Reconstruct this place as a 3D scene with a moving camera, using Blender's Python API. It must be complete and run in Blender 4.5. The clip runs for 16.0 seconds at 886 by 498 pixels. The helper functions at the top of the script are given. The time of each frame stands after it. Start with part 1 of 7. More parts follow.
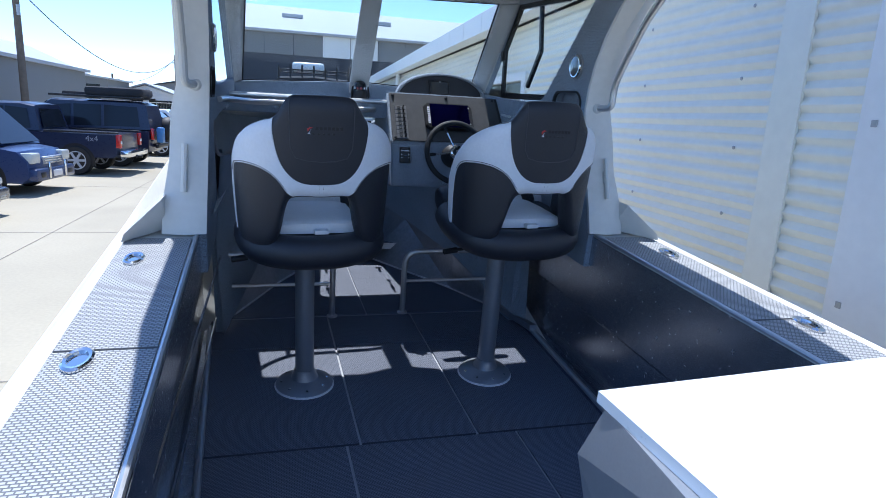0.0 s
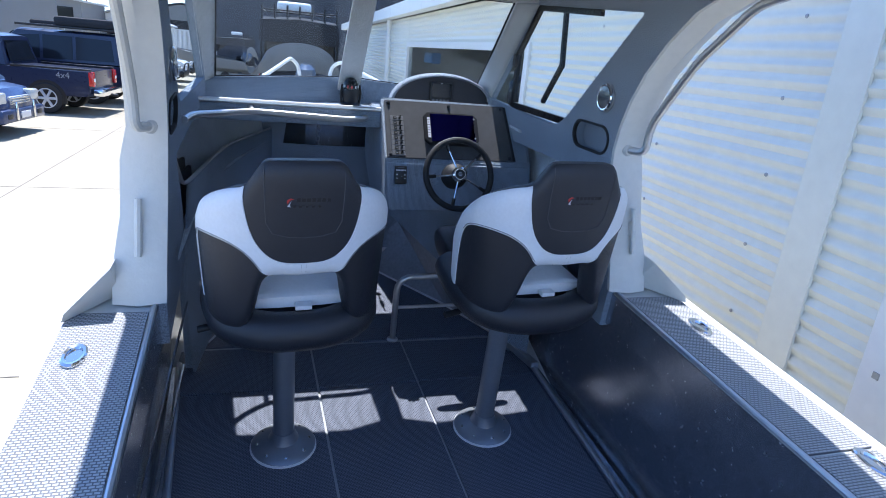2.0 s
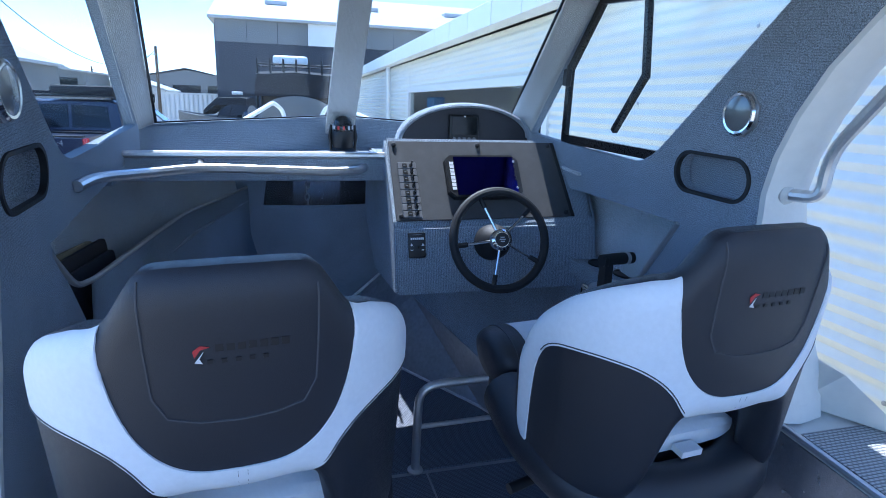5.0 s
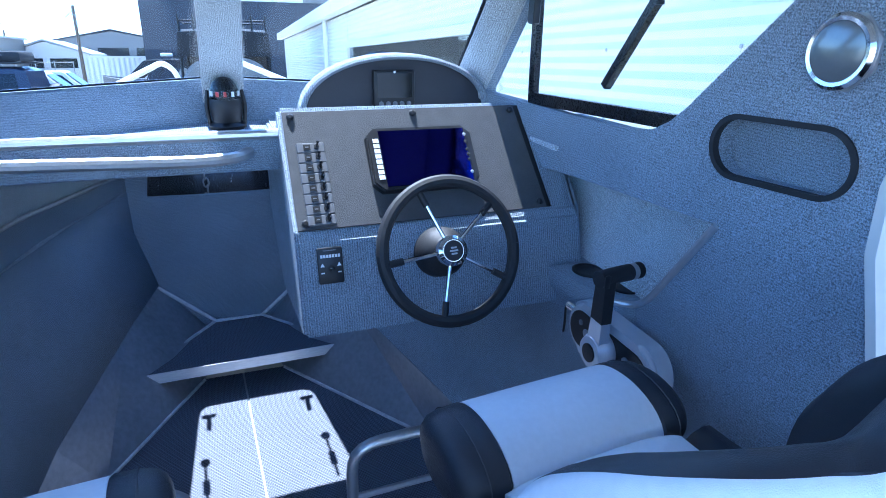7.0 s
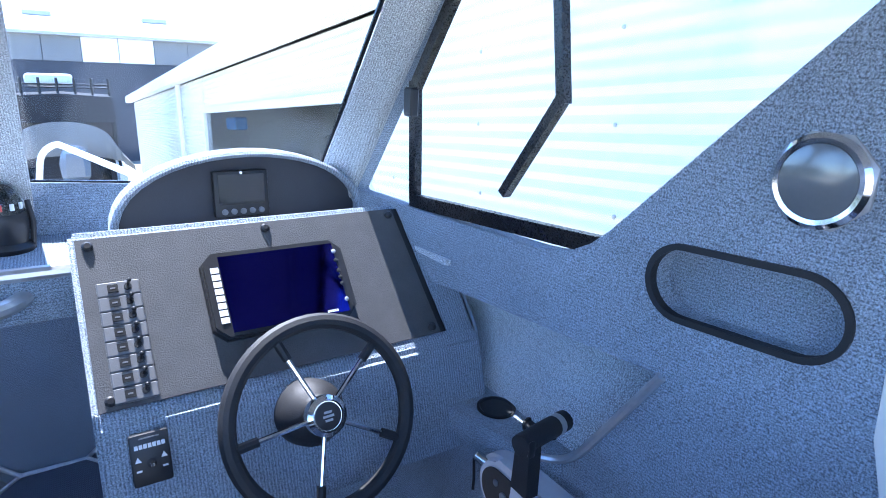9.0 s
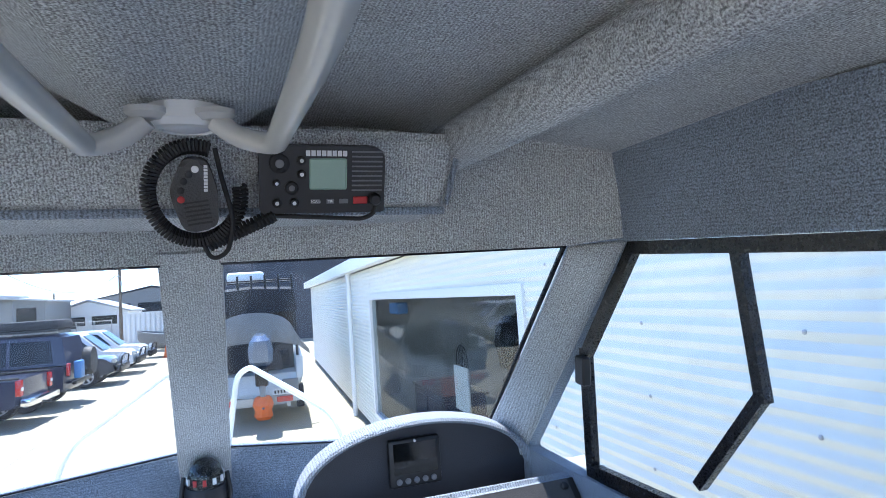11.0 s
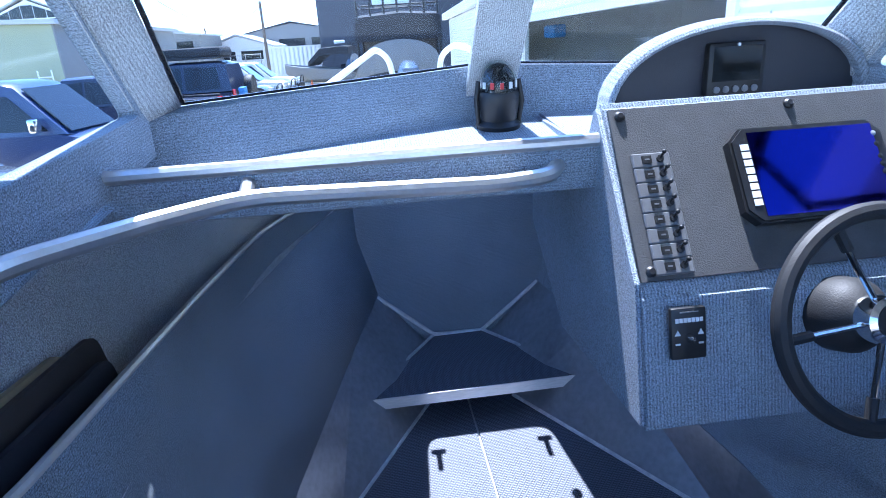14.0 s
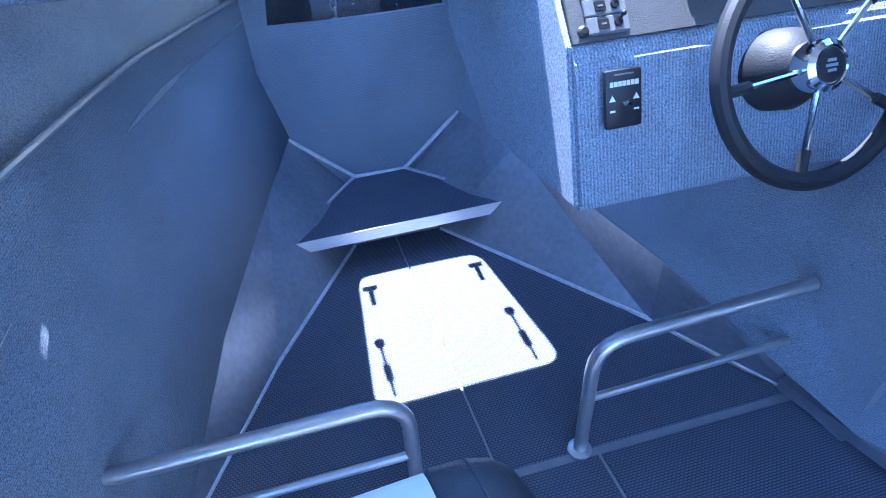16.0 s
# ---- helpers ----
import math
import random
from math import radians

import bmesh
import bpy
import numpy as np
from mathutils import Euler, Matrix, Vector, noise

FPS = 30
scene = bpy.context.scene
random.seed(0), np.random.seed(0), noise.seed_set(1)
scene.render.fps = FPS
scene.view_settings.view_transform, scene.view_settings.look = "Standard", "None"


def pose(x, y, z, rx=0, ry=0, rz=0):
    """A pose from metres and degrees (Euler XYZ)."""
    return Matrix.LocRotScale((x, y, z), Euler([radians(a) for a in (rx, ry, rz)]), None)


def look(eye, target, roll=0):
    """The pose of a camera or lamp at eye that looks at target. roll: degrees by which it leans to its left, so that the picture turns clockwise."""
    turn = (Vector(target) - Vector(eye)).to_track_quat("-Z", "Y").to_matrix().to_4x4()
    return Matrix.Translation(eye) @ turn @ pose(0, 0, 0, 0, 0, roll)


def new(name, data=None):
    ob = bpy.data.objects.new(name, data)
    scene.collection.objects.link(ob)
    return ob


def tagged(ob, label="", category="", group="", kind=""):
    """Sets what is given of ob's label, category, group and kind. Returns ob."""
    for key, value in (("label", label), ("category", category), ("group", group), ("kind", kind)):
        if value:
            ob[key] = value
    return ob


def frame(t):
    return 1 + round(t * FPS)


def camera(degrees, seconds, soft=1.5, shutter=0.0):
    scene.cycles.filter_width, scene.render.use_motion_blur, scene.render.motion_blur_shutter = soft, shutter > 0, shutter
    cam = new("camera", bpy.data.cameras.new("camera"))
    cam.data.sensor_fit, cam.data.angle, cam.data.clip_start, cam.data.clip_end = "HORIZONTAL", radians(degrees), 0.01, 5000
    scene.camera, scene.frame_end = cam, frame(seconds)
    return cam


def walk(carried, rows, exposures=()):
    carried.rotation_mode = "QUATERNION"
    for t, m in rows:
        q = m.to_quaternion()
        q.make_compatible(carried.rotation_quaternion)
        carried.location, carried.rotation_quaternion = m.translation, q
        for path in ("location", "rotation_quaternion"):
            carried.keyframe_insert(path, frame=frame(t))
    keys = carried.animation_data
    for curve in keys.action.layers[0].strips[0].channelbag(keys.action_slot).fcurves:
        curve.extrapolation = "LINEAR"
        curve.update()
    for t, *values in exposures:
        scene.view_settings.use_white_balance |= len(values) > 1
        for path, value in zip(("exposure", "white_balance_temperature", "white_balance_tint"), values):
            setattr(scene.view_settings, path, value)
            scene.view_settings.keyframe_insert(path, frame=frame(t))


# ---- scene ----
cam = camera(73.5, 16.0, soft=0.9)
# The boat stands bow-up on its trailer: boat coordinates (x starboard, y to the bow, z up from the cockpit sole) to the yard.
BOAT = pose(0, 0, 0.6, 5.8, 0, 0)
PATH = [
    (0, (-0.501, 0.755, 1.46), (0.01, 2.588, 0.844), 4.5),
    (0.5, (-0.541, 0.918, 1.456), (-0.007, 2.769, 0.918), 4.7),
    (1, (-0.48, 1.119, 1.598), (0.121, 2.955, 1.078), 3.2),
    (1.5, (-0.46, 1.172, 1.762), (0.1, 2.966, 1.078), 3.5),
    (2, (-0.472, 1.236, 1.769), (0.085, 2.983, 0.971), 7.1),
    (2.5, (-0.538, 1.5, 1.8), (-0.065, 3.299, 1.066), 4.7),
    (3, (-0.525, 1.603, 1.835), (0.046, 3.379, 1.112), 3.9),
    (3.5, (-0.488, 1.677, 1.753), (0.026, 3.528, 1.197), 3.4),
    (4, (-0.439, 1.786, 1.641), (-0.006, 3.667, 1.119), 3.4),
    (4.2, (-0.411, 1.837, 1.617), (0.058, 3.701, 1.064), 3.8),
    (6.3, (-0.179, 2.477, 1.543), (0.395, 4.252, 0.823), 2.9),
    (6.5, (-0.148, 2.521, 1.538), (0.432, 4.284, 0.795), 2.4),
    (7, (-0.084, 2.663, 1.515), (0.581, 4.378, 0.731), 2.2),
    (7.5, (-0.053, 2.827, 1.506), (0.749, 4.471, 0.697), 3.5),
    (8, (-0.022, 2.918, 1.486), (0.868, 4.493, 0.635), 3.1),
    (8.5, (0.034, 2.964, 1.521), (1.048, 4.538, 0.819), 3.3),
    (8.7, (0.052, 2.971, 1.536), (1.106, 4.539, 0.88), 3.6),
    (10.8, (0.05, 3.036, 1.769), (0.788, 4.894, 1.699), -2.0),
    (11, (0.041, 3.039, 1.779), (0.686, 4.932, 1.727), -2.1),
    (11.5, (0.012, 3.04, 1.785), (0.424, 4.996, 1.747), -1.8),
    (12, (-0.025, 3.05, 1.764), (0.117, 5.042, 1.657), -1.9),
    (12.5, (-0.085, 3.057, 1.733), (-0.048, 5.045, 1.519), -1.7),
    (13, (-0.169, 3.095, 1.684), (-0.092, 5.059, 1.313), -2.0),
    (13.5, (-0.258, 3.125, 1.6), (-0.128, 5.036, 1.023), -2.5),
    (14, (-0.326, 3.156, 1.475), (-0.16, 4.959, 0.626), -3.0),
    (14.5, (-0.383, 3.191, 1.388), (-0.173, 4.881, 0.338), -2.4),
    (15, (-0.353, 3.195, 1.339), (-0.143, 4.791, 0.152), -3.4),
    (15.5, (-0.346, 3.186, 1.325), (-0.095, 4.75, 0.104), -3.3),
    (16, (-0.325, 3.179, 1.314), (0.028, 4.712, 0.079), -3.6),
]
EXPOSURES = [(0, 0.78, 5400, 12), (2, 1.2, 5500, 14), (4, 1.25, 5350, 12), (6.5, 2.05, 4750, 10), (7.5, 2.42, 4800, 13), (8.5, 2.6, 5050, 17), (10.8, 1.82, 5600, 15),
             (12, 1.7, 5600, 15), (13, 1.28, 5400, 12), (13.5, 1.1, 5200, 8), (14, 2.3, 5050, 15), (14.5, 3.05, 4950, 16), (15, 3.4, 4750, 17), (16, 3.3, 4600, 18)]
walk(cam, [(t, BOAT @ look(eye, target, roll)) for t, eye, target, roll in PATH], EXPOSURES)

# ---- world, sun ----
SUN = Vector((-0.05, 0.416, 1.047)).normalized()
world = bpy.data.worlds.new("world")
scene.world = world
world.use_nodes = True
wn, wl = world.node_tree.nodes, world.node_tree.links
sky = wn.new("ShaderNodeTexSky")
sky.sky_type, sky.sun_disc = "NISHITA", False
sky.sun_elevation = math.asin(SUN.z)
sky.sun_rotation = math.atan2(SUN.x, SUN.y)
sky.air_density, sky.dust_density, sky.ozone_density = 0.8, 0.1, 3.5
wn["Background"].inputs["Strength"].default_value = 0.15
wl.new(sky.outputs[0], wn["Background"].inputs["Color"])
lamp = bpy.data.lights.new("sun", "SUN")
lamp.energy, lamp.angle, lamp.color = 3.9, radians(0.53), (1.0, 0.94, 0.84)
new("sun", lamp).matrix_world = look(SUN * 30, (0, 0, 0))

# ---- materials ----
def mat(name, color, rough=0.6, metal=0.0, vary=0.15, scale=8.0, bump=0.0, bscale=200.0, spec=0.5, coat=0.0, fine=None, random=0.0, stain=0.0, stretch=None):
    """Painted, woven or cast surface: two scales of colour variation and a fine relief, in object metres."""
    m = bpy.data.materials.new(name)
    m.use_nodes = True
    n, l = m.node_tree.nodes, m.node_tree.links
    b = n["Principled BSDF"]
    b.inputs["Roughness"].default_value, b.inputs["Metallic"].default_value = rough, metal
    b.inputs["Specular IOR Level"].default_value, b.inputs["Coat Weight"].default_value = spec, coat
    tc = n.new("ShaderNodeTexCoord")
    src = tc.outputs["Object"]
    if stretch:
        mp = n.new("ShaderNodeMapping")
        mp.inputs["Scale"].default_value = stretch
        l.new(src, mp.inputs[0])
        src = mp.outputs[0]
    a = n.new("ShaderNodeTexNoise")
    a.inputs["Scale"].default_value, a.inputs["Detail"].default_value = scale, 4
    l.new(src, a.inputs["Vector"])
    f = n.new("ShaderNodeTexNoise")
    f.inputs["Scale"].default_value, f.inputs["Detail"].default_value = fine or scale * 12, 2
    l.new(src, f.inputs["Vector"])
    mix = n.new("ShaderNodeMath")
    mix.operation = "MULTIPLY_ADD"
    mix.inputs[1].default_value = 0.5
    l.new(a.outputs[0], mix.inputs[0])
    half = n.new("ShaderNodeMath")
    half.operation = "MULTIPLY"
    half.inputs[1].default_value = 0.5
    l.new(f.outputs[0], half.inputs[0])
    l.new(half.outputs[0], mix.inputs[2])
    ramp = n.new("ShaderNodeValToRGB")
    ramp.color_ramp.elements[0].position, ramp.color_ramp.elements[1].position = 0.3, 0.7
    ramp.color_ramp.elements[0].color = (*[c * (1 - vary) for c in color], 1)
    ramp.color_ramp.elements[1].color = (*[min(1, c * (1 + vary)) for c in color], 1)
    l.new(mix.outputs[0], ramp.inputs[0])
    out = ramp.outputs[0]
    if random:
        oi = n.new("ShaderNodeObjectInfo")
        hs = n.new("ShaderNodeHueSaturation")
        mr = n.new("ShaderNodeMapRange")
        mr.inputs[3].default_value, mr.inputs[4].default_value = 1 - random, 1 + random
        l.new(oi.outputs["Random"], mr.inputs[0])
        l.new(mr.outputs[0], hs.inputs["Value"])
        l.new(out, hs.inputs["Color"])
        out = hs.outputs[0]
    if stain:
        st = n.new("ShaderNodeTexNoise")
        st.inputs["Scale"].default_value, st.inputs["Detail"].default_value, st.inputs["Distortion"].default_value = scale * 0.25, 6, 1.0
        l.new(tc.outputs["Object"], st.inputs["Vector"])
        sr = n.new("ShaderNodeMapRange")
        sr.inputs[1].default_value, sr.inputs[2].default_value, sr.inputs[3].default_value, sr.inputs[4].default_value = 0.45, 0.7, 1.0, 1 - stain
        l.new(st.outputs[0], sr.inputs[0])
        hv = n.new("ShaderNodeHueSaturation")
        l.new(sr.outputs[0], hv.inputs["Value"])
        l.new(out, hv.inputs["Color"])
        out = hv.outputs[0]
    l.new(out, b.inputs["Base Color"])
    rr = n.new("ShaderNodeMapRange")
    rr.inputs[3].default_value, rr.inputs[4].default_value = max(0.02, rough - 0.08), min(1, rough + 0.08)
    l.new(f.outputs[0], rr.inputs[0])
    l.new(rr.outputs[0], b.inputs["Roughness"])
    if bump:
        bn = n.new("ShaderNodeTexNoise")
        bn.inputs["Scale"].default_value, bn.inputs["Detail"].default_value = bscale, 2
        l.new(src, bn.inputs["Vector"])
        bp = n.new("ShaderNodeBump")
        bp.inputs["Strength"].default_value, bp.inputs["Distance"].default_value = bump, 0.004
        l.new(bn.outputs[0], bp.inputs["Height"])
        l.new(bp.outputs[0], b.inputs["Normal"])
    return m


def carpet_mat(name, color, axis=1, pitch=0.0058, weave=1.0):
    """Ribbed marine carpet: rows of loops along one axis, broken by noise."""
    m = mat(name, color, 0.95, 0, 0.22, 5, 0, spec=0.15, fine=260)
    n, l = m.node_tree.nodes, m.node_tree.links
    b = n["Principled BSDF"]
    b.inputs["Sheen Weight"].default_value, b.inputs["Sheen Roughness"].default_value = 0.25, 0.5
    tc = n.new("ShaderNodeTexCoord")
    w = n.new("ShaderNodeTexWave")
    w.wave_type, w.bands_direction = "BANDS", "DIAGONAL" if axis < 0 else "XYZ"[axis]
    w.inputs["Scale"].default_value = 0.314 / pitch
    w.inputs["Distortion"].default_value, w.inputs["Detail"].default_value, w.inputs["Detail Scale"].default_value = 2.5, 2, 4
    l.new(tc.outputs["Object"], w.inputs["Vector"])
    ns = n.new("ShaderNodeTexNoise")
    ns.inputs["Scale"].default_value, ns.inputs["Detail"].default_value = 430, 3
    l.new(tc.outputs["Object"], ns.inputs["Vector"])
    add = n.new("ShaderNodeMath")
    add.operation = "MULTIPLY_ADD"
    add.inputs[1].default_value = 0.6 * weave
    l.new(w.outputs["Fac"], add.inputs[0])
    l.new(ns.outputs[0], add.inputs[2])
    bp = n.new("ShaderNodeBump")
    bp.inputs["Strength"].default_value, bp.inputs["Distance"].default_value = 1.0, 0.007
    l.new(add.outputs[0], bp.inputs["Height"])
    l.new(bp.outputs[0], b.inputs["Normal"])
    old = b.inputs["Base Color"].links[0].from_socket
    hs = n.new("ShaderNodeHueSaturation")
    mr = n.new("ShaderNodeMapRange")
    mr.inputs[1].default_value, mr.inputs[2].default_value, mr.inputs[3].default_value, mr.inputs[4].default_value = 0.36 + 0.1 * weave, 0.64 + 0.45 * weave, 0.40, 1.50
    l.new(add.outputs[0], mr.inputs[0])
    l.new(mr.outputs[0], hs.inputs["Value"])
    l.new(old, hs.inputs["Color"])
    l.new(hs.outputs[0], b.inputs["Base Color"])
    return m


def stud_mat(name, color, light, pitch, rough=0.7):
    """Moulded non-slip sheet: rows of small pads with grooves between them."""
    m = mat(name, color, rough, 0, 0.12, 6, 0)
    n, l = m.node_tree.nodes, m.node_tree.links
    b = n["Principled BSDF"]
    tc = n.new("ShaderNodeTexCoord")
    br = n.new("ShaderNodeTexBrick")
    br.inputs["Scale"].default_value = 1.0
    br.inputs["Brick Width"].default_value, br.inputs["Row Height"].default_value = pitch, pitch * 0.62
    br.inputs["Mortar Size"].default_value, br.inputs["Mortar Smooth"].default_value = pitch * 0.14, 0.6
    l.new(tc.outputs["Object"], br.inputs["Vector"])
    old = b.inputs["Base Color"].links[0].from_socket
    mx = n.new("ShaderNodeMix")
    mx.data_type = "RGBA"
    l.new(br.outputs["Fac"], mx.inputs["Factor"])
    l.new(old, mx.inputs["A"])
    mx.inputs["B"].default_value = (*light, 1)
    l.new(mx.outputs["Result"], b.inputs["Base Color"])
    bp = n.new("ShaderNodeBump")
    bp.invert = True
    bp.inputs["Strength"].default_value, bp.inputs["Distance"].default_value = 0.7, 0.003
    l.new(br.outputs["Fac"], bp.inputs["Height"])
    l.new(bp.outputs[0], b.inputs["Normal"])
    return m


def glass_mat(name, tint, rough=0.0, gloss=0.03):
    m = bpy.data.materials.new(name)
    m.use_nodes = True
    n, l = m.node_tree.nodes, m.node_tree.links
    n.remove(n["Principled BSDF"])
    t, g, x = n.new("ShaderNodeBsdfTransparent"), n.new("ShaderNodeBsdfGlossy"), n.new("ShaderNodeMixShader")
    t.inputs[0].default_value = (*tint, 1)
    g.inputs["Roughness"].default_value = rough
    x.inputs[0].default_value = gloss
    l.new(t.outputs[0], x.inputs[1])
    l.new(g.outputs[0], x.inputs[2])
    l.new(x.outputs[0], n["Material Output"].inputs[0])
    return m


CARPET = carpet_mat("carpet", (0.325, 0.385, 0.46), 2, weave=0.12)
# Side pocket and tray lining: the daylight on it is put into its colour.
FELT_LIT = carpet_mat("felt lining lightened as daylit", (0.74, 0.79, 0.82), 1, weave=0.05)
CARPET_Z = carpet_mat("carpet upright rows", (0.33, 0.385, 0.455), 0, weave=0.25)
CARPET_ROOF = carpet_mat("roof carpet", (0.66, 0.685, 0.685), 0, 0.0044, weave=0.16)
PAINT = mat("cream hull paint", (0.70, 0.69, 0.64), 0.38, 0, 0.05, 3, 0.12, 120, coat=0.2)
PAINT_WHITE = mat("white gelcoat paint", (0.80, 0.81, 0.80), 0.3, 0, 0.03, 3, coat=0.3)
ALU = mat("bare aluminium", (0.52, 0.53, 0.55), 0.42, 0.9, 0.14, 6, 0.08, 90, stretch=(1, 0.15, 1))
ALU_BILGE = mat("dull aluminium plate", (0.46, 0.475, 0.51), 0.40, 0.8, 0.2, 4, 0.08, 50, stain=0.2)
ALU_DULL = mat("scuffed aluminium plate", (0.50, 0.515, 0.55), 0.24, 0.9, 0.2, 4, 0.06, 40, stain=0.25)
WELD = mat("weld bead", (0.82, 0.83, 0.85), 0.42, 0.45, 0.3, 60, 1.0, 160)
TUBE = mat("brushed aluminium tube", (0.62, 0.62, 0.62), 0.34, 0.85, 0.08, 10, 0.05, 200)
TUBE_CREAM = mat("cream powder coat", (0.55, 0.545, 0.51), 0.35, 0, 0.05, 10, coat=0.2)
SMOKED = mat("smoked speaker cover", (0.16, 0.17, 0.18), 0.16, 0.3, 0.05, 12, coat=0.5)
SILVER = mat("silver paint", (0.58, 0.60, 0.64), 0.32, 0.35, 0.05, 20, coat=0.2)
POST = mat("grey anodised post", (0.30, 0.32, 0.35), 0.4, 0.6, 0.06, 12)
CHROME = mat("polished stainless", (0.72, 0.72, 0.72), 0.1, 1.0, 0.03, 20)
BLACK = mat("black plastic", (0.011, 0.011, 0.012), 0.42, 0, 0.2, 30, 0.1, 500)
BLACK_FRAME = mat("black window frame", (0.006, 0.006, 0.007), 0.28, 0, 0.1, 20)
RUBBER = mat("black rubber", (0.014, 0.014, 0.015), 0.6, 0, 0.15, 40, 0.2, 400)
VINYL_DARK = mat("charcoal vinyl", (0.021, 0.022, 0.028), 0.42, 0, 0.12, 10, 0.25, 900)
VINYL_LIGHT = mat("pale grey vinyl", (0.74, 0.76, 0.79), 0.5, 0, 0.05, 8, 0.2, 900)
STITCH = mat("dark stitching", (0.07, 0.07, 0.075), 0.8, 0, 0.1, 30)
PANEL = mat("grained dash panel", (0.078, 0.077, 0.077), 0.6, 0, 0.15, 25, 0.35, 420, spec=0.3)
SWITCH_GREY = mat("grey switch plate", (0.125, 0.125, 0.128), 0.5, 0, 0.08, 30, 0.1, 500)
DASH_BLACK = mat("dark binnacle face", (0.03, 0.032, 0.04), 0.5, 0, 0.12, 20, 0.2, 400)
BLACK_GLASS = mat("black display glass", (0.006, 0.007, 0.007), 0.08, 0, 0.05, 4)
SCREEN = mat("blue-coated display glass", (0.024, 0.021, 0.19), 0.06, 1.0, 0.05, 4)
WHITE_INK = mat("white print", (0.75, 0.75, 0.75), 0.5, 0, 0.02, 20)
EMBOSS = mat("embossed black", (0.005, 0.005, 0.006), 0.45, 0, 0.05, 20)
GREY_INK = mat("grey print", (0.16, 0.16, 0.17), 0.5, 0, 0.02, 20)
BLACK_INK = mat("black print", (0.008, 0.008, 0.008), 0.5, 0, 0.02, 20)
RED_INK = mat("red print", (0.45, 0.03, 0.03), 0.5, 0, 0.02, 20)
LCD = mat("pale green display", (0.30, 0.42, 0.34), 0.2, 0, 0.03, 20)
SOLE = stud_mat("ribbed deck rubber", (0.165, 0.18, 0.225), (0.05, 0.056, 0.075), 0.011)
PAD = stud_mat("grey gunwale tread", (0.44, 0.445, 0.44), (0.15, 0.15, 0.155), 0.014)
SEAM = mat("pale deck joint", (0.34, 0.345, 0.355), 0.6, 0, 0.15, 20)
GLASS = glass_mat("cabin glass", (0.90, 0.93, 0.93))
CONCRETE = mat("pale concrete", (0.40, 0.35, 0.25), 0.85, 0, 0.10, 0.6, 0.15, 60, fine=25, stain=0.12)
STEP_EDGE = mat("bright worn aluminium edge", (0.80, 0.80, 0.80), 0.38, 0.5, 0.12, 14, 0.1, 80, stretch=(0.2, 1, 1))
JOINT = mat("dark joint", (0.20, 0.18, 0.15), 0.9, 0, 0.2, 10)
CORRUGATED = mat("cream corrugated steel", (0.80, 0.80, 0.71), 0.45, 0, 0.05, 1.2, coat=0.1, stain=0.06)
STEEL_WHITE = mat("white coated steel", (0.78, 0.79, 0.79), 0.4, 0, 0.04, 1.5)
STEEL_DARK = mat("dark grey steel cladding", (0.034, 0.038, 0.052), 0.5, 0, 0.08, 1.0)
STEEL_GREEN = mat("pale green steel", (0.34, 0.37, 0.24), 0.55, 0, 0.06, 1.0)
STEEL_GREY = mat("mid grey steel", (0.20, 0.205, 0.205), 0.55, 0, 0.06, 1.0)
ROOF_PALE = mat("pale steel roof", (0.45, 0.46, 0.47), 0.45, 0, 0.06, 0.8)
WOOD = mat("weathered pole", (0.16, 0.13, 0.10), 0.9, 0, 0.25, 6, 0.5, 60)
CAR_BLUE = mat("dark blue car paint", (0.026, 0.046, 0.125), 0.3, 0.0, 0.05, 3, coat=0.35)
CAR_NAVY = mat("near-black car paint", (0.014, 0.020, 0.050), 0.3, 0.0, 0.05, 3, coat=0.35)
CAR_GREY = mat("slate grey car paint", (0.085, 0.09, 0.105), 0.28, 0.5, 0.05, 3, coat=0.8)
CAR_WHITE = mat("white car paint", (0.72, 0.73, 0.74), 0.3, 0, 0.03, 3, coat=0.6)
CAR_GLASS = mat("tinted car glass", (0.012, 0.015, 0.02), 0.06, 0, 0.05, 3, spec=0.4)
LAMP_CLEAR = mat("headlamp lens", (0.55, 0.56, 0.52), 0.15, 0, 0.1, 20, coat=0.5)
LAMP_RED = mat("red lamp lens", (0.5, 0.02, 0.015), 0.2, 0, 0.1, 20, coat=0.5)
CANVAS = mat("black canvas", (0.03, 0.03, 0.032), 0.9, 0, 0.2, 5, 0.4, 60)
CANVAS_GREY = mat("grey canvas", (0.23, 0.225, 0.21), 0.9, 0, 0.12, 5, 0.4, 60)
MOTOR_BLUE = mat("blue-grey motor paint", (0.14, 0.18, 0.26), 0.25, 0.3, 0.05, 6, coat=0.6)
ORANGE = mat("orange plastic", (0.75, 0.16, 0.03), 0.5, 0, 0.1, 20)
BLUE = mat("blue plastic", (0.06, 0.20, 0.45), 0.45, 0, 0.1, 20)
CARD = mat("tan card", (0.26, 0.21, 0.12), 0.8, 0, 0.1, 20)
CARD_DARK = mat("dark brown card", (0.045, 0.036, 0.03), 0.7, 0, 0.15, 20)
GALV = mat("galvanised steel", (0.42, 0.43, 0.44), 0.45, 0.7, 0.15, 10)


# ---- building helpers ----
def B():
    return bmesh.new()


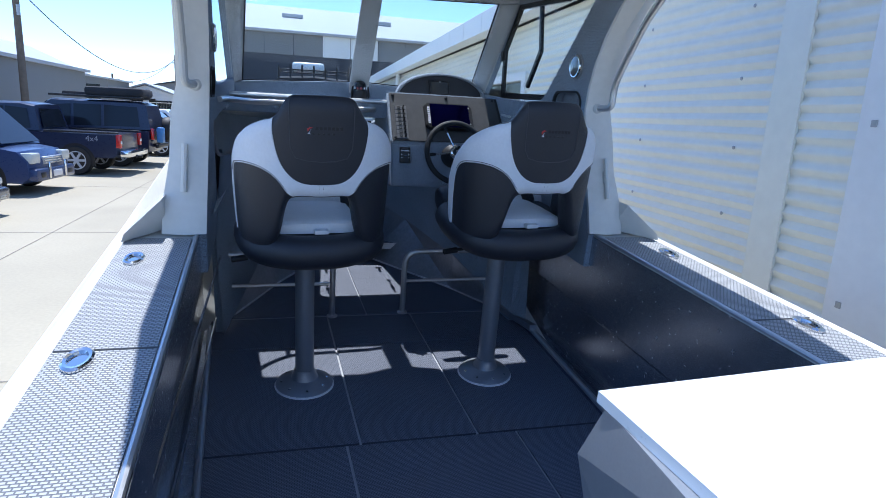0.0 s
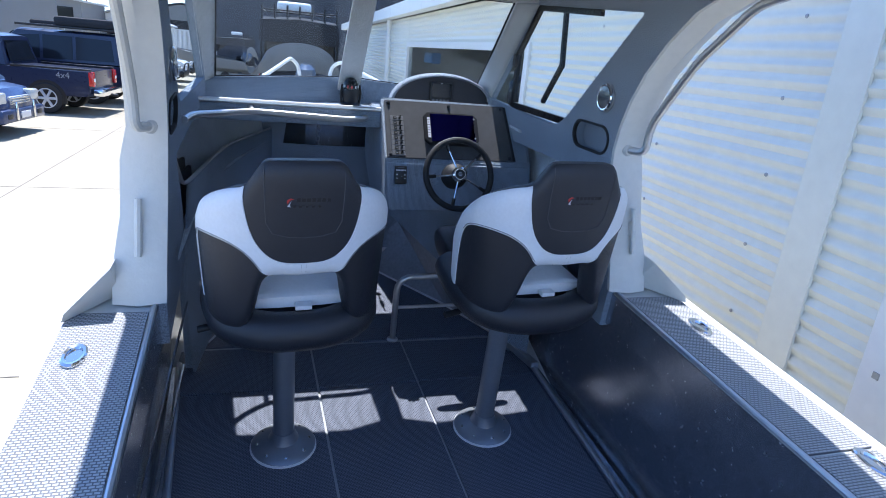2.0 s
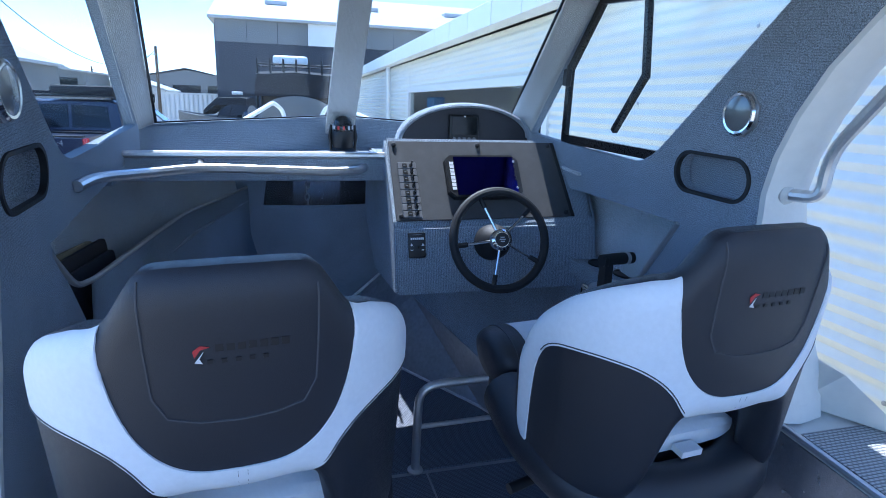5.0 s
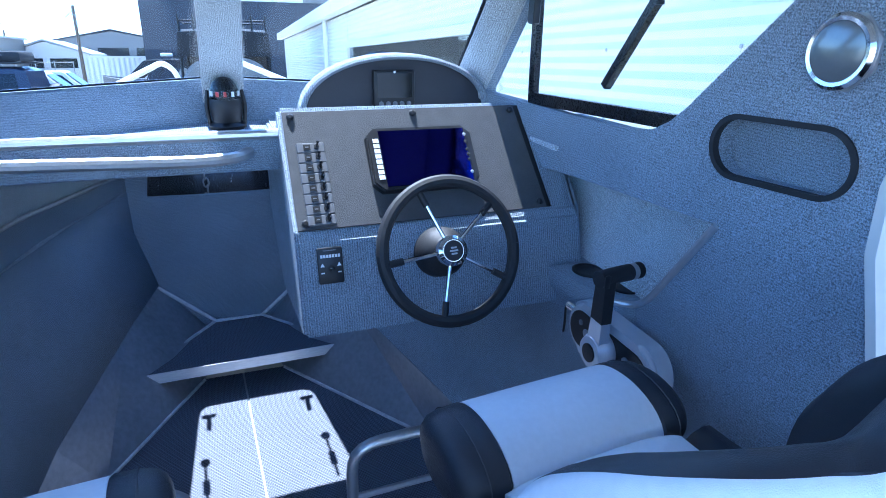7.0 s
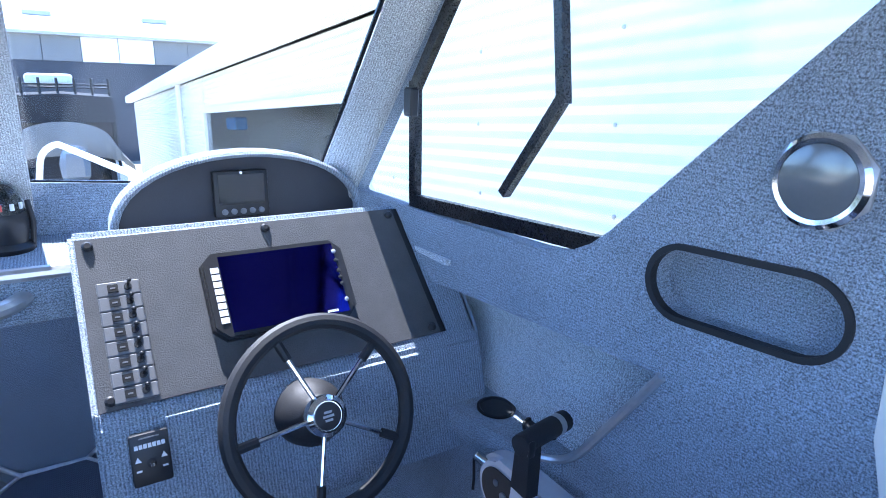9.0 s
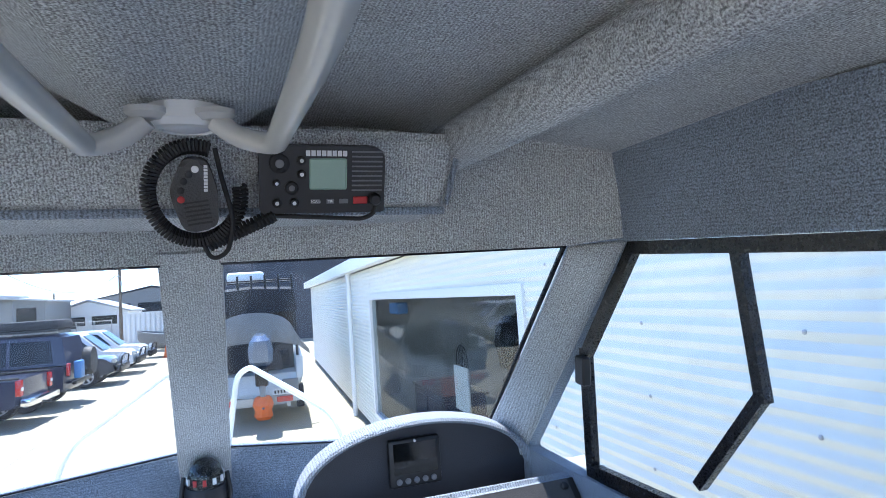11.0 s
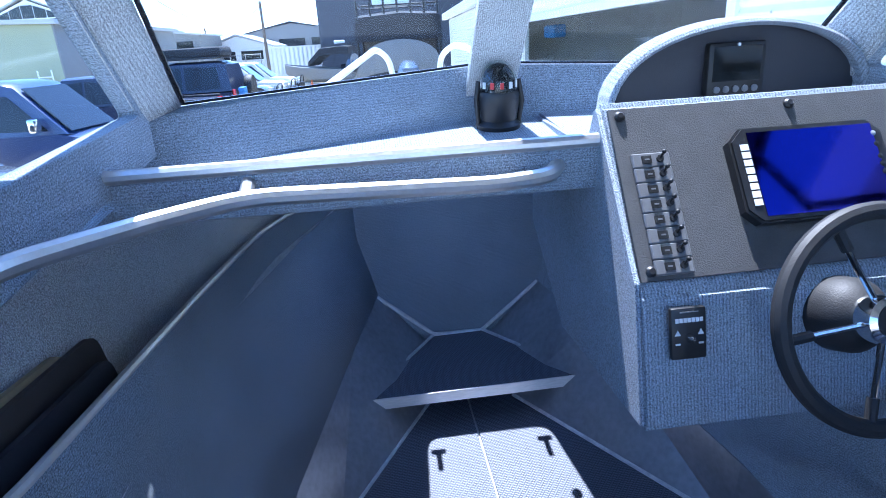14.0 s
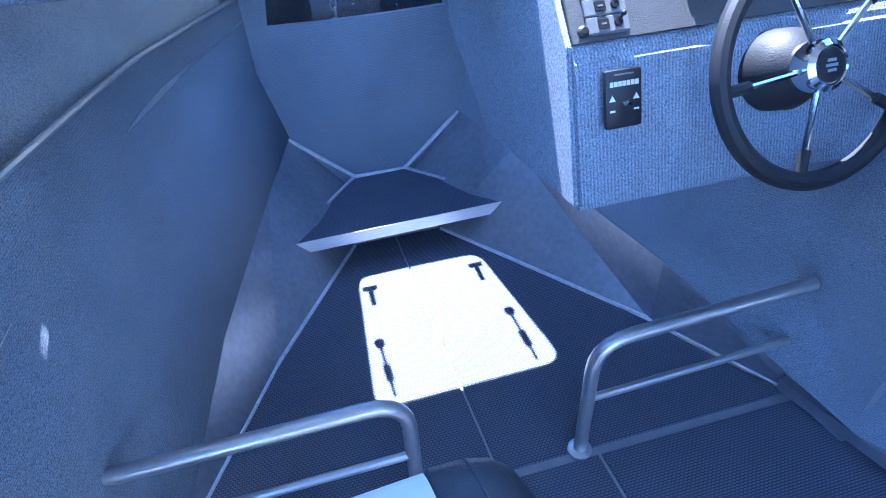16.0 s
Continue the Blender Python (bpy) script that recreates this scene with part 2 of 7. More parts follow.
def box(bm, c, s, m=None, bevel=0.0, seg=1):
    base = Matrix.Translation(c) @ (m or Matrix()) @ Matrix.Diagonal((*s, 1))
    r = bmesh.ops.create_cube(bm, size=1.0, matrix=base)
    if bevel:
        es = {e for v in r["verts"] for e in v.link_edges}
        bmesh.ops.bevel(bm, geom=list(es), offset=bevel, segments=seg, affect="EDGES", profile=0.5)
    return bm


def cyl(bm, p0, p1, r0, r1=None, seg=16):
    p0, p1 = Vector(p0), Vector(p1)
    d = p1 - p0
    m = Matrix.Translation((p0 + p1) / 2) @ d.to_track_quat("Z", "Y").to_matrix().to_4x4()
    bmesh.ops.create_cone(bm, cap_ends=True, segments=seg, radius1=r0, radius2=r0 if r1 is None else r1, depth=d.length, matrix=m)
    return bm


def fillet(pts, r, n=5):
    pts = [Vector(p) for p in pts]
    out = [pts[0]]
    for a, b, c in zip(pts, pts[1:], pts[2:]):
        u, w = (a - b), (c - b)
        k = min(r, u.length * 0.49, w.length * 0.49)
        s, e = b + u.normalized() * k, b + w.normalized() * k
        for i in range(n + 1):
            q = i / n
            out.append(s.lerp(b, q).lerp(b.lerp(e, q), q))
    out.append(pts[-1])
    return out


def tube(bm, pts, r, seg=10, corner=0.0, caps=True):
    pts = fillet(pts, corner) if corner else [Vector(p) for p in pts]
    rings = []
    up = None
    for i, p in enumerate(pts):
        d = (pts[min(i + 1, len(pts) - 1)] - pts[max(i - 1, 0)]).normalized()
        if up is None:
            up = d.orthogonal().normalized()
        up = (up - d * up.dot(d)).normalized()
        side = d.cross(up)
        rings.append([bm.verts.new(p + (up * math.cos(a) + side * math.sin(a)) * r) for a in (2 * math.pi * k / seg for k in range(seg))])
    for a, b in zip(rings, rings[1:]):
        for k in range(seg):
            bm.faces.new((a[k], a[(k + 1) % seg], b[(k + 1) % seg], b[k]))
    if caps:
        bm.faces.new(rings[0][::-1])
        bm.faces.new(rings[-1])
    return bm


def prism(bm, pts, d):
    d = Vector(d)
    a = [bm.verts.new(p) for p in pts]
    b = [bm.verts.new(Vector(p) + d) for p in pts]
    bm.faces.new(a)
    bm.faces.new(b[::-1])
    for i in range(len(a)):
        j = (i + 1) % len(a)
        bm.faces.new((a[j], a[i], b[i], b[j]))
    return bm


def ring(bm, outer, inner, d):
    """A plate with one hole; both outlines have the same number of corners."""
    d = Vector(d)
    o0, i0 = [bm.verts.new(p) for p in outer], [bm.verts.new(p) for p in inner]
    o1, i1 = [bm.verts.new(Vector(p) + d) for p in outer], [bm.verts.new(Vector(p) + d) for p in inner]
    n = len(o0)
    for k in range(n):
        j = (k + 1) % n
        bm.faces.new((o0[k], o0[j], i0[j], i0[k]))
        bm.faces.new((o1[j], o1[k], i1[k], i1[j]))
        bm.faces.new((o0[j], o0[k], o1[k], o1[j]))
        bm.faces.new((i0[k], i0[j], i1[j], i1[k]))
    return bm


def lathe(bm, profile, seg=24, m=None, caps=True):
    m = m or Matrix()
    rings = [[bm.verts.new(m @ Vector((r * math.cos(a), r * math.sin(a), z))) for a in (2 * math.pi * k / seg for k in range(seg))] for r, z in profile]
    for a, b in zip(rings, rings[1:]):
        for k in range(seg):
            bm.faces.new((a[k], a[(k + 1) % seg], b[(k + 1) % seg], b[k]))
    if caps:
        bm.faces.new(rings[0][::-1])
        bm.faces.new(rings[-1])
    return bm


def loft(bm, rows, closed=False, caps=False):
    vs = [[bm.verts.new(p) for p in r] for r in rows]
    for a, b in zip(vs, vs[1:]):
        n = len(a)
        for k in range(n if closed else n - 1):
            bm.faces.new((a[k], a[(k + 1) % n], b[(k + 1) % n], b[k]))
    if caps:
        bm.faces.new(vs[0][::-1])
        bm.faces.new(vs[-1])
    return bm


def finish(name, bm, material, smooth=True, angle=35):
    bmesh.ops.recalc_face_normals(bm, faces=bm.faces)
    me = bpy.data.meshes.new(name)
    bm.to_mesh(me)
    bm.free()
    for mm in material if isinstance(material, (list, tuple)) else [material]:
        me.materials.append(mm)
    if smooth:
        me.polygons.foreach_set("use_smooth", [True] * len(me.polygons))
        me.set_sharp_from_angle(angle=radians(angle))
    return me


def part(name, bm, material, parent, label="", m=None):
    ob = new(name, finish(name, bm, material))
    ob.parent = parent
    if m is not None:
        ob.matrix_basis = m
    return tagged(ob, label)


def thing(name, label, category, m=None, group="", yard=False):
    ob = new(name)
    ob.empty_display_size = 0.1
    ob.matrix_basis = (Matrix() if yard else BOAT) @ (m or Matrix())
    return tagged(ob, label, category, group)


def solid(name, bm, material, label="", category="", kind="", yard=False, m=None, group="", flat=False):
    """A thing or piece of the setting that is one mesh."""
    ob = new(name, finish(name, bm, material, not flat))
    ob.matrix_basis = (Matrix() if yard else BOAT) @ (m or Matrix())
    return tagged(ob, label, category, group, kind)


def words(text, size, material, parent, m, name="lettering", label="", squash=1.0):
    cu = bpy.data.curves.new(name, "FONT")
    cu.body, cu.size, cu.align_x, cu.align_y, cu.extrude = text, size, "CENTER", "CENTER", 0.0006
    tmp = bpy.data.objects.new("tmp", cu)
    me = bpy.data.meshes.new_from_object(tmp)
    bpy.data.objects.remove(tmp)
    me.transform(Matrix.Diagonal((squash, 1, 1, 1)))
    me.materials.append(material)
    ob = new(name, me)
    ob.parent = parent
    ob.matrix_basis = m
    return tagged(ob, label)


def cx(y):
    """Where the boat's middle line lies."""
    return -0.045 * (y - 3.2)


def S(x, y, z):
    return Vector((x + cx(y), y, z))


# ---- boat: sole, sides, gunwales ----
bm = B()
outline = [(-0.90, -0.4), (0.90, -0.4), (0.90, 3.9), (0.79, 3.93), (0.60, 4.27), (0.18, 4.95), (-0.18, 4.95), (-0.60, 4.27), (-0.79, 3.93), (-0.90, 3.9)]
prism(bm, [S(x, y, -0.008) for x, y in outline], (0, 0, -0.03))
sole = solid("floor", bm, SEAM, "dark ribbed rubber cockpit sole with pale joints", "floor", "structure")


def sole_panel(corners):
    bm = B()
    prism(bm, [S(x, y, 0.0) for x, y in corners], (0, 0, -0.012))
    ob = part("panel", bm, SOLE, sole)
    return ob


G = 0.0055
for x0, x1, y0, y1 in ((-0.89, -0.30, -0.4, 2.715), (-0.30, 0.40, -0.4, 2.715), (0.40, 0.89, -0.4, 2.715),
                       (-0.89, -0.245, 2.715, 3.55), (-0.245, 0.235, 2.715, 3.55), (0.235, 0.89, 2.715, 3.55),
                       (-0.89, -0.245, 3.55, 3.905), (-0.245, 0.235, 3.55, 3.905), (0.235, 0.89, 3.55, 3.905)):
    sole_panel([(x0 + G, y0 + G), (x1 - G, y0 + G), (x1 - G, y1 - G), (x0 + G, y1 - G)])
sole_panel([(-0.78, 3.925), (-0.022, 3.925), (-0.022, 4.94), (-0.18, 4.94), (-0.595, 4.27)])
sole_panel([(-0.014, 3.925), (0.78, 3.925), (0.595, 4.27), (0.18, 4.94), (-0.014, 4.94)])

for sgn, nm in ((-1, "wall_port"), (1, "wall_starboard")):
    bm = B()
    # bare side sheet with a shallow step, standing on the sole
    prof = [(0.90, -0.02), (0.90, 0.33), (0.872, 0.36), (0.872, 0.66), (0.90, 0.66), (0.93, 0.66), (0.93, -0.02)]
    loft(bm, [[S(sgn * x, y, z) for x, z in prof] for y in (-0.4, 1.2, 3.05, 3.9)], closed=True, caps=True)
    solid(nm, bm, ALU_DULL, "scuffed bare aluminium cockpit side sheet", "wall", "structure")
    bm = B()
    # gunwale box
    prof = [(0.83, 0.75), (0.83, 0.62), (0.842, 0.62), (0.842, 0.738), (0.95, 0.738), (1.045, 0.738), (1.08, 0.72), (1.085, 0.752), (0.96, 0.752)]
    loft(bm, [[S(sgn * x, y, z) for x, z in prof] for y in (-0.4, 1.2, 2.2, 3.3)], closed=True, caps=True)
    gw = solid("gunwale", bm, PAINT, "cream painted aluminium gunwale", "gunwale", "structure")
    for y0, y1 in ((-0.38, 1.0), (1.01, 2.125), (2.135, 2.99)):
        bm = B()
        prism(bm, [S(sgn * 0.845, y0, 0.758), S(sgn * 1.065, y0, 0.758), S(sgn * 1.065, y1, 0.758), S(sgn * 0.845, y1, 0.758)], (0, 0, -0.006))
        part("tread_pad", bm, PAD, gw, "grey diamond tread pad")
    bm = B()
    loft(bm, [[S(sgn * x, y, z) for x, z in ((0.8275, 0.742), (0.8275, 0.615), (0.845, 0.612), (0.845, 0.608), (0.824, 0.610), (0.824, 0.742))] for y in (-0.38, 1.2, 2.2, 3.06)], closed=True, caps=True)
    part("coaming", bm, ALU_DULL, gw, "bare aluminium inner coaming")
    for y in (0.35, 1.25, 2.05, 2.75):
        bm = B()
        lathe(bm, [(0.007, 0), (0.007, 0.002), (0.003, 0.003)], 10, Matrix.Translation(S(sgn * 0.8715, y, 0.585)) @ Matrix.Rotation(radians(-90 * sgn), 4, "Y"))
        part("rivet", bm, CHROME, gw)
    bm = B()
    tube(bm, [S(sgn * 0.834, -0.35, 0.752), S(sgn * 0.834, 3.04, 0.752)], 0.009, 8)
    part("edge_bead", bm, ALU, gw, "bright aluminium edge bead")
    for z in (0.50, 0.20):
        bm = B()
        box(bm, S(sgn * (0.869 if z > 0.3 else 0.897), 1.6, z), (0.006, 3.8, 0.012))
        part("side_rib", bm, ALU_DULL, gw)
    # kick rail along the sole
    bm = B()
    tube(bm, [S(sgn * 0.80, 1.6, 0.03), S(sgn * 0.84, 3.0, 0.03), S(sgn * 0.86, 3.75, 0.03)], 0.014)
    part("kick_rail", bm, ALU, gw, "bare aluminium kick rail")
    bm = B()
    prism(bm, [S(sgn * 0.80, 1.6, 0.0), S(sgn * 0.88, 1.6, 0.0), S(sgn * 0.89, 3.75, 0.0), S(sgn * 0.85, 3.75, 0.0)], (0, 0, 0.018))
    part("waterway", bm, ALU_DULL, gw)
    # rod holders
    for y in (2.08, 2.76, 1.1):
        bm = B()
        o = S(sgn * 1.0, y, 0.758)
        m = Matrix.Translation(o) @ Matrix.Diagonal((0.75, 1.35, 1, 1))
        lathe(bm, [(0.042, 0.0), (0.042, 0.006), (0.036, 0.010), (0.028, 0.008), (0.025, 0.0015)], 20, m)
        th = solid("rod_holder", bm, CHROME, "polished stainless flush rod holder in gunwale", "rod holder", group="rod holders")

# hull outside
bm = B()
rows = []
for y, w, zk, zs in ((-0.5, 1.10, -0.35, 0.75), (1.5, 1.12, -0.36, 0.75), (3.2, 1.10, -0.36, 0.76), (4.3, 0.98, -0.33, 0.95), (5.2, 0.66, -0.2, 0.93), (5.9, 0.26, 0.1, 0.76), (6.15, 0.02, 0.4, 0.69)):
    c = cx(y)
    rows.append([(c - w, y, zs), (c - w * 0.93, y, zk + 0.45 * (zs - zk)), (c - w * 0.8, y, zk + 0.25), (c, y, zk), (c + w * 0.8, y, zk + 0.25), (c + w * 0.93, y, zk + 0.45 * (zs - zk)), (c + w, y, zs)])
loft(bm, rows)
hull = solid("boat_hull", bm, PAINT, "cream painted aluminium boat hull on a trailer", "boat hull", "structure")
mod = hull.modifiers.new("thick", "SOLIDIFY")
mod.thickness, mod.offset = 0.006, -1

# transom behind the camera
bm = B()
box(bm, (cx(-0.45), -0.45, 0.2), (2.1, 0.06, 1.1))
solid("transom", bm, PAINT, "cream painted transom", "transom", "structure")

# bait board box
BAIT = Matrix.Translation((-0.501, 0.755, 1.46)) @ Matrix.Scale(0.67, 4) @ Matrix.Translation((0.501, -0.755, -1.46))
bm = B()
prism(bm, [(0.09, 1.66, 0.86), (1.02, 1.72, 0.86), (0.99, 1.2, 0.86), (0.145, 1.2, 0.86)], (0, 0, -0.025))
tank = thing("bait_station", "white topped bait station with grey side against the transom", "bait station")
part("top", bm, PAINT_WHITE, tank, "glossy white top", m=BAIT)
bm = B()
prism(bm, [(0.10, 1.64, 0.834), (0.10, 1.22, 0.834), (0.12, 1.2, 0.3), (0.14, 1.55, 0.3), (0.08, 1.68, 0.70)], (0.86, 0.03, 0))
part("body", bm, POST, tank, m=BAIT)
bm = B()
box(bm, (0.2, 1.15, 0.35), (0.45, 0.2, 0.70))
part("foot", bm, POST, tank)

# ---- cabin shell ----
AFT = [(2.30, 1.99), (2.54, 1.94), (2.745, 1.875), (2.90, 1.79), (3.005, 1.69), (3.09, 1.58), (3.145, 1.475), (3.178, 1.38), (3.192, 1.29), (3.185, 1.19), (3.135, 1.02), (3.08, 0.87), (3.05, 0.76)]


def side_x(y, z):
    """Inner face of the cabin side: upright low down, leaning in towards the roof and the bow."""
    x = 0.80 - 0.05 * max(0.0, (z - 0.76)) / 1.1
    return x - 0.05 * max(0.0, (y - 3.9)) / 0.4


def side_pt(s, y, z, off=0.0):
    return S(s * (side_x(y, z) + off), y, z)


def rounded(pts, r, n=4):
    """Rounds the corners of a closed outline of (a, b) pairs; r: one radius a corner."""
    out = []
    k = len(pts)
    for i in range(k):
        a, b, c = (Vector((*pts[i - 1], 0)), Vector((*pts[i], 0)), Vector((*pts[(i + 1) % k], 0)))
        u, w = a - b, c - b
        q = min(r[i], u.length * 0.45, w.length * 0.45)
        s, e = b + u.normalized() * q, b + w.normalized() * q
        for j in range(n + 1):
            t = j / n
            p = s.lerp(b, t).lerp(b.lerp(e, t), t)
            out.append((p.x, p.y))
    return out


WIN = [(3.158, 1.775), (3.98, 1.752), (4.328, 1.255), (3.645, 1.262)]
WIN_R = rounded(WIN, [0.02, 0.02, 0.02, 0.10])


def fill_holes(name, s, outer, holes, thick, material, label):
    """Side panel in the plane of y and z, with holes, bent to the cabin's side."""
    bm = B()
    edges = []
    for loop in [outer] + holes:
        vs = [bm.verts.new((0, y, z)) for y, z in loop]
        edges += [bm.edges.new((vs[i], vs[(i + 1) % len(vs)])) for i in range(len(vs))]
    bmesh.ops.triangle_fill(bm, edges=edges, use_beauty=True)
    r = bmesh.ops.extrude_face_region(bm, geom=list(bm.faces))
    new_vs = {g for g in r["geom"] if isinstance(g, bmesh.types.BMVert)}
    for v in bm.verts:
        v.co = side_pt(s, v.co.y, v.co.z, thick if v in new_vs else 0.0)
    return solid(name, bm, material, label, "wall", "structure")


def pill(yc, zc, L, H, ang, n=7):
    pts = []
    for k in range(n + 1):
        a = -math.pi / 2 + math.pi * k / n
        pts.append((L / 2 - H / 2 + H / 2 * math.cos(a), H / 2 * math.sin(a)))
    for k in range(n + 1):
        a = math.pi / 2 + math.pi * k / n
        pts.append((-L / 2 + H / 2 + H / 2 * math.cos(a), H / 2 * math.sin(a)))
    ca, sa = math.cos(radians(ang)), math.sin(radians(ang))
    return [(yc + p * ca - q * sa, zc + p * sa + q * ca) for p, q in pts]


TRAY = [(3.456, 1.138), (3.955, 1.102), (4.05, 1.096), (4.05, 0.84), (3.76, 0.845), (3.665, 0.858), (3.60, 0.905)]
POCKET = pill(3.367, 1.294, 0.262, 0.106, -4, 16)
for s, nm in ((-1, "wall_cabin_port"), (1, "wall_cabin_starboard")):
    aft = [(y, z) for y, z in AFT if z < 1.97]
    fore = [(4.36, 0.0), (3.76, 0.0)] if s > 0 else [(4.36, 1.17), (3.47, 1.125), (3.70, 0.83), (3.76, 0.0)]
    fill_holes(nm, s, [(2.72, 1.95), (4.03, 1.95), (4.09, 1.84), (4.36, 1.24)] + fore + [(3.74, 0.60), (3.05, 0.60)] + aft[::-1],
               [WIN_R, POCKET] + ([TRAY] if s > 0 else []), 0.035, CARPET, "blue-grey carpeted cabin side with window opening")

# recess behind the starboard tray opening, carpeted box
bm = B()
loft(bm, [[(0.79, y, 0.80), (0.800, y, 0.80), (0.885, y, 1.16)] for y in (3.42, 3.9, 4.3)])
prism(bm, [(0.79, 3.42, 0.80), (0.800, 3.42, 0.80), (0.885, 3.42, 1.16), (0.81, 3.42, 1.16)], (0, -0.01, 0))
# unseen lid added to keep the sun out of the recess
prism(bm, [(0.785, 3.42, 1.158), (0.888, 3.42, 1.158), (0.89, 4.42, 1.158), (0.70, 4.42, 1.158), (0.72, 3.97, 1.158), (0.785, 3.97, 1.158)], (0, 0, 0.012))
solid("side_tray_recess", bm, FELT_LIT, "blue-grey carpeted recess behind the side panel", "recess", "structure")
for s in (-1, 1):
    bm = B()
    box(bm, side_pt(s, 3.367, 1.294, 0.047), (0.012, 0.29, 0.15))
    solid("pocket_back", bm, CARPET, "carpeted back of the side pocket", "recess", "structure")
    th = thing("side_pocket", "black rubber-rimmed oval pocket in the carpeted side", "pocket", group="oval side pockets")
    bm = B()
    inner, outer = pill(3.367, 1.294, 0.254, 0.098, -4, 16), pill(3.367, 1.294, 0.272, 0.116, -4, 16)
    ring(bm, [side_pt(s, y, z, -0.005) for y, z in outer], [side_pt(s, y, z, -0.005) for y, z in inner], (s * 0.014, 0, 0))
    part("rim", bm, RUBBER, th)
    bm = B()
    ring(bm, [side_pt(s, y, z, 0.0) for y, z in pill(3.367, 1.294, 0.262, 0.106, -4, 16)], [side_pt(s, y, z, 0.0) for y, z in pill(3.367, 1.294, 0.256, 0.100, -4, 16)], (s * 0.042, 0, 0))
    part("liner", bm, CARPET, th)

# white painted pillars that sweep up into the roof
for s in (-1, 1):
    bm = B()
    rows = []
    for i, (y, z) in enumerate(AFT):
        xi = side_x(y, z) - 0.002
        w = 0.115 if z > 1.2 else (0.135 if z > 0.9 else 0.155)
        rows.append([S(s * xi, y - 0.012, z), S(s * (xi + w * 0.5), y - 0.03, z - (0.02 if z > 1.6 else 0)), S(s * (xi + w), y - 0.015, z), S(s * (xi + w), y + 0.10, z + (0.06 if z > 1.6 else 0)), S(s * (xi + 0.05), y + 0.10, z + (0.06 if z > 1.6 else 0)), S(s * (xi + 0.05), y + 0.006, z), S(s * xi, y + 0.004, z)])
    loft(bm, rows, closed=True, caps=True)
    th = thing("cabin_pillar", "cream painted cabin pillar curving up into the roof", "pillar", group="cabin pillars")
    part("pillar_body", bm, PAINT, th)
    bm = B()
    prism(bm, [S(s * 0.94, 3.1, 0.762), S(s * 0.94, 3.0, 0.90), S(s * 1.06, 2.93, 0.79), S(s * 1.07, 2.93, 0.762)], (0, 0.25, 0))
    part("gusset", bm, PAINT, th)
    bm = B()
    g = thing("grab_rail", "cream powder-coated grab rail on the cabin pillar", "grab rail", group="pillar grab rails")
    pts = [side_pt(s, 3.165, 1.295, 0.05), side_pt(s, 3.11, 1.30, 0.078), side_pt(s, 3.115, 1.40, 0.082), side_pt(s, 3.045, 1.51, 0.084), side_pt(s, 2.95, 1.65, 0.086), side_pt(s, 2.76, 1.83, 0.086), side_pt(s, 2.52, 1.90, 0.080), side_pt(s, 2.46, 1.955, 0.07)]
    tube(bm, pts, 0.0145, 10, 0.05)
    part("bar", bm, TUBE_CREAM if s < 0 else TUBE, g)
    bm = B()
    lathe(bm, [(0.026, 0), (0.026, 0.006), (0.018, 0.012)], 16, Matrix.Translation(side_pt(s, 3.172, 1.295, 0.05)) @ Matrix.Rotation(radians(90), 4, "X"))
    part("flange", bm, TUBE_CREAM, g)
    # cleat
    c = thing("cleat", "cream painted weld-on mooring cleat on pillar", "cleat", group="pillar cleats")
    bm = B()
    a, b = side_pt(s, 3.055, 0.915, 0.078), side_pt(s, 3.105, 1.085, 0.078)
    tube(bm, [a, a.lerp(b, 0.2), a.lerp(b, 0.5), a.lerp(b, 0.8), b], 0.011, 8)
    part("horn", bm, PAINT, c)
    bm = B()
    mid = a.lerp(b, 0.5)
    box(bm, mid + Vector((0, 0.03, 0)), (0.02, 0.05, 0.06), Matrix.Rotation(radians(-17), 4, "X"), 0.006)
    part("foot", bm, PAINT, c)
    bm = B()
    box(bm, mid + Vector((0, 0.052, 0)), (0.055, 0.012, 0.11), Matrix.Rotation(radians(-22), 4, "X"), 0.005)
    part("weld", bm, WELD, c)

# roof
bm = B()
rows = []
for y, zc, ze, w in ((2.35, 2.02, 1.97, 0.80), (2.9, 2.02, 1.96, 0.85), (3.6, 2.005, 1.935, 0.85), (4.0, 1.985, 1.90, 0.81), (4.12, 1.97, 1.87, 0.79)):
    row = []
    for k in range(-6, 7):
        f = k / 6
        row.append(S(f * w, y, zc + (ze - zc) * f * f))
    rows.append(row)
loft(bm, rows)
rf = solid("ceiling", bm, CARPET_ROOF, "grey carpeted cabin ceiling", "ceiling", "structure")
bm = B()
rows2 = [[p + Vector((0, 0.16 if i == 4 else 0, 0.055)) for p in r] for i, r in enumerate(rows)]
rows2 = [[Vector((cx(p.y) + (p.x - cx(p.y)) * 1.10, p.y, p.z)) for p in r] for r in rows2]
loft(bm, rows2)
top = solid("roof", bm, PAINT, "cream painted hardtop roof", "roof", "structure")
md = top.modifiers.new("thick", "SOLIDIFY")
md.thickness = 0.03

# windscreen surround: header, sill, posts
TL, TC, BL, BC = (0.648, 4.0, 1.748), (0.0, 4.19, 1.741), (0.684, 4.468, 1.242), (0.0, 4.61, 1.266)
PW = 0.058


def lerp3(a, b, t):
    return tuple(p + (q - p) * t for p, q in zip(a, b))


def plate(name, pts, d, material, label, cat="frame"):
    bm = B()
    prism(bm, pts, d)
    return solid(name, bm, material, label, cat, "structure")


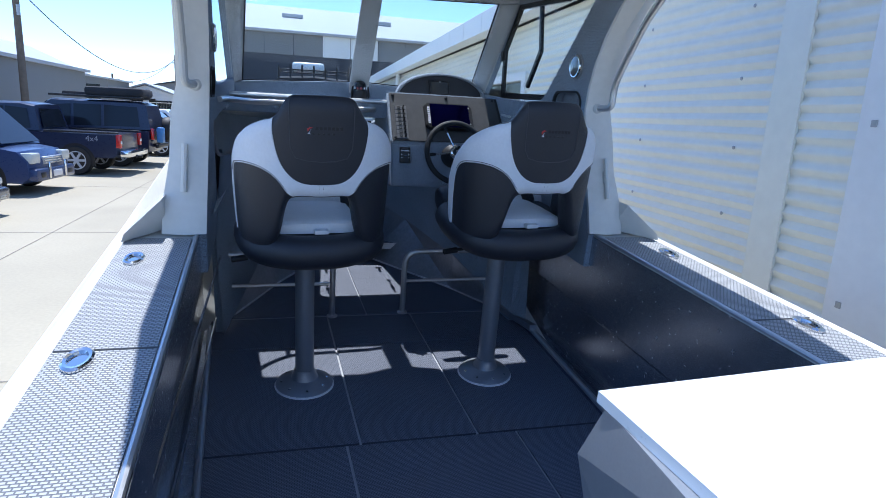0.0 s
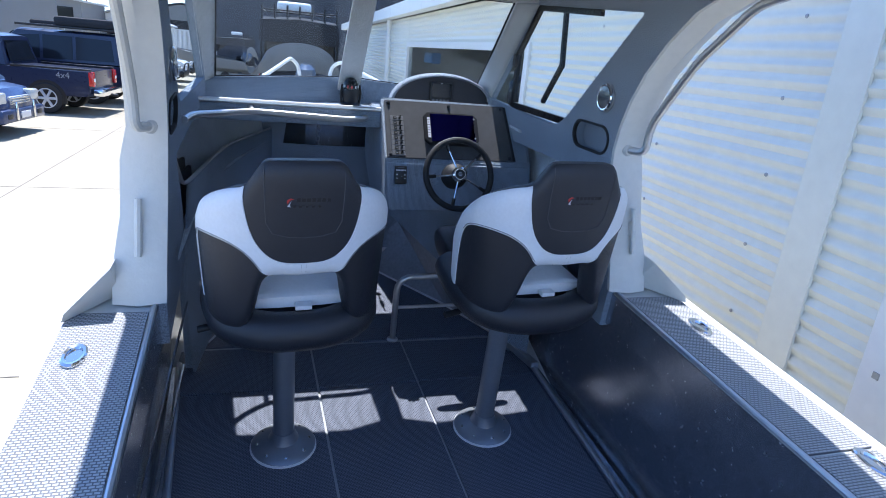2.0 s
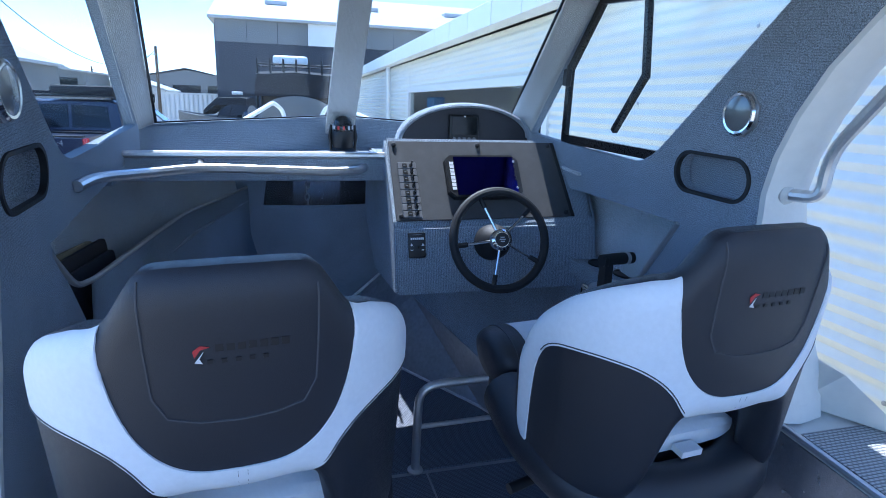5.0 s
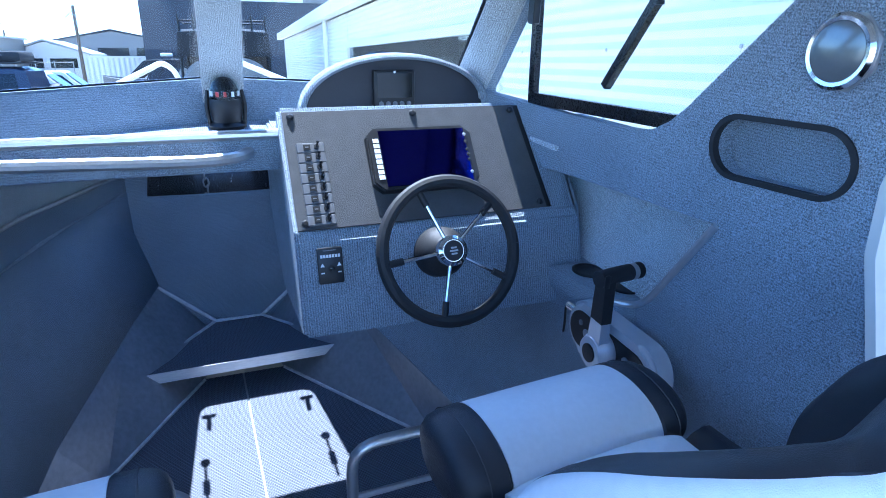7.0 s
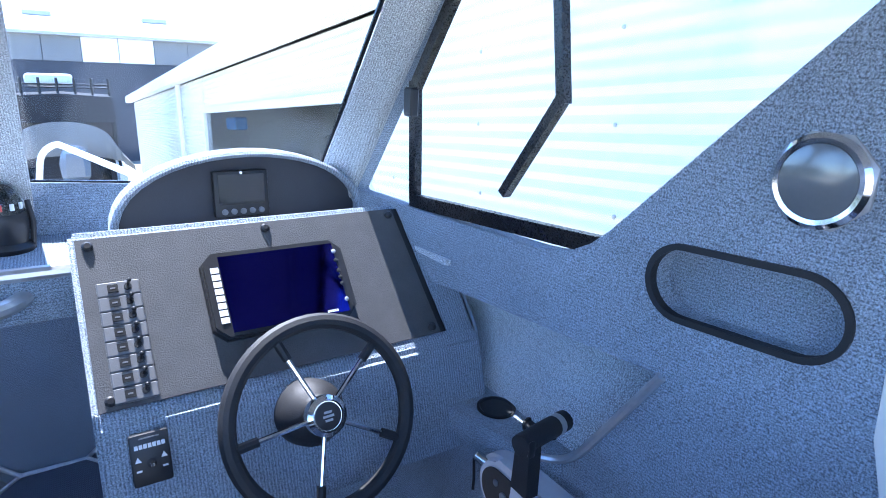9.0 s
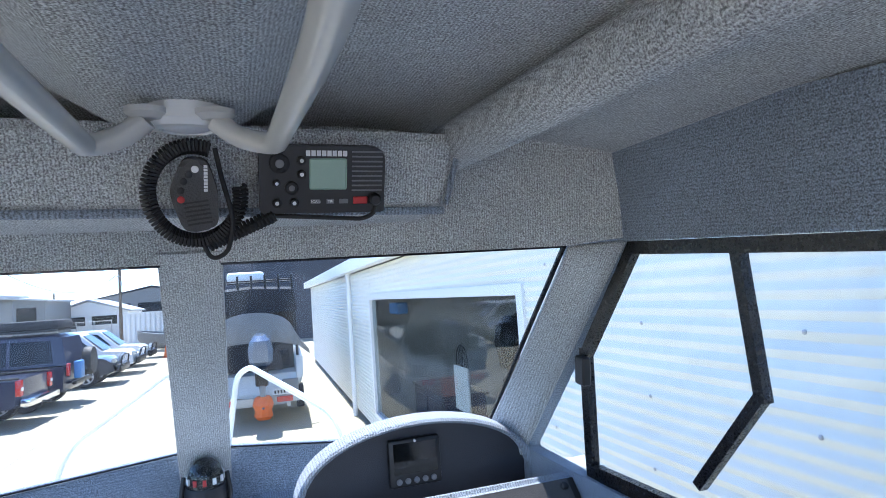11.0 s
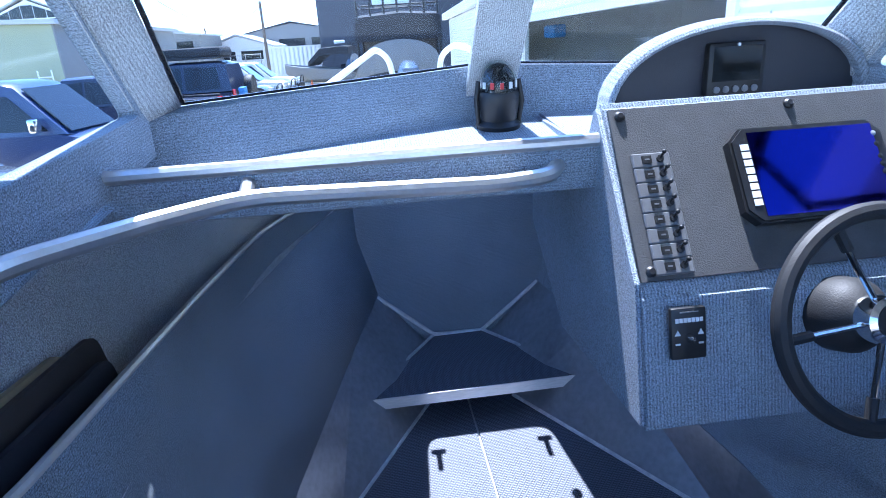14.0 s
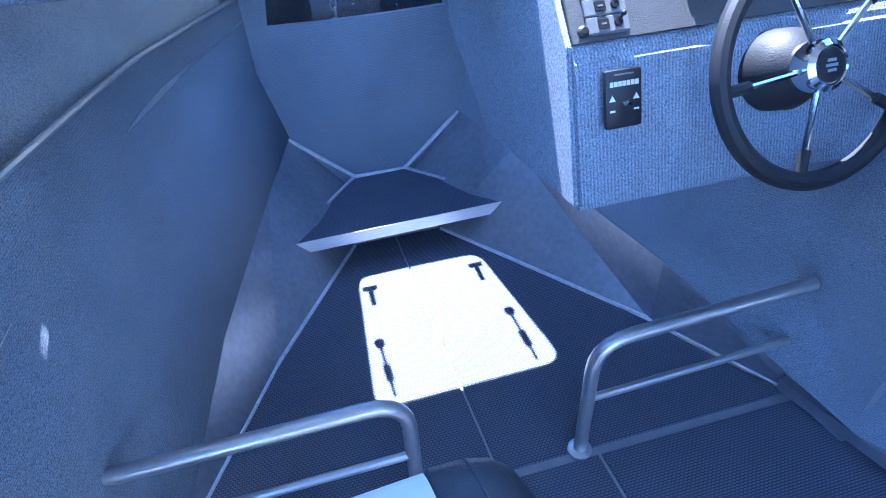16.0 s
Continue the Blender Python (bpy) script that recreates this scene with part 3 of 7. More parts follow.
for s in (-1, 1):
    tl, tc, bl, bc = [S(s * p[0], p[1], p[2]) for p in (TL, TC, BL, BC)]
    up = S(s * 0.70, 3.98, 1.93), S(0, 4.10, 1.99)
    plate("header", [tl, tc, up[1], up[0], S(s * 0.79, 3.98, 1.90), side_pt(s, 3.965, 1.762, 0.02)], (0, 0.012, 0), CARPET_ROOF, "grey carpeted header above the windscreen")
    # sill
    plate("sill", [side_pt(s, 4.36, 1.236, 0.02), bl, bc, S(0, 4.60, 1.10), S(s * 0.78, 4.30, 1.10)], (0, 0.04, 0), CARPET, "blue-grey carpeted sill under the windscreen")
    # side post between windscreen and side window
    a0, a1 = side_pt(s, 3.975, 1.756, 0.004), side_pt(s, 4.34, 1.236, 0.004)
    bm = B()
    loft(bm, [[tl.lerp(bl, k / 10).lerp(a0.lerp(a1, k / 10), q / 4) for q in range(5)] for k in range(11)])
    post = solid("a_pillar", bm, CARPET_ROOF, "carpeted windscreen side post", "post", "structure")
    md = post.modifiers.new("thick", "SOLIDIFY")
    md.thickness, md.offset = 0.012, -s
c0, c1 = S(0, 4.166, 1.76), S(0, 4.580, 1.20)
plate("centre_post", [c1 + Vector((-PW, 0.0, 0)), c1 + Vector((PW, 0.0, 0)), c0 + Vector((PW * 0.92, 0, 0)), c0 + Vector((-PW * 0.92, 0, 0))], (0, 0.02, 0.008), CARPET_ROOF, "grey carpeted windscreen centre post", "post")
n = 0
for s in (-1, 1):
    tl, tc, bl, bc = [S(s * p[0], p[1], p[2]) for p in (TL, TC, BL, BC)]
    n += 1
    win = new("window_%d" % n)
    win.matrix_basis = BOAT
    tagged(win, "clear windscreen pane with black rubber edge", "window", "", "structure")
    bm = B()
    off = Vector((0, 0.008, 0.002))
    pl = [tl + off, tc + off, bc + off, bl + off]
    prism(bm, pl, (0, 0.005, 0.003))
    g = part("pane", bm, GLASS, win)
    g.visible_shadow = False
    bm = B()
    cen = sum(pl, Vector()) / 4
    inn = [p + (cen - p).normalized() * 0.012 for p in pl]
    ring(bm, [p + Vector((0, -0.006, 0)) for p in pl], [p + Vector((0, -0.006, 0)) for p in inn], (0, 0.006, 0))
    part("seal", bm, BLACK_FRAME, win)
for s in (-1, 1):
    n += 1
    win = new("window_%d" % n)
    win.matrix_basis = BOAT
    tagged(win, "cabin side window of clear glass" + (" with black sliding pane frame" if s > 0 else ""), "window", "", "structure")
    bm = B()
    prism(bm, [side_pt(s, y, z, 0.028) for y, z in WIN_R], (s * 0.005, 0, 0))
    g = part("pane", bm, GLASS, win)
    g.visible_shadow = False
    if s > 0:
        bm = B()
        def band(a, b, w, dx=0.004, dep=0.018):
            a, b = Vector((0, *a)), Vector((0, *b))
            nrm = Vector((0, -(b - a).z, (b - a).y)).normalized() * w
            prism(bm, [side_pt(1, p.y, p.z, dx) for p in (a, b, b + nrm, a + nrm)], (dep, 0, 0))
        band((3.45, 1.766), (3.965, 1.752), -0.024)
        band((3.965, 1.752), (4.118, 1.52), -0.020)
        band((4.118, 1.53), (4.122, 1.285), -0.020)
        band((4.122, 1.284), (3.565, 1.318), 0.030)
        band((3.727, 1.74), (3.697, 1.515), 0.018)
        band((3.697, 1.522), (3.835, 1.332), 0.018)
        part("sliding_frame", bm, BLACK_FRAME, win, "black sliding window frame")
        bm = B()
        box(bm, side_pt(1, 4.098, 1.487, -0.006), (0.02, 0.035, 0.06), None, 0.004)
        part("latch", bm, BLACK, win, "black window latch")

# shelf under the windscreen with its edge trim and grab rail
bm = B()
prism(bm, [S(-0.87, 4.15, 1.14), S(0.13, 4.15, 1.14), S(0.7, 4.2, 1.14), S(0.77, 4.4, 1.14), S(0, 4.63, 1.14), S(-0.85, 4.4, 1.14)], (0, 0, -0.02))
# mostly hidden port ledge added to block a sun leak on the hull lining
prism(bm, [(-0.79, 4.0, 1.135), (-0.79, 4.40, 1.135), (-1.02, 4.40, 1.135), (-1.02, 4.0, 1.135)], (0, 0, -0.012))
solid("shelf", bm, CARPET_Z, "blue-grey carpeted dash shelf under the windscreen", "shelf", "structure")
bm = B()
box(bm, (-0.375, 4.155, 1.145), (0.90, 0.018, 0.085), None, 0.004)
solid("shelf_fascia", bm, CARPET, "blue-grey carpeted shelf edge", "trim", "structure")
bm = B()
tube(bm, [(-0.82, 4.145, 1.192), (0.065, 4.15, 1.192)], 0.0125, 10)
solid("shelf_trim", bm, TUBE, "pale tube trim along the shelf edge", "trim", "structure")
th = thing("dash_grab_rail", "long brushed aluminium grab rail along the carpeted shelf", "grab rail")
bm = B()
tube(bm, [(-0.79, 3.68, 1.20), (-0.78, 3.80, 1.195), (-0.67, 3.98, 1.17), (-0.55, 4.07, 1.165), (-0.14, 4.08, 1.15), (-0.05, 4.10, 1.15), (-0.02, 4.155, 1.15)], 0.0145, 10, 0.06)
part("bar", bm, TUBE, th)
bm = B()
tube(bm, [(-0.55, 4.07, 1.165), (-0.56, 4.15, 1.165)], 0.012, 10)
part("standoff", bm, TUBE, th)

# foredeck with the hatch that lets the sun in
bm = B()
HATCH = rounded([(-0.315, 5.256), (0.112, 5.252), (0.190, 4.762), (-0.358, 4.752)], [0.05] * 4)


def deck_z(y):
    return 1.12 - 0.28 * max(0.0, y - 4.65)


deck = [(0.80, 4.36), (0.97, 4.3), (0.64, 5.2), (0.25, 5.9), (0.0, 6.14), (-0.25, 5.9), (-0.64, 5.2), (-0.97, 4.3), (-0.80, 4.30), (-0.77, 4.34), (0, 4.61), (0.77, 4.34)]
edges = []
for loop in ([(x + cx(y), y) for x, y in deck], HATCH):
    vs = [bm.verts.new((x, y, deck_z(y))) for x, y in loop]
    edges += [bm.edges.new((vs[i], vs[(i + 1) % len(vs)])) for i in range(len(vs))]
bmesh.ops.triangle_fill(bm, edges=edges, use_beauty=True)
fd = solid("foredeck", bm, PAINT, "cream painted foredeck with an open hatch", "foredeck", "structure")
md = fd.modifiers.new("thick", "SOLIDIFY")
md.thickness, md.offset = 0.03, -1
th = thing("deck_hatch", "clear acrylic deck hatch with black latches", "hatch")
bm = B()
cxh = sum((Vector((x, y, 0)) for x, y in HATCH), Vector()) / len(HATCH)
ring(bm, [(x + (x - cxh.x) * 0.08, y + (y - cxh.y) * 0.08, deck_z(y) + 0.004) for x, y in HATCH], [(x, y, deck_z(y) + 0.004) for x, y in HATCH], (0, 0, 0.018))
part("frame", bm, ALU, th)
bm = B()
prism(bm, [(x, y, deck_z(y) + 0.014) for x, y in HATCH], (0, 0, 0.006))
g = part("lid", bm, GLASS, th, "clear acrylic lid")
g.visible_shadow = False
for x, y, d in ((-0.285, 5.185, 1), (0.085, 5.19, 1)):
    bm = B()
    box(bm, (x, y, deck_z(y) - 0.005), (0.05, 0.02, 0.015), None, 0.003)
    box(bm, (x, y - 0.04, deck_z(y) + 0.004), (0.018, 0.08, 0.012), None, 0.003)
    part("hinge", bm, BLACK, th)
for x0, y0, x1, y1 in ((-0.302, 4.965, -0.298, 4.785), (0.115, 4.975, 0.120, 4.79)):
    bm = B()
    tube(bm, [(x0, y0, deck_z(y0)), (x1, y1, deck_z(y1))], 0.005, 8)
    cyl(bm, (x0 + (x1 - x0) * .4, y0 + (y1 - y0) * .4, deck_z(4.86)), (x0 + (x1 - x0) * .7, y0 + (y1 - y0) * .7, deck_z(4.80)), 0.012)
    cyl(bm, (x0, y0, deck_z(y0) - 0.01), (x0, y0, deck_z(y0) + 0.01), 0.016)
    part("stay", bm, BLACK, th)


# ---- cuddy in the bow ----
def brand_bar(n, size, material, parent, m):
    """A maker's mark as plain blocks."""
    bm = B()
    for k in range(n):
        box(bm, ((k - (n - 1) / 2) * size * 0.66, 0, 0), (size * 0.52, size * 0.70, 0.001))
    return part("maker_mark", bm, material, parent, "plain white maker's mark", m)



PL = [(-0.78, 3.97, 0.0), (-0.555, 4.43, 0.0), (-0.25, 4.93, 0.0), (-0.187, 5.244, 0.02)]
PU = [(-0.80, 3.93, 0.03), (-0.655, 4.38, 0.21), (-0.50, 4.95, 0.28), (-0.414, 5.27, 0.30)]
QL = [(0.78, 3.90, 0.0), (0.558, 4.27, 0.0), (0.075, 4.93, 0.0), (0.013, 5.267, 0.02)]
QU = [(0.80, 3.88, 0.03), (0.55, 4.26, 0.24), (0.36, 4.93, 0.29), (0.25, 5.27, 0.30)]
for lo, hi in ((PL, PU), (QL, QU)):
    bm = B()
    loft(bm, [[Vector(p) for p in lo], [Vector(p) for p in hi]])
    ob = solid("bilge_plate", bm, ALU_BILGE, "bare aluminium plate sloping up from the cuddy floor", "hull plate", "structure", flat=True)
    md = ob.modifiers.new("thick", "SOLIDIFY")
    md.thickness = 0.004
    bm = B()
    tube(bm, [Vector(p) + Vector((0, 0, 0.004)) for p in lo[:3]], 0.007, 8)
    solid("weld_seam", bm, WELD, "raised aluminium weld seam along the floor", "weld", "structure")
for a, b in (((-0.414, 5.262, 0.30), (-0.187, 5.244, 0.10)), ((0.25, 5.262, 0.30), (0.013, 5.26, 0.09)), ((-0.187, 5.25, 0.1), (0.013, 5.262, 0.09))):
    bm = B()
    tube(bm, [a, b], 0.008, 8)
    solid("weld_seam", bm, WELD, "raised aluminium weld seam on the bow bulkhead", "weld", "structure")
# step
st = thing("bow_step", "dark rubber-topped bow step with bright aluminium edge", "step")
bm = B()
prism(bm, [(-0.477, 4.821, 0.138), (0.319, 4.837, 0.138), (0.015, 5.258, 0.092), (-0.19, 5.258, 0.092)], (0, 0, -0.008))
part("tread", bm, SOLE, st)
bm = B()
prism(bm, [(-0.474, 4.816, 0.140), (0.317, 4.831, 0.140), (0.305, 4.831, 0.096), (-0.45, 4.816, 0.096)], (0, 0.004, 0))
part("front_edge", bm, STEP_EDGE, st, "bright aluminium front edge")
for a, b in (((-0.477, 4.825, 0.142), (-0.19, 5.25, 0.10)), ((0.319, 4.84, 0.142), (0.015, 5.25, 0.10)), ((-0.48, 4.815, 0.142), (-0.44, 4.826, 0.095)), ((0.322, 4.83, 0.142), (0.295, 4.84, 0.095))):
    bm = B()
    tube(bm, [a, b], 0.0065, 8)
    part("weld", bm, WELD, st)
# carpeted hull lining
TRIM = [(-0.80, 3.72, 0.935), (-0.76, 4.33, 0.86), (-0.71, 4.75, 0.818), (-0.47, 5.29, 0.80)]
PU2 = [(-0.82, 3.70, 0.02)] + PU[1:]
bm = B()
loft(bm, [[Vector(p) for p in PU2], [Vector(p).lerp(Vector(q), 0.5) + Vector((-0.03, 0, 0)) for p, q in zip(PU2, TRIM)], [Vector(p) for p in TRIM]])
ob = solid("hull_lining_port", bm, CARPET, "blue-grey carpeted hull lining in the bow", "wall", "structure")
md = ob.modifiers.new("thick", "SOLIDIFY")
md.thickness, md.offset = 0.012, -1
bm = B()
tube(bm, [(-0.805, 3.46, 1.12), (-0.80, 3.60, 0.97)] + [Vector(p) + Vector((0.004, 0, 0.004)) for p in TRIM], 0.008, 8, 0.05)
solid("side_pocket_trim", bm, TUBE, "pale edge trim of the side pocket", "trim", "structure")
bm = B()
loft(bm, [[(-0.80, 3.40, 0.74), (-0.78, 4.3, 0.74), (-0.60, 4.9, 0.74), (-0.45, 5.29, 0.74)], [(-0.86, 3.40, 0.72), (-0.84, 4.3, 0.72), (-0.68, 4.9, 0.72), (-0.50, 5.29, 0.72)], [(-0.895, 3.40, 1.14), (-0.93, 4.3, 1.10), (-0.74, 4.9, 1.02), (-0.53, 5.29, 0.91)]])
# unseen cover and outer strip added to stop sun leaking into the pocket
prism(bm, [(-0.80, 3.40, 1.165), (-0.80, 4.02, 1.165), (-0.98, 4.02, 1.165), (-0.90, 3.40, 1.165)], (0, 0, -0.01))
prism(bm, [(-0.96, 4.02, 1.165), (-0.895, 3.40, 1.165), (-0.895, 3.40, 1.12), (-0.935, 4.02, 1.08)], (-0.01, 0, 0))
solid("side_pocket_lining", bm, FELT_LIT, "blue-grey carpeted side pocket lining", "wall", "structure")
bm = B()
box(bm, (-0.85, 3.40, 0.98), (0.09, 0.02, 0.5))
solid("side_pocket_end", bm, CARPET, "carpeted end of the side pocket", "wall", "structure")
RU2 = [(0.82, 3.62, 0.02)] + QU[1:]
bm = B()
loft(bm, [[Vector(p) for p in RU2], [(0.81, 3.7, 0.8), (0.76, 4.3, 0.8), (0.52, 4.95, 0.8), (0.36, 5.29, 0.8)], [(0.82, 3.7, 0.83), (0.76, 4.3, 0.88), (0.54, 4.95, 1.0), (0.38, 5.29, 0.91)]])
solid("hull_lining_starboard", bm, CARPET, "blue-grey carpeted hull lining in the bow", "wall", "structure")
# bow bulkhead with the anchor locker opening
bm = B()
ring(bm, [(-0.19, 5.27, 0.02), (0.02, 5.27, 0.02), (0.26, 5.27, 0.30), (0.42, 5.27, 0.92), (-0.55, 5.27, 0.92), (-0.43, 5.27, 0.30)],
     [(-0.19, 5.27, 0.70), (0.02, 5.27, 0.70), (0.215, 5.27, 0.705), (0.21, 5.27, 0.86), (-0.37, 5.27, 0.86), (-0.393, 5.27, 0.705)], (0, 0.02, 0))
solid("wall_bow", bm, CARPET, "blue-grey carpeted bow bulkhead with anchor locker opening", "wall", "structure")
bm = B()
loft(bm, [[(-0.40, 5.30, 0.66), (0.22, 5.30, 0.66), (0.22, 5.30, 0.88), (-0.40, 5.30, 0.88)], [(-0.22, 5.7, 0.5), (0.05, 5.7, 0.5), (0.05, 5.7, 0.76), (-0.22, 5.7, 0.76)]], closed=True)
box(bm, (-0.08, 5.7, 0.63), (0.3, 0.02, 0.26))
solid("anchor_locker", bm, ALU_DULL, "dark bare aluminium anchor locker", "locker", "structure")
ch = thing("anchor_chain", "galvanised anchor chain hanging in the locker", "chain")
for k in range(9):
    bm = B()
    m = Matrix.Translation((-0.165 + 0.004 * (k % 3), 5.34, 0.87 - 0.034 * k)) @ Matrix.Rotation(radians(90 * (k % 2)), 4, "Z")
    tube(bm, [m @ Vector((0.011 * math.cos(a), 0, 0.021 * math.sin(a))) for a in (2 * math.pi * i / 10 for i in range(11))], 0.004, 6, caps=False)
    part("link", bm, GALV, ch)

# boards standing in the port pocket
for x, y1, z1, mtl, lb in ((-0.882, 4.01, 0.955, CARD, "tan cardboard sheet standing in the side pocket"), (-0.868, 4.085, 0.938, CARD_DARK, "dark brown folder standing in the side pocket"), (-0.838, 4.05, 0.912, VINYL_DARK, "near-black folder standing in the side pocket")):
    bm = B()
    o = rounded([(3.44, 0.76), (y1 + 0.03, 0.76), (y1, z1), (3.44, z1 + 0.10)], [0.01, 0.01, 0.03, 0.03])
    prism(bm, [(x + 0.02 * (y - 3.7), y, z) for y, z in o], (0.010, 0, 0))
    solid("folder", bm, mtl, lb, "folder", group="papers in the pocket")

# foot rails
for s, pts, lo in ((-1, [(-0.25, 3.905, 0.0), (-0.25, 3.905, 0.38), (-0.80, 3.90, 0.38)], ((-0.25, 3.905, 0.20), (-0.80, 3.90, 0.20))),
                   (1, [(0.161, 3.925, 0.0), (0.161, 3.925, 0.38), (0.71, 3.945, 0.38)], ((0.161, 3.925, 0.20), (0.70, 3.94, 0.20)))):
    th = thing("foot_rail", "bent brushed aluminium foot rail welded to the sole", "foot rail", group="foot rails")
    bm = B()
    tube(bm, pts, 0.0165, 12, 0.085)
    part("upper_bar", bm, TUBE, th)
    bm = B()
    tube(bm, lo, 0.010, 10)
    part("lower_bar", bm, TUBE, th)
    bm = B()
    lathe(bm, [(0.030, 0), (0.030, 0.006), (0.019, 0.012)], 18, Matrix.Translation(pts[0]))
    part("flange", bm, TUBE, th)
bm = B()
prism(bm, [(0.72, 3.93, 0.02), (0.75, 3.94, 0.02), (0.86, 3.55, 0.03), (0.82, 3.55, 0.03)], (0, 0, 0.035))
solid("waterway_rail", bm, ALU, "bare aluminium rail along the sole edge", "rail", "structure")

# ---- helm console ----
def panel_pt(u, v, off=0.0):
    """Console face: u across, v up the slope, off along its normal."""
    o, right, upv = Vector((0.06, 3.955, 1.005)), Vector((1, 0.02, 0)), Vector((0, 0.195, 0.232)).normalized()
    nrm = right.normalized().cross(upv)
    return o + right * u + upv * v + nrm * off


PM = Matrix.Translation(panel_pt(0, 0)) @ Matrix((Vector((1, 0.02, 0)).normalized(), Vector((0, 0.195, 0.232)).normalized(), Vector((1, 0.02, 0)).normalized().cross(Vector((0, 0.195, 0.232)).normalized()))).transposed().to_4x4()
con = thing("helm_console", "blue-grey carpeted helm console with dark grained dash panel", "console")
bm = B()
prof = [(3.955, 1.0), (4.163, 1.248), (4.186, 1.248), (4.20, 1.155), (4.6, 1.15), (4.6, 0.86), (4.30, 0.70), (3.865, 0.775), (3.935, 0.995)]
rows = [[(x, y, z) for y, z in prof] for x in (0.05, 0.80)]
loft(bm, rows, closed=True, caps=True)
bmesh.ops.bevel(bm, geom=[e for e in bm.edges], offset=0.009, segments=2, affect="EDGES")
part("body", bm, CARPET_Z, con)
bm = B()
prism(bm, [panel_pt(0.0, 0.0, 0.006), panel_pt(0.648, 0.0, 0.006), panel_pt(0.622, 0.303, 0.006), panel_pt(0.0, 0.303, 0.006)], PM.to_3x3() @ Vector((0, 0, 0.006)))
part("dash_panel", bm, PANEL, con, "dark grey grained dash panel")
bm = B()
prism(bm, [panel_pt(0.649, 0.0, 0.004), panel_pt(0.664, 0.0, 0.002), panel_pt(0.638, 0.304, 0.002), panel_pt(0.623, 0.303, 0.004)], PM.to_3x3() @ Vector((0, 0, 0.006)))
part("side_trim", bm, RUBBER, con)
for u, v in ((0.018, 0.288), (0.328, 0.288), (0.018, 0.015), (0.61, 0.288), (0.63, 0.015)):
    bm = B()
    lathe(bm, [(0.009, 0), (0.009, 0.004), (0.005, 0.008)], 12, PM @ Matrix.Translation((u, v, 0.012)))
    part("screw_cap", bm, BLACK, con)
# arch behind the panel
arch = thing("instrument_binnacle", "carpet-edged half-round instrument hood with dark face", "binnacle")
bm = B()
N = 20
AX, AW, AZ = 0.408, 0.284, 1.185
arc = [(AX - AW * math.cos(math.pi * k / N), AZ + 0.178 * math.sin(math.pi * k / N) ** 0.82) for k in range(N + 1)]
arc = [(AX - AW, 1.145)] + arc + [(AX + AW, 1.145)]
arc_i = [(AX + (x - AX) * 0.945, AZ + (z - AZ) * 0.925) for x, z in arc]
rows = [[(x, 4.345, z) for x, z in arc_i], [(x, 4.315, z) for x, z in arc_i], [(AX + (x - AX) * 0.98, 4.304, AZ + (z - AZ) * 0.97) for x, z in arc], [(x, 4.310, z) for x, z in arc], [(x, 4.365, z) for x, z in arc], [(AX + (x - AX) * 0.96, 4.40, 1.16 + (z - 1.16) * 0.92) for x, z in arc], [(AX + (x - AX) * 0.93, 4.405, 1.14) for x, z in arc]]
loft(bm, rows)
part("hood", bm, CARPET_Z, arch, "grey carpeted hood edge")
bm = B()
prism(bm, [(x, 4.340, z) for x, z in arc_i], (0, 0.01, 0))
part("face", bm, DASH_BLACK, arch)
g = thing("engine_gauge", "small black square engine display with buttons", "gauge")
gm = Matrix.Translation((0.393, 4.328, 1.266)) @ Matrix.Rotation(radians(90), 4, "X") @ Matrix.Rotation(radians(-6), 4, "X") @ Matrix.Scale(1.12, 4)
bm = B()
box(bm, (0, 0, 0), (0.108, 0.094, 0.02), None, 0.005, 2)
part("case", bm, BLACK, g, m=gm)
bm = B()
box(bm, (0, 0.010, 0.0105), (0.090, 0.060, 0.002))
part("display", bm, BLACK_GLASS, g, m=gm)
for k in range(5):
    bm = B()
    lathe(bm, [(0.006, 0), (0.006, 0.003), (0.003, 0.004)], 12, Matrix.Translation((-0.036 + 0.018 * k, -0.034, 0.010)))
    part("button", bm, GREY_INK, g, m=gm)
bm = B()
lathe(bm, [(0.004, 0), (0.003, 0.002)], 10, Matrix.Translation((0, 0.0425, 0.010)))
part("badge", bm, CHROME, g, m=gm)

# chart plotter
cp = thing("chart_plotter", "black chart plotter with dark glass screen and side buttons", "chart plotter")
PC = PM @ Matrix.Translation((0.328, 0.155, 0.012))
bm = B()
o = rounded([(-0.139, -0.084), (0.139, -0.084), (0.139, 0.084), (-0.139, 0.084)], [0.022] * 4, 1)
prism(bm, [(x, y, 0) for x, y in o], (0, 0, 0.018))
prism(bm, [(x * 0.97, y * 0.96, 0.018) for x, y in o], (0, 0, 0.004))
part("bezel", bm, BLACK, cp, m=PC)
bm = B()
box(bm, (0.006, 0.0, 0.0225), (0.226, 0.148, 0.002))
part("screen", bm, SCREEN, cp, "dark glossy screen", m=PC)
brand_bar(8, 0.021, WHITE_INK, cp, PC @ Matrix.Translation((-0.117, 0, 0.0235)) @ Matrix.Rotation(radians(90), 4, "Z"))
brand_bar(5, 0.007, WHITE_INK, cp, PC @ Matrix.Translation((0.085, -0.069, 0.0235)))
for k, y in enumerate((0.055, 0.035, 0.012, -0.002, -0.016, -0.05)):
    bm = B()
    lathe(bm, [(0.0048, 0), (0.0048, 0.003), (0.002, 0.004)], 10, PC @ Matrix.Translation((0.119, y, 0.0215)))
    part("button", bm, GALV if k in (0, 5) else BLACK, cp)
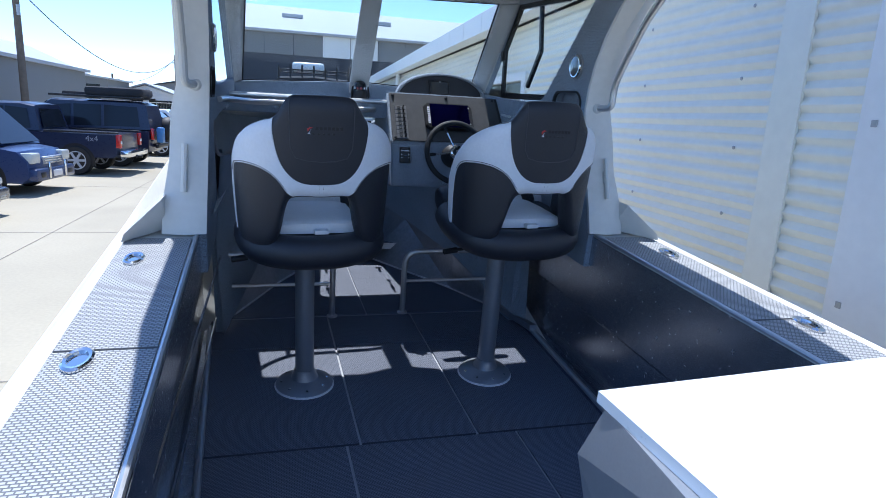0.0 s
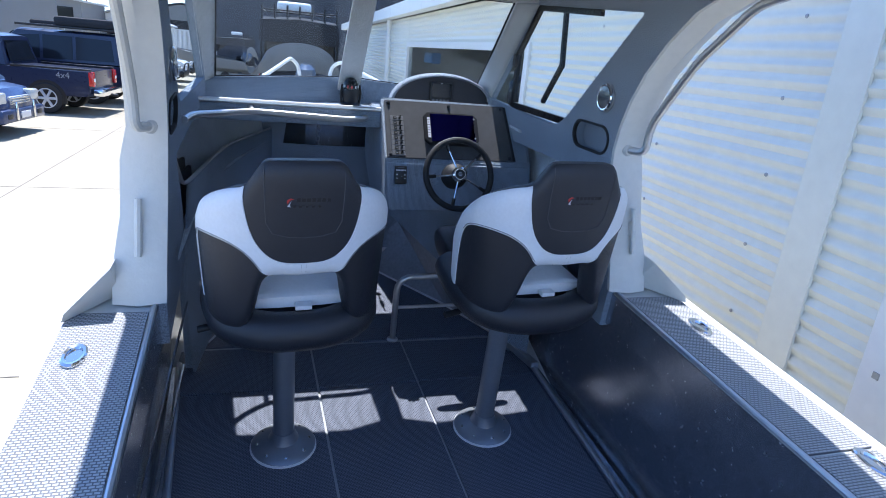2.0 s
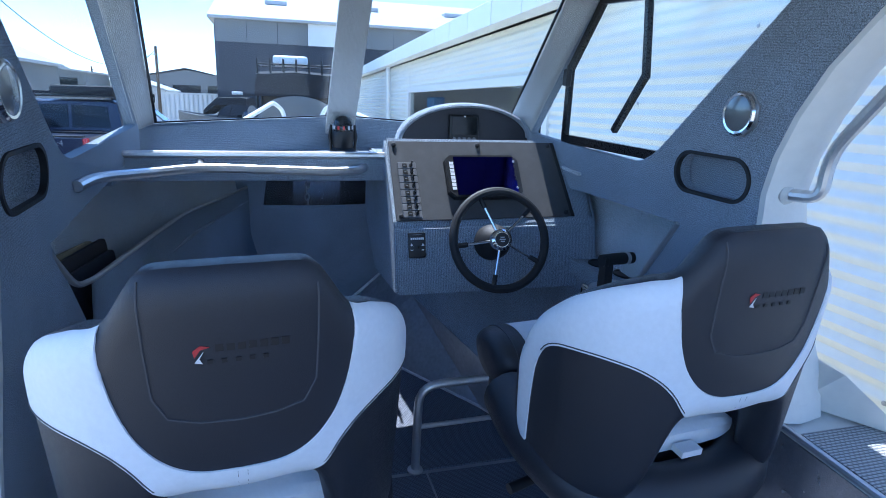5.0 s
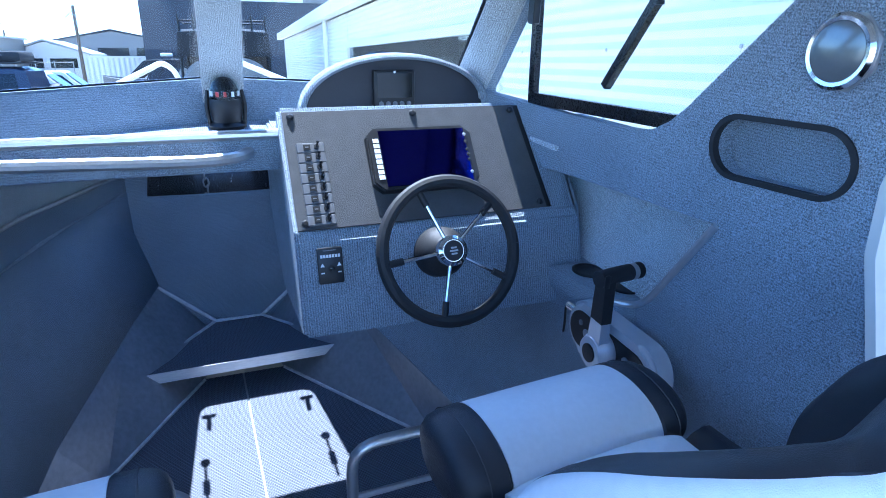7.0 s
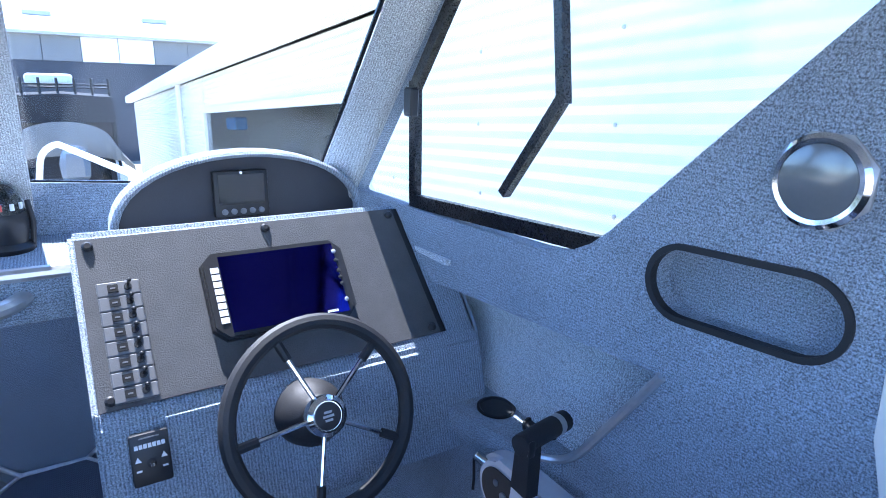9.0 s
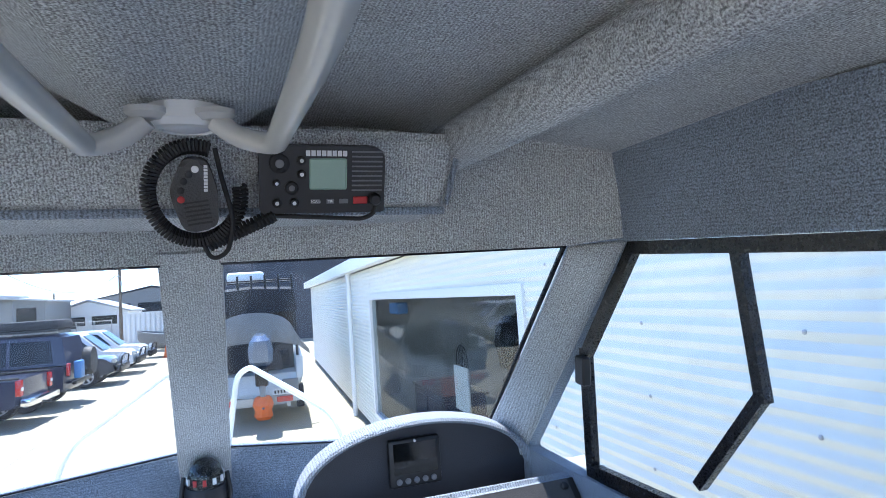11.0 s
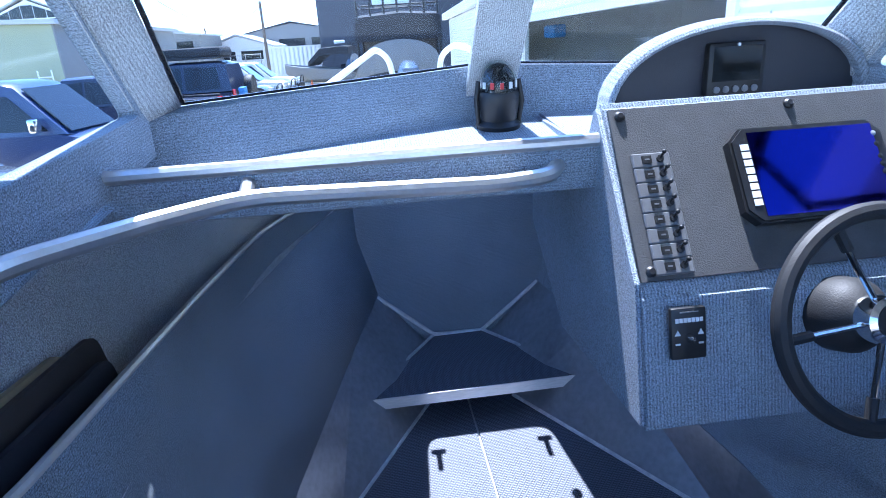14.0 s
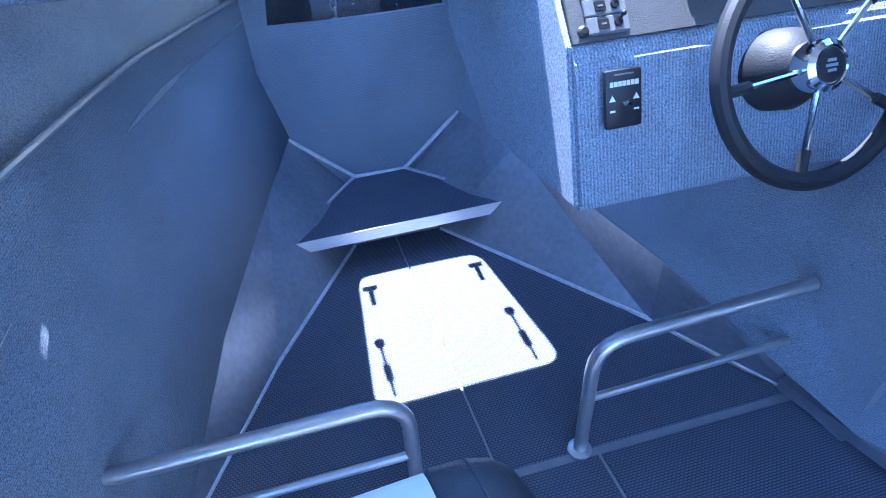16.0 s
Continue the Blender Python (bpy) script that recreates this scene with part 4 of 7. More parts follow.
# switch panel
sw = thing("switch_panel", "black eight-way toggle switch panel", "switch panel")
for k in range(8):
    y = 0.203 - 0.0262 * k
    bm = B()
    box(bm, (0.056, y, 0.016), (0.066, 0.0255, 0.008), None, 0.002)
    part("cell", bm, SWITCH_GREY, sw, m=PM)
    bm = B()
    box(bm, (0.047, y, 0.0215), (0.016, 0.013, 0.003))
    part("label_plate", bm, BLACK_INK, sw, m=PM)
    bm = B()
    box(bm, (0.047, y, 0.0232), (0.008, 0.0025, 0.0006))
    part("print", bm, GREY_INK, sw, m=PM)
    bm = B()
    cyl(bm, (0.070, y, 0.02), (0.072, y + 0.006, 0.036), 0.0022, seg=8)
    cyl(bm, (0.070, y, 0.018), (0.070, y, 0.025), 0.006, seg=10)
    bmesh.ops.create_uvsphere(bm, u_segments=8, v_segments=6, radius=0.0042, matrix=Matrix.Translation((0.072, y + 0.006, 0.037)))
    part("toggle", bm, BLACK, sw, m=PM)
# windlass switch on the lower face
FM = Matrix.Translation((0.122, 3.908, 0.938)) @ Matrix.Rotation(radians(90 - 17.6), 4, "X")
ws = thing("windlass_switch", "black anchor winch rocker switch", "switch")
bm = B()
box(bm, (0, 0, 0.008), (0.058, 0.084, 0.012), None, 0.004, 2)
part("plate", bm, BLACK, ws, m=FM)
bm = B()
box(bm, (0, 0.035, 0.0148), (0.03, 0.002, 0.0008))
part("print_bar", bm, GREY_INK, ws, m=FM)
brand_bar(7, 0.010, WHITE_INK, ws, FM @ Matrix.Translation((0, 0.022, 0.0146)))
bm = B()
lathe(bm, [(0.007, 0), (0.007, 0.004), (0.004, 0.012), (0.003, 0.016)], 14, Matrix.Translation((0, -0.006, 0.014)))
part("knob", bm, CHROME, ws, m=FM)
for sx in (-1, 1):
    bm = B()
    prism(bm, [(sx * 0.019 - 0.005, -0.002, 0.0142), (sx * 0.019 + 0.005, -0.002, 0.0142), (sx * 0.019, 0.007, 0.0142)], (0, 0, 0.0006))
    box(bm, (sx * 0.019, -0.016, 0.0145), (0.008, 0.003, 0.0006))
    part("arrow", bm, WHITE_INK, ws, m=FM)

# steering wheel
wh = thing("steering_wheel", "black rimmed five-spoke stainless steering wheel", "steering wheel",
           Matrix.Translation((0.391, 3.838, 0.971)) @ Matrix.Rotation(radians(2), 4, "Z") @ Matrix.Rotation(radians(90 - 24), 4, "X"))
bm = B()
R = 0.164
tube(bm, [(R * math.cos(a), R * math.sin(a), 0.0) for a in (2 * math.pi * k / 48 for k in range(49))], 0.0145, 10, caps=False)
part("rim", bm, RUBBER, wh)
bm = B()
lathe(bm, [(0.036, -0.02), (0.038, 0.0), (0.036, 0.016), (0.028, 0.022), (0.026, 0.018)], 24)
part("hub", bm, CHROME, wh)
bm = B()
lathe(bm, [(0.024, 0.012), (0.024, 0.020), (0.015, 0.021)], 20)
part("horn_cap", bm, BLACK, wh)
bm = B()
for k in (-1, 0, 1):
    box(bm, (0, 0.007 * k, 0.0215), (0.02 - 0.006 * abs(k), 0.004, 0.001))
part("emblem", bm, GALV, wh)
for k in range(5):
    a = radians(-103 + 72 * k)
    d = Vector((math.cos(a), math.sin(a), 0))
    bm = B()
    tube(bm, [d * 0.03 + Vector((0, 0, 0.004)), d * 0.105, d * 0.16], 0.0048, 8)
    sp = part("spoke", bm, CHROME, wh)
    bm = B()
    tube(bm, [d * 0.118, d * 0.13, d * 0.16], 0.0085, 8)
    part("sleeve", bm, RUBBER, sp)
bm = B()
lathe(bm, [(0.062, -0.088), (0.060, -0.05), (0.048, -0.030), (0.036, -0.02)], 24)
part("boss", bm, RUBBER, wh)

# tray ledge with cup holders and throttle
bm = B()
top = rounded([(0.90, 3.63), (0.90, 4.05), (0.68, 4.05), (0.69, 3.90), (0.72, 3.78), (0.757, 3.63)], [0.005, 0.005, 0.005, 0.03, 0.03, 0.03])
prism(bm, [(x, y, 0.868) for x, y in top], (0, 0, -0.05))
low = rounded([(0.84, 3.66), (0.84, 4.05), (0.69, 4.05), (0.70, 3.90), (0.73, 3.79), (0.765, 3.66)], [0.005, 0.005, 0.005, 0.03, 0.03, 0.03])
prism(bm, [(x, y, 0.82) for x, y in low], (0.05, 0.03, -0.26))
solid("side_ledge", bm, CARPET, "blue-grey carpeted ledge beside the helm", "ledge", "structure")
for x, y in ((0.780, 3.838), (0.818, 3.732)):
    bm = B()
    o = Matrix.Translation((x, y, 0.868))
    lathe(bm, [(0.042, 0.0005), (0.042, 0.004), (0.037, 0.005), (0.035, 0.003), (0.033, 0.0015), (0.002, 0.001)], 26, o)
    solid("cup_holder", bm, BLACK, "black recessed cup holder in the carpeted ledge", "cup holder", group="cup holders")
bm = B()
tube(bm, [(0.770, 3.455, 1.138), (0.772, 3.595, 0.908), (0.768, 3.635, 0.872), (0.735, 3.70, 0.862)], 0.008, 8, 0.05)
solid("tray_trim", bm, TUBE, "pale edge trim of the side tray", "trim", "structure")
tq = thing("throttle_control", "silver and black single-lever engine control", "throttle")
TMX = Matrix.Translation((0.745, 3.615, 0.782)) @ Matrix.Rotation(radians(-90), 4, "Y") @ Matrix.Rotation(radians(-89), 4, "Z")
def stadium(L, H, n=8):
    return [(p, q) for p, q in pill(0, 0, L, H, 0, n)]
bm = B()
prism(bm, [(x, y, 0) for x, y in stadium(0.335, 0.135, 14)], (0, 0, 0.05))
bmesh.ops.bevel(bm, geom=[e for e in bm.edges if all(v.co.z > 0.04 for v in e.verts)], offset=0.012, segments=3, affect="EDGES")
part("case", bm, SILVER, tq, "silver case", m=TMX)
bm = B()
prism(bm, [(x, y, 0.0505) for x, y in stadium(0.29, 0.092, 14)], (0, 0, 0.003))
part("face_plate", bm, BLACK, tq, m=TMX)
bm = B()
lathe(bm, [(0.043, 0.05), (0.043, 0.085), (0.037, 0.095), (0.025, 0.096)], 24)
part("pivot", bm, SILVER, tq, "silver pivot cover", m=TMX)
bm = B()
lathe(bm, [(0.022, 0.0955), (0.022, 0.099), (0.012, 0.1)], 20)
part("cap", bm, BLACK, tq, m=TMX)
for k, (x, y, r) in enumerate(((-0.075, 0.0, 0.011), (-0.10, 0.018, 0.007), (0.075, 0.012, 0.011), (0.07, -0.02, 0.009), (0.105, 0.0, 0.008))):
    bm = B()
    lathe(bm, [(r, 0.053), (r, 0.056), (r * 0.7, 0.057)], 14, Matrix.Translation((x, y, 0)))
    part("button", bm, GREY_INK if k % 2 else GALV, tq, m=TMX)
bm = B()
pv = TMX @ Vector((0, 0, 0.075))
lo_, hi_ = pv, Vector((pv.x - 0.018, pv.y - 0.018, 0.975))
loft(bm, [[lo_ + Vector((sx * 0.014, sy * 0.024, 0)) for sx, sy in ((-1, -1), (1, -1), (1, 1), (-1, 1))], [lo_.lerp(hi_, 0.45) + Vector((sx * 0.012, sy * 0.020, 0)) for sx, sy in ((-1, -1), (1, -1), (1, 1), (-1, 1))]], closed=True, caps=True)
part("arm", bm, SILVER, tq, "silver lever arm")
bm = B()
loft(bm, [[lo_.lerp(hi_, 0.45) + Vector((sx * 0.013, sy * 0.021, 0)) for sx, sy in ((-1, -1), (1, -1), (1, 1), (-1, 1))], [hi_ + Vector((sx * 0.013, sy * 0.017, 0)) for sx, sy in ((-1, -1), (1, -1), (1, 1), (-1, 1))]], closed=True, caps=True)
tube(bm, [hi_ + Vector((-0.022, -0.004, 0.004)), hi_ + Vector((0.03, 0.006, 0.004)), hi_ + Vector((0.10, 0.02, 0.0))], 0.0185, 14)
grip = part("grip", bm, RUBBER, tq, "black rubber grip")
bm = B()
tube(bm, [hi_ + Vector((0.068, 0.0132, 0.0018)), hi_ + Vector((0.082, 0.0165, 0.001))], 0.0188, 14)
part("grip_band", bm, TUBE, grip, "silver band")
bm = B()
box(bm, hi_ + Vector((-0.012, -0.021, 0.004)), (0.014, 0.006, 0.03), None, 0.003, 2)
part("trim_button", bm, BLACK, grip)
bm = B()
cyl(bm, TMX @ Vector((-0.135, 0.02, 0.03)), TMX @ Vector((-0.175, 0.03, 0.045)), 0.013, 0.011, 14)
part("key_switch", bm, CHROME, tq, "bright ignition key barrel")
bm = B()
tube(bm, [TMX @ Vector((-0.175, 0.03, 0.045)), TMX @ Vector((-0.178, 0.02, 0.05)), TMX @ Vector((-0.172, -0.02, 0.052)), TMX @ Vector((-0.176, -0.05, 0.05))], 0.003, 8)
part("key_cord", bm, BLACK, tq)

# compass on the shelf
co = thing("compass", "black domed marine compass with red-marked dial", "compass", Matrix.Translation((-0.058, 4.50, 1.14)) @ Matrix.Diagonal((0.95, 0.95, 1.25, 1)))
bm = B()
lathe(bm, [(0.052, 0.0), (0.054, 0.008), (0.042, 0.016), (0.045, 0.03), (0.050, 0.046), (0.050, 0.060), (0.046, 0.068)], 28)
part("base", bm, BLACK, co)
bm = B()
lathe(bm, [(0.046, 0.066), (0.045, 0.085), (0.036, 0.105), (0.020, 0.117), (0.004, 0.120)], 28)
g = part("dome", bm, GLASS, co, "clear dome")
g.visible_shadow = False
bm = B()
lathe(bm, [(0.0425, 0.064), (0.0415, 0.082), (0.033, 0.101), (0.018, 0.112), (0.003, 0.115)], 28)
part("dial", bm, BLACK_FRAME, co)
for k in range(12):
    a = 2 * math.pi * k / 12
    bm = B()
    box(bm, (0.0432 * math.cos(a), 0.0432 * math.sin(a), 0.080), (0.004, 0.008, 0.011), Matrix.Rotation(a, 4, "Z"))
    part("mark", bm, RED_INK if k in (8, 9) else WHITE_INK, co)
for sx in (-1, 1):
    bm = B()
    tube(bm, [(sx * 0.048, 0, 0.0), (sx * 0.055, -0.01, 0.05), (sx * 0.048, 0, 0.085)], 0.006, 8)
    part("bracket", bm, BLACK, co)

# speakers
for s in (-1, 1):
    sp = thing("speaker", "round chrome-rimmed speaker on the carpeted cabin side", "speaker",
               Matrix.Translation(side_pt(s, 3.296, 1.462)) @ Matrix.Rotation(radians(-90 * s), 4, "Y") @ Matrix.Diagonal((0.92, 0.92, 0.45, 1)), "cabin speakers")
    bm = B()
    o = [(0.062 * math.cos(a), 0.062 * math.sin(a), 0) for a in (2 * math.pi * (k + 0.5) / 8 for k in range(8))]
    prism(bm, o, (0, 0, 0.012))
    part("mount", bm, GALV, sp)
    bm = B()
    lathe(bm, [(0.056, 0.012), (0.058, 0.028), (0.052, 0.038), (0.046, 0.036), (0.045, 0.03)], 32)
    part("rim", bm, CHROME, sp)
    bm = B()
    lathe(bm, [(0.046, 0.030), (0.045, 0.036), (0.03, 0.041), (0.004, 0.043)], 32)
    part("cover", bm, SMOKED, sp, "smoked grey dome cover")

# ---- overhead ----
oc = thing("overhead_console", "grey carpeted overhead box above the windscreen", "overhead box")
bm = B()
lo = [(-0.36, 3.885, 1.822), (0.34, 3.91, 1.815), (0.36, 4.12, 1.80), (-0.43, 4.12, 1.80)]
hi = [(-0.41, 3.855, 1.935), (0.36, 3.87, 1.925), (0.36, 4.12, 1.97), (-0.43, 4.12, 1.97)]
loft(bm, [lo, hi], closed=True, caps=True)
bmesh.ops.bevel(bm, geom=list(bm.edges), offset=0.012, segments=2, affect="EDGES")
part("body", bm, CARPET_ROOF, oc)
bm = B()
tube(bm, [(-0.37, 3.884, 1.822), (0.34, 3.909, 1.815)], 0.006, 8)
part("lower_edge_seam", bm, CARPET_Z, oc)
for xa, xb in ((-0.36, -0.41), (0.345, 0.362)):
    bm = B()
    tube(bm, [(xa, 3.884 if xa < 0 else 3.909, 1.825), (xb, 3.853 if xa < 0 else 3.868, 1.935)], 0.005, 8)
    part("corner_seam", bm, CARPET_Z, oc)
for s, x in ((-1, -0.40), (1, 0.40)):
    bm = B()
    tube(bm, [S(x, 3.96, 1.915), S(x * 1.08, 3.5, 1.955), S(x * 1.15, 3.0, 1.985), S(x * 1.2, 2.45, 1.99)], 0.038, 14)
    solid("roof_beam", bm, CARPET_ROOF, "grey carpet-wrapped roof beam", "beam", "structure")
bm = B()
loft(bm, [[S(-0.15, y, z + 0.02), S(-0.075, y, z - 0.025), S(0.075, y, z - 0.025), S(0.15, y, z + 0.02)] for y, z in ((3.86, 1.955), (3.3, 1.985), (2.45, 1.995))])
solid("roof_channel", bm, CARPET_ROOF, "grey carpeted channel along the ceiling", "beam", "structure")
for s in (-1, 1):
    bm = B()
    prism(bm, [side_pt(s, 3.883, 1.842, -0.008), side_pt(s, 3.852, 1.902, -0.008), side_pt(s, 3.5, 1.922, -0.008), side_pt(s, 2.85, 1.93, -0.008), side_pt(s, 2.98, 1.862, -0.008), side_pt(s, 3.5, 1.849, -0.008)], (s * 0.010, 0, 0))
    solid("side_trim_panel", bm, CARPET, "grey carpeted panel above the side window", "panel", "structure")
dl = thing("dome_light", "round white ceiling light with frosted lens", "ceiling light", Matrix.Translation((-0.012, 3.79, 1.922)) @ Matrix.Rotation(radians(180), 4, "X"))
bm = B()
lathe(bm, [(0.044, -0.014), (0.045, 0.004), (0.040, 0.012), (0.030, 0.013), (0.029, 0.010)], 32)
part("rim", bm, PAINT_WHITE, dl)
bm = B()
lathe(bm, [(0.029, 0.009), (0.022, 0.0125), (0.004, 0.0135)], 32)
part("lens", bm, VINYL_LIGHT, dl, "frosted lens")
for s, pts in ((-1, [(-0.05, 3.755, 1.915), (-0.075, 3.76, 1.895), (-0.112, 3.765, 1.886), (-0.095, 3.40, 1.895), (-0.115, 2.86, 1.91), (-0.115, 2.80, 1.985)]),
               (1, [(0.02, 3.755, 1.915), (0.045, 3.75, 1.895), (0.083, 3.735, 1.886), (0.092, 3.40, 1.895), (0.075, 2.80, 1.91), (0.075, 2.74, 1.985)])):
    th = thing("ceiling_grab_rail", "bent cream tube grab rail under the ceiling", "grab rail", group="ceiling grab rails")
    bm = B()
    tube(bm, pts, 0.0125, 12, 0.04)
    part("bar", bm, TUBE_CREAM, th)
    for q in (pts[0], pts[-1]):
        bm = B()
        lathe(bm, [(0.022, 0), (0.022, 0.006), (0.014, 0.012)], 16, Matrix.Translation(Vector(q) + Vector((0, 0, 0.012))) @ Matrix.Rotation(radians(180), 4, "X"))
        part("flange", bm, TUBE_CREAM, th)
# radio
RM = Matrix.Translation((0.150, 3.862, 1.862)) @ Matrix.Rotation(radians(1.5), 4, "Z") @ Matrix.Rotation(radians(90 + 15), 4, "X")
ra = thing("marine_radio", "black marine radio with small green display", "radio")
bm = B()
prism(bm, [(x, y, 0) for x, y in rounded([(-0.083, -0.045), (0.083, -0.045), (0.083, 0.045), (-0.083, 0.045)], [0.006, 0.006, 0.02, 0.006])], (0, 0, 0.022))
part("case", bm, BLACK, ra, m=RM)
bm = B()
box(bm, (0.005, 0.008, 0.0225), (0.05, 0.042, 0.002), None, 0.002)
part("display", bm, LCD, ra, "pale green display", m=RM)
brand_bar(8, 0.0105, WHITE_INK, ra, RM @ Matrix.Translation((0.003, 0.0355, 0.0235)))
for k in range(9):
    bm = B()
    box(bm, (0.058, 0.038 - 0.0065 * k, 0.0225), (0.042, 0.002, 0.002))
    part("grille_bar", bm, GREY_INK, ra, m=RM)
for x, y, r in ((-0.058, 0.022, 0.013), (-0.030, 0.026, 0.006), (-0.030, 0.008, 0.006), (-0.043, -0.010, 0.009), (-0.062, -0.004, 0.005), (-0.062, -0.030, 0.006), (-0.040, -0.030, 0.006)):
    bm = B()
    lathe(bm, [(r, 0.021), (r, 0.026), (r * 0.75, 0.028)], 16, Matrix.Translation((x, y, 0)))
    bt = part("button", bm, RUBBER, ra, m=RM)
    bm = B()
    lathe(bm, [(r * 0.45, 0.028), (r * 0.4, 0.0286)], 12, Matrix.Translation((x, y, 0)))
    part("print", bm, WHITE_INK if r < 0.007 else GREY_INK, ra, m=RM)
for x, w in ((-0.012, 0.012), (0.008, 0.010), (0.026, 0.012)):
    bm = B()
    box(bm, (x, -0.029, 0.0225), (w, 0.006, 0.002))
    part("key", bm, GREY_INK, ra, m=RM)
words("SCAN", 0.005, WHITE_INK, ra, RM @ Matrix.Translation((-0.012, -0.029, 0.0238)))
words("TRI", 0.005, WHITE_INK, ra, RM @ Matrix.Translation((0.008, -0.029, 0.0238)))
bm = B()
box(bm, (0.049, -0.028, 0.0225), (0.020, 0.010, 0.003), None, 0.001)
part("distress_key", bm, RED_INK, ra, "red distress key", m=RM)
mk = thing("radio_handset", "black fist microphone with coiled cord", "microphone")
MM = RM @ Matrix.Translation((-0.160, -0.016, 0.016)) @ Matrix.Scale(0.9, 4) @ Matrix.Rotation(radians(8), 4, "Z")
bm = B()
prism(bm, [(x, y, 0) for x, y in rounded([(-0.022, -0.050), (0.022, -0.048), (0.030, 0.0), (0.024, 0.046), (-0.006, 0.052), (-0.032, 0.01)], [0.012] * 6)], (0, 0, 0.03))
bmesh.ops.bevel(bm, geom=[e for e in bm.edges if all(v.co.z > 0.025 for v in e.verts)], offset=0.006, segments=2, affect="EDGES")
part("body", bm, PANEL, mk, m=MM)
for k in range(6):
    bm = B()
    box(bm, (0.0, -0.008 - 0.006 * k, 0.0305), (0.032, 0.0022, 0.002))
    part("grille_slot", bm, BLACK_INK, mk, m=MM)
for x, y, mt in ((-0.016, 0.010, BLACK), (-0.010, 0.022, BLACK), (-0.002, 0.030, BLACK), (-0.018, -0.002, RED_INK), (0.007, 0.036, WHITE_INK)):
    bm = B()
    lathe(bm, [(0.0048, 0.029), (0.0048, 0.032), (0.003, 0.033)], 12, Matrix.Translation((x, y, 0)))
    part("button", bm, mt, mk, m=MM)
brand_bar(8, 0.007, WHITE_INK, mk, MM @ Matrix.Translation((0.018, 0.022, 0.0312)) @ Matrix.Rotation(radians(80), 4, "Z"))
path = []
for k in range(0, 331):
    a = radians(70 + 300 * k / 330)
    rx, ry = 0.053, 0.060
    path.append(Vector((-0.160 + rx * math.cos(a), -0.018 + ry * math.sin(a), 0.020)))
for k in range(1, 90):
    q = k / 90
    path.append(Vector((-0.150 + 0.085 * q, -0.084 + 0.036 * q, 0.02)))
main = path[:331]
coil = []
for i, p in enumerate(main + path[331:]):
    a = i * 1.25
    tgt = main[min(i + 1, 330)] - main[max(i - 1, 0)] if i < 331 else Vector((0.085, 0.036, 0))
    d = tgt.normalized()
    nrm = Vector((-d.y, d.x, 0))
    coil.append(RM @ (p + nrm * 0.0085 * math.cos(a) + Vector((0, 0, 0.0085 * math.sin(a)))))
bm = B()
tube(bm, coil[:331], 0.0023, 5)
part("coiled_cord", bm, RUBBER, mk)
bm = B()
tube(bm, coil[331:], 0.0023, 5)
part("coiled_cord", bm, RUBBER, mk)
bm = B()
tube(bm, [RM @ Vector(p) for p in ((-0.065, -0.048, 0.02), (-0.03, -0.05, 0.02), (0.02, -0.053, 0.02), (0.055, -0.055, 0.02), (0.07, -0.045, 0.025), (0.068, -0.028, 0.024))], 0.003, 8, 0.02)
tube(bm, [RM @ Vector(p) for p in ((-0.135, 0.04, 0.02), (-0.128, 0.0, 0.03), (-0.115, -0.05, 0.03), (-0.125, -0.095, 0.025), (-0.145, -0.105, 0.02), (-0.155, -0.08, 0.02))], 0.003, 8, 0.03)
part("cable", bm, RUBBER, mk)
bm = B()
lathe(bm, [(0.009, 0.02), (0.009, 0.03), (0.006, 0.034)], 14, RM @ Matrix.Translation((0.068, -0.026, 0)))
part("plug", bm, BLACK, mk)


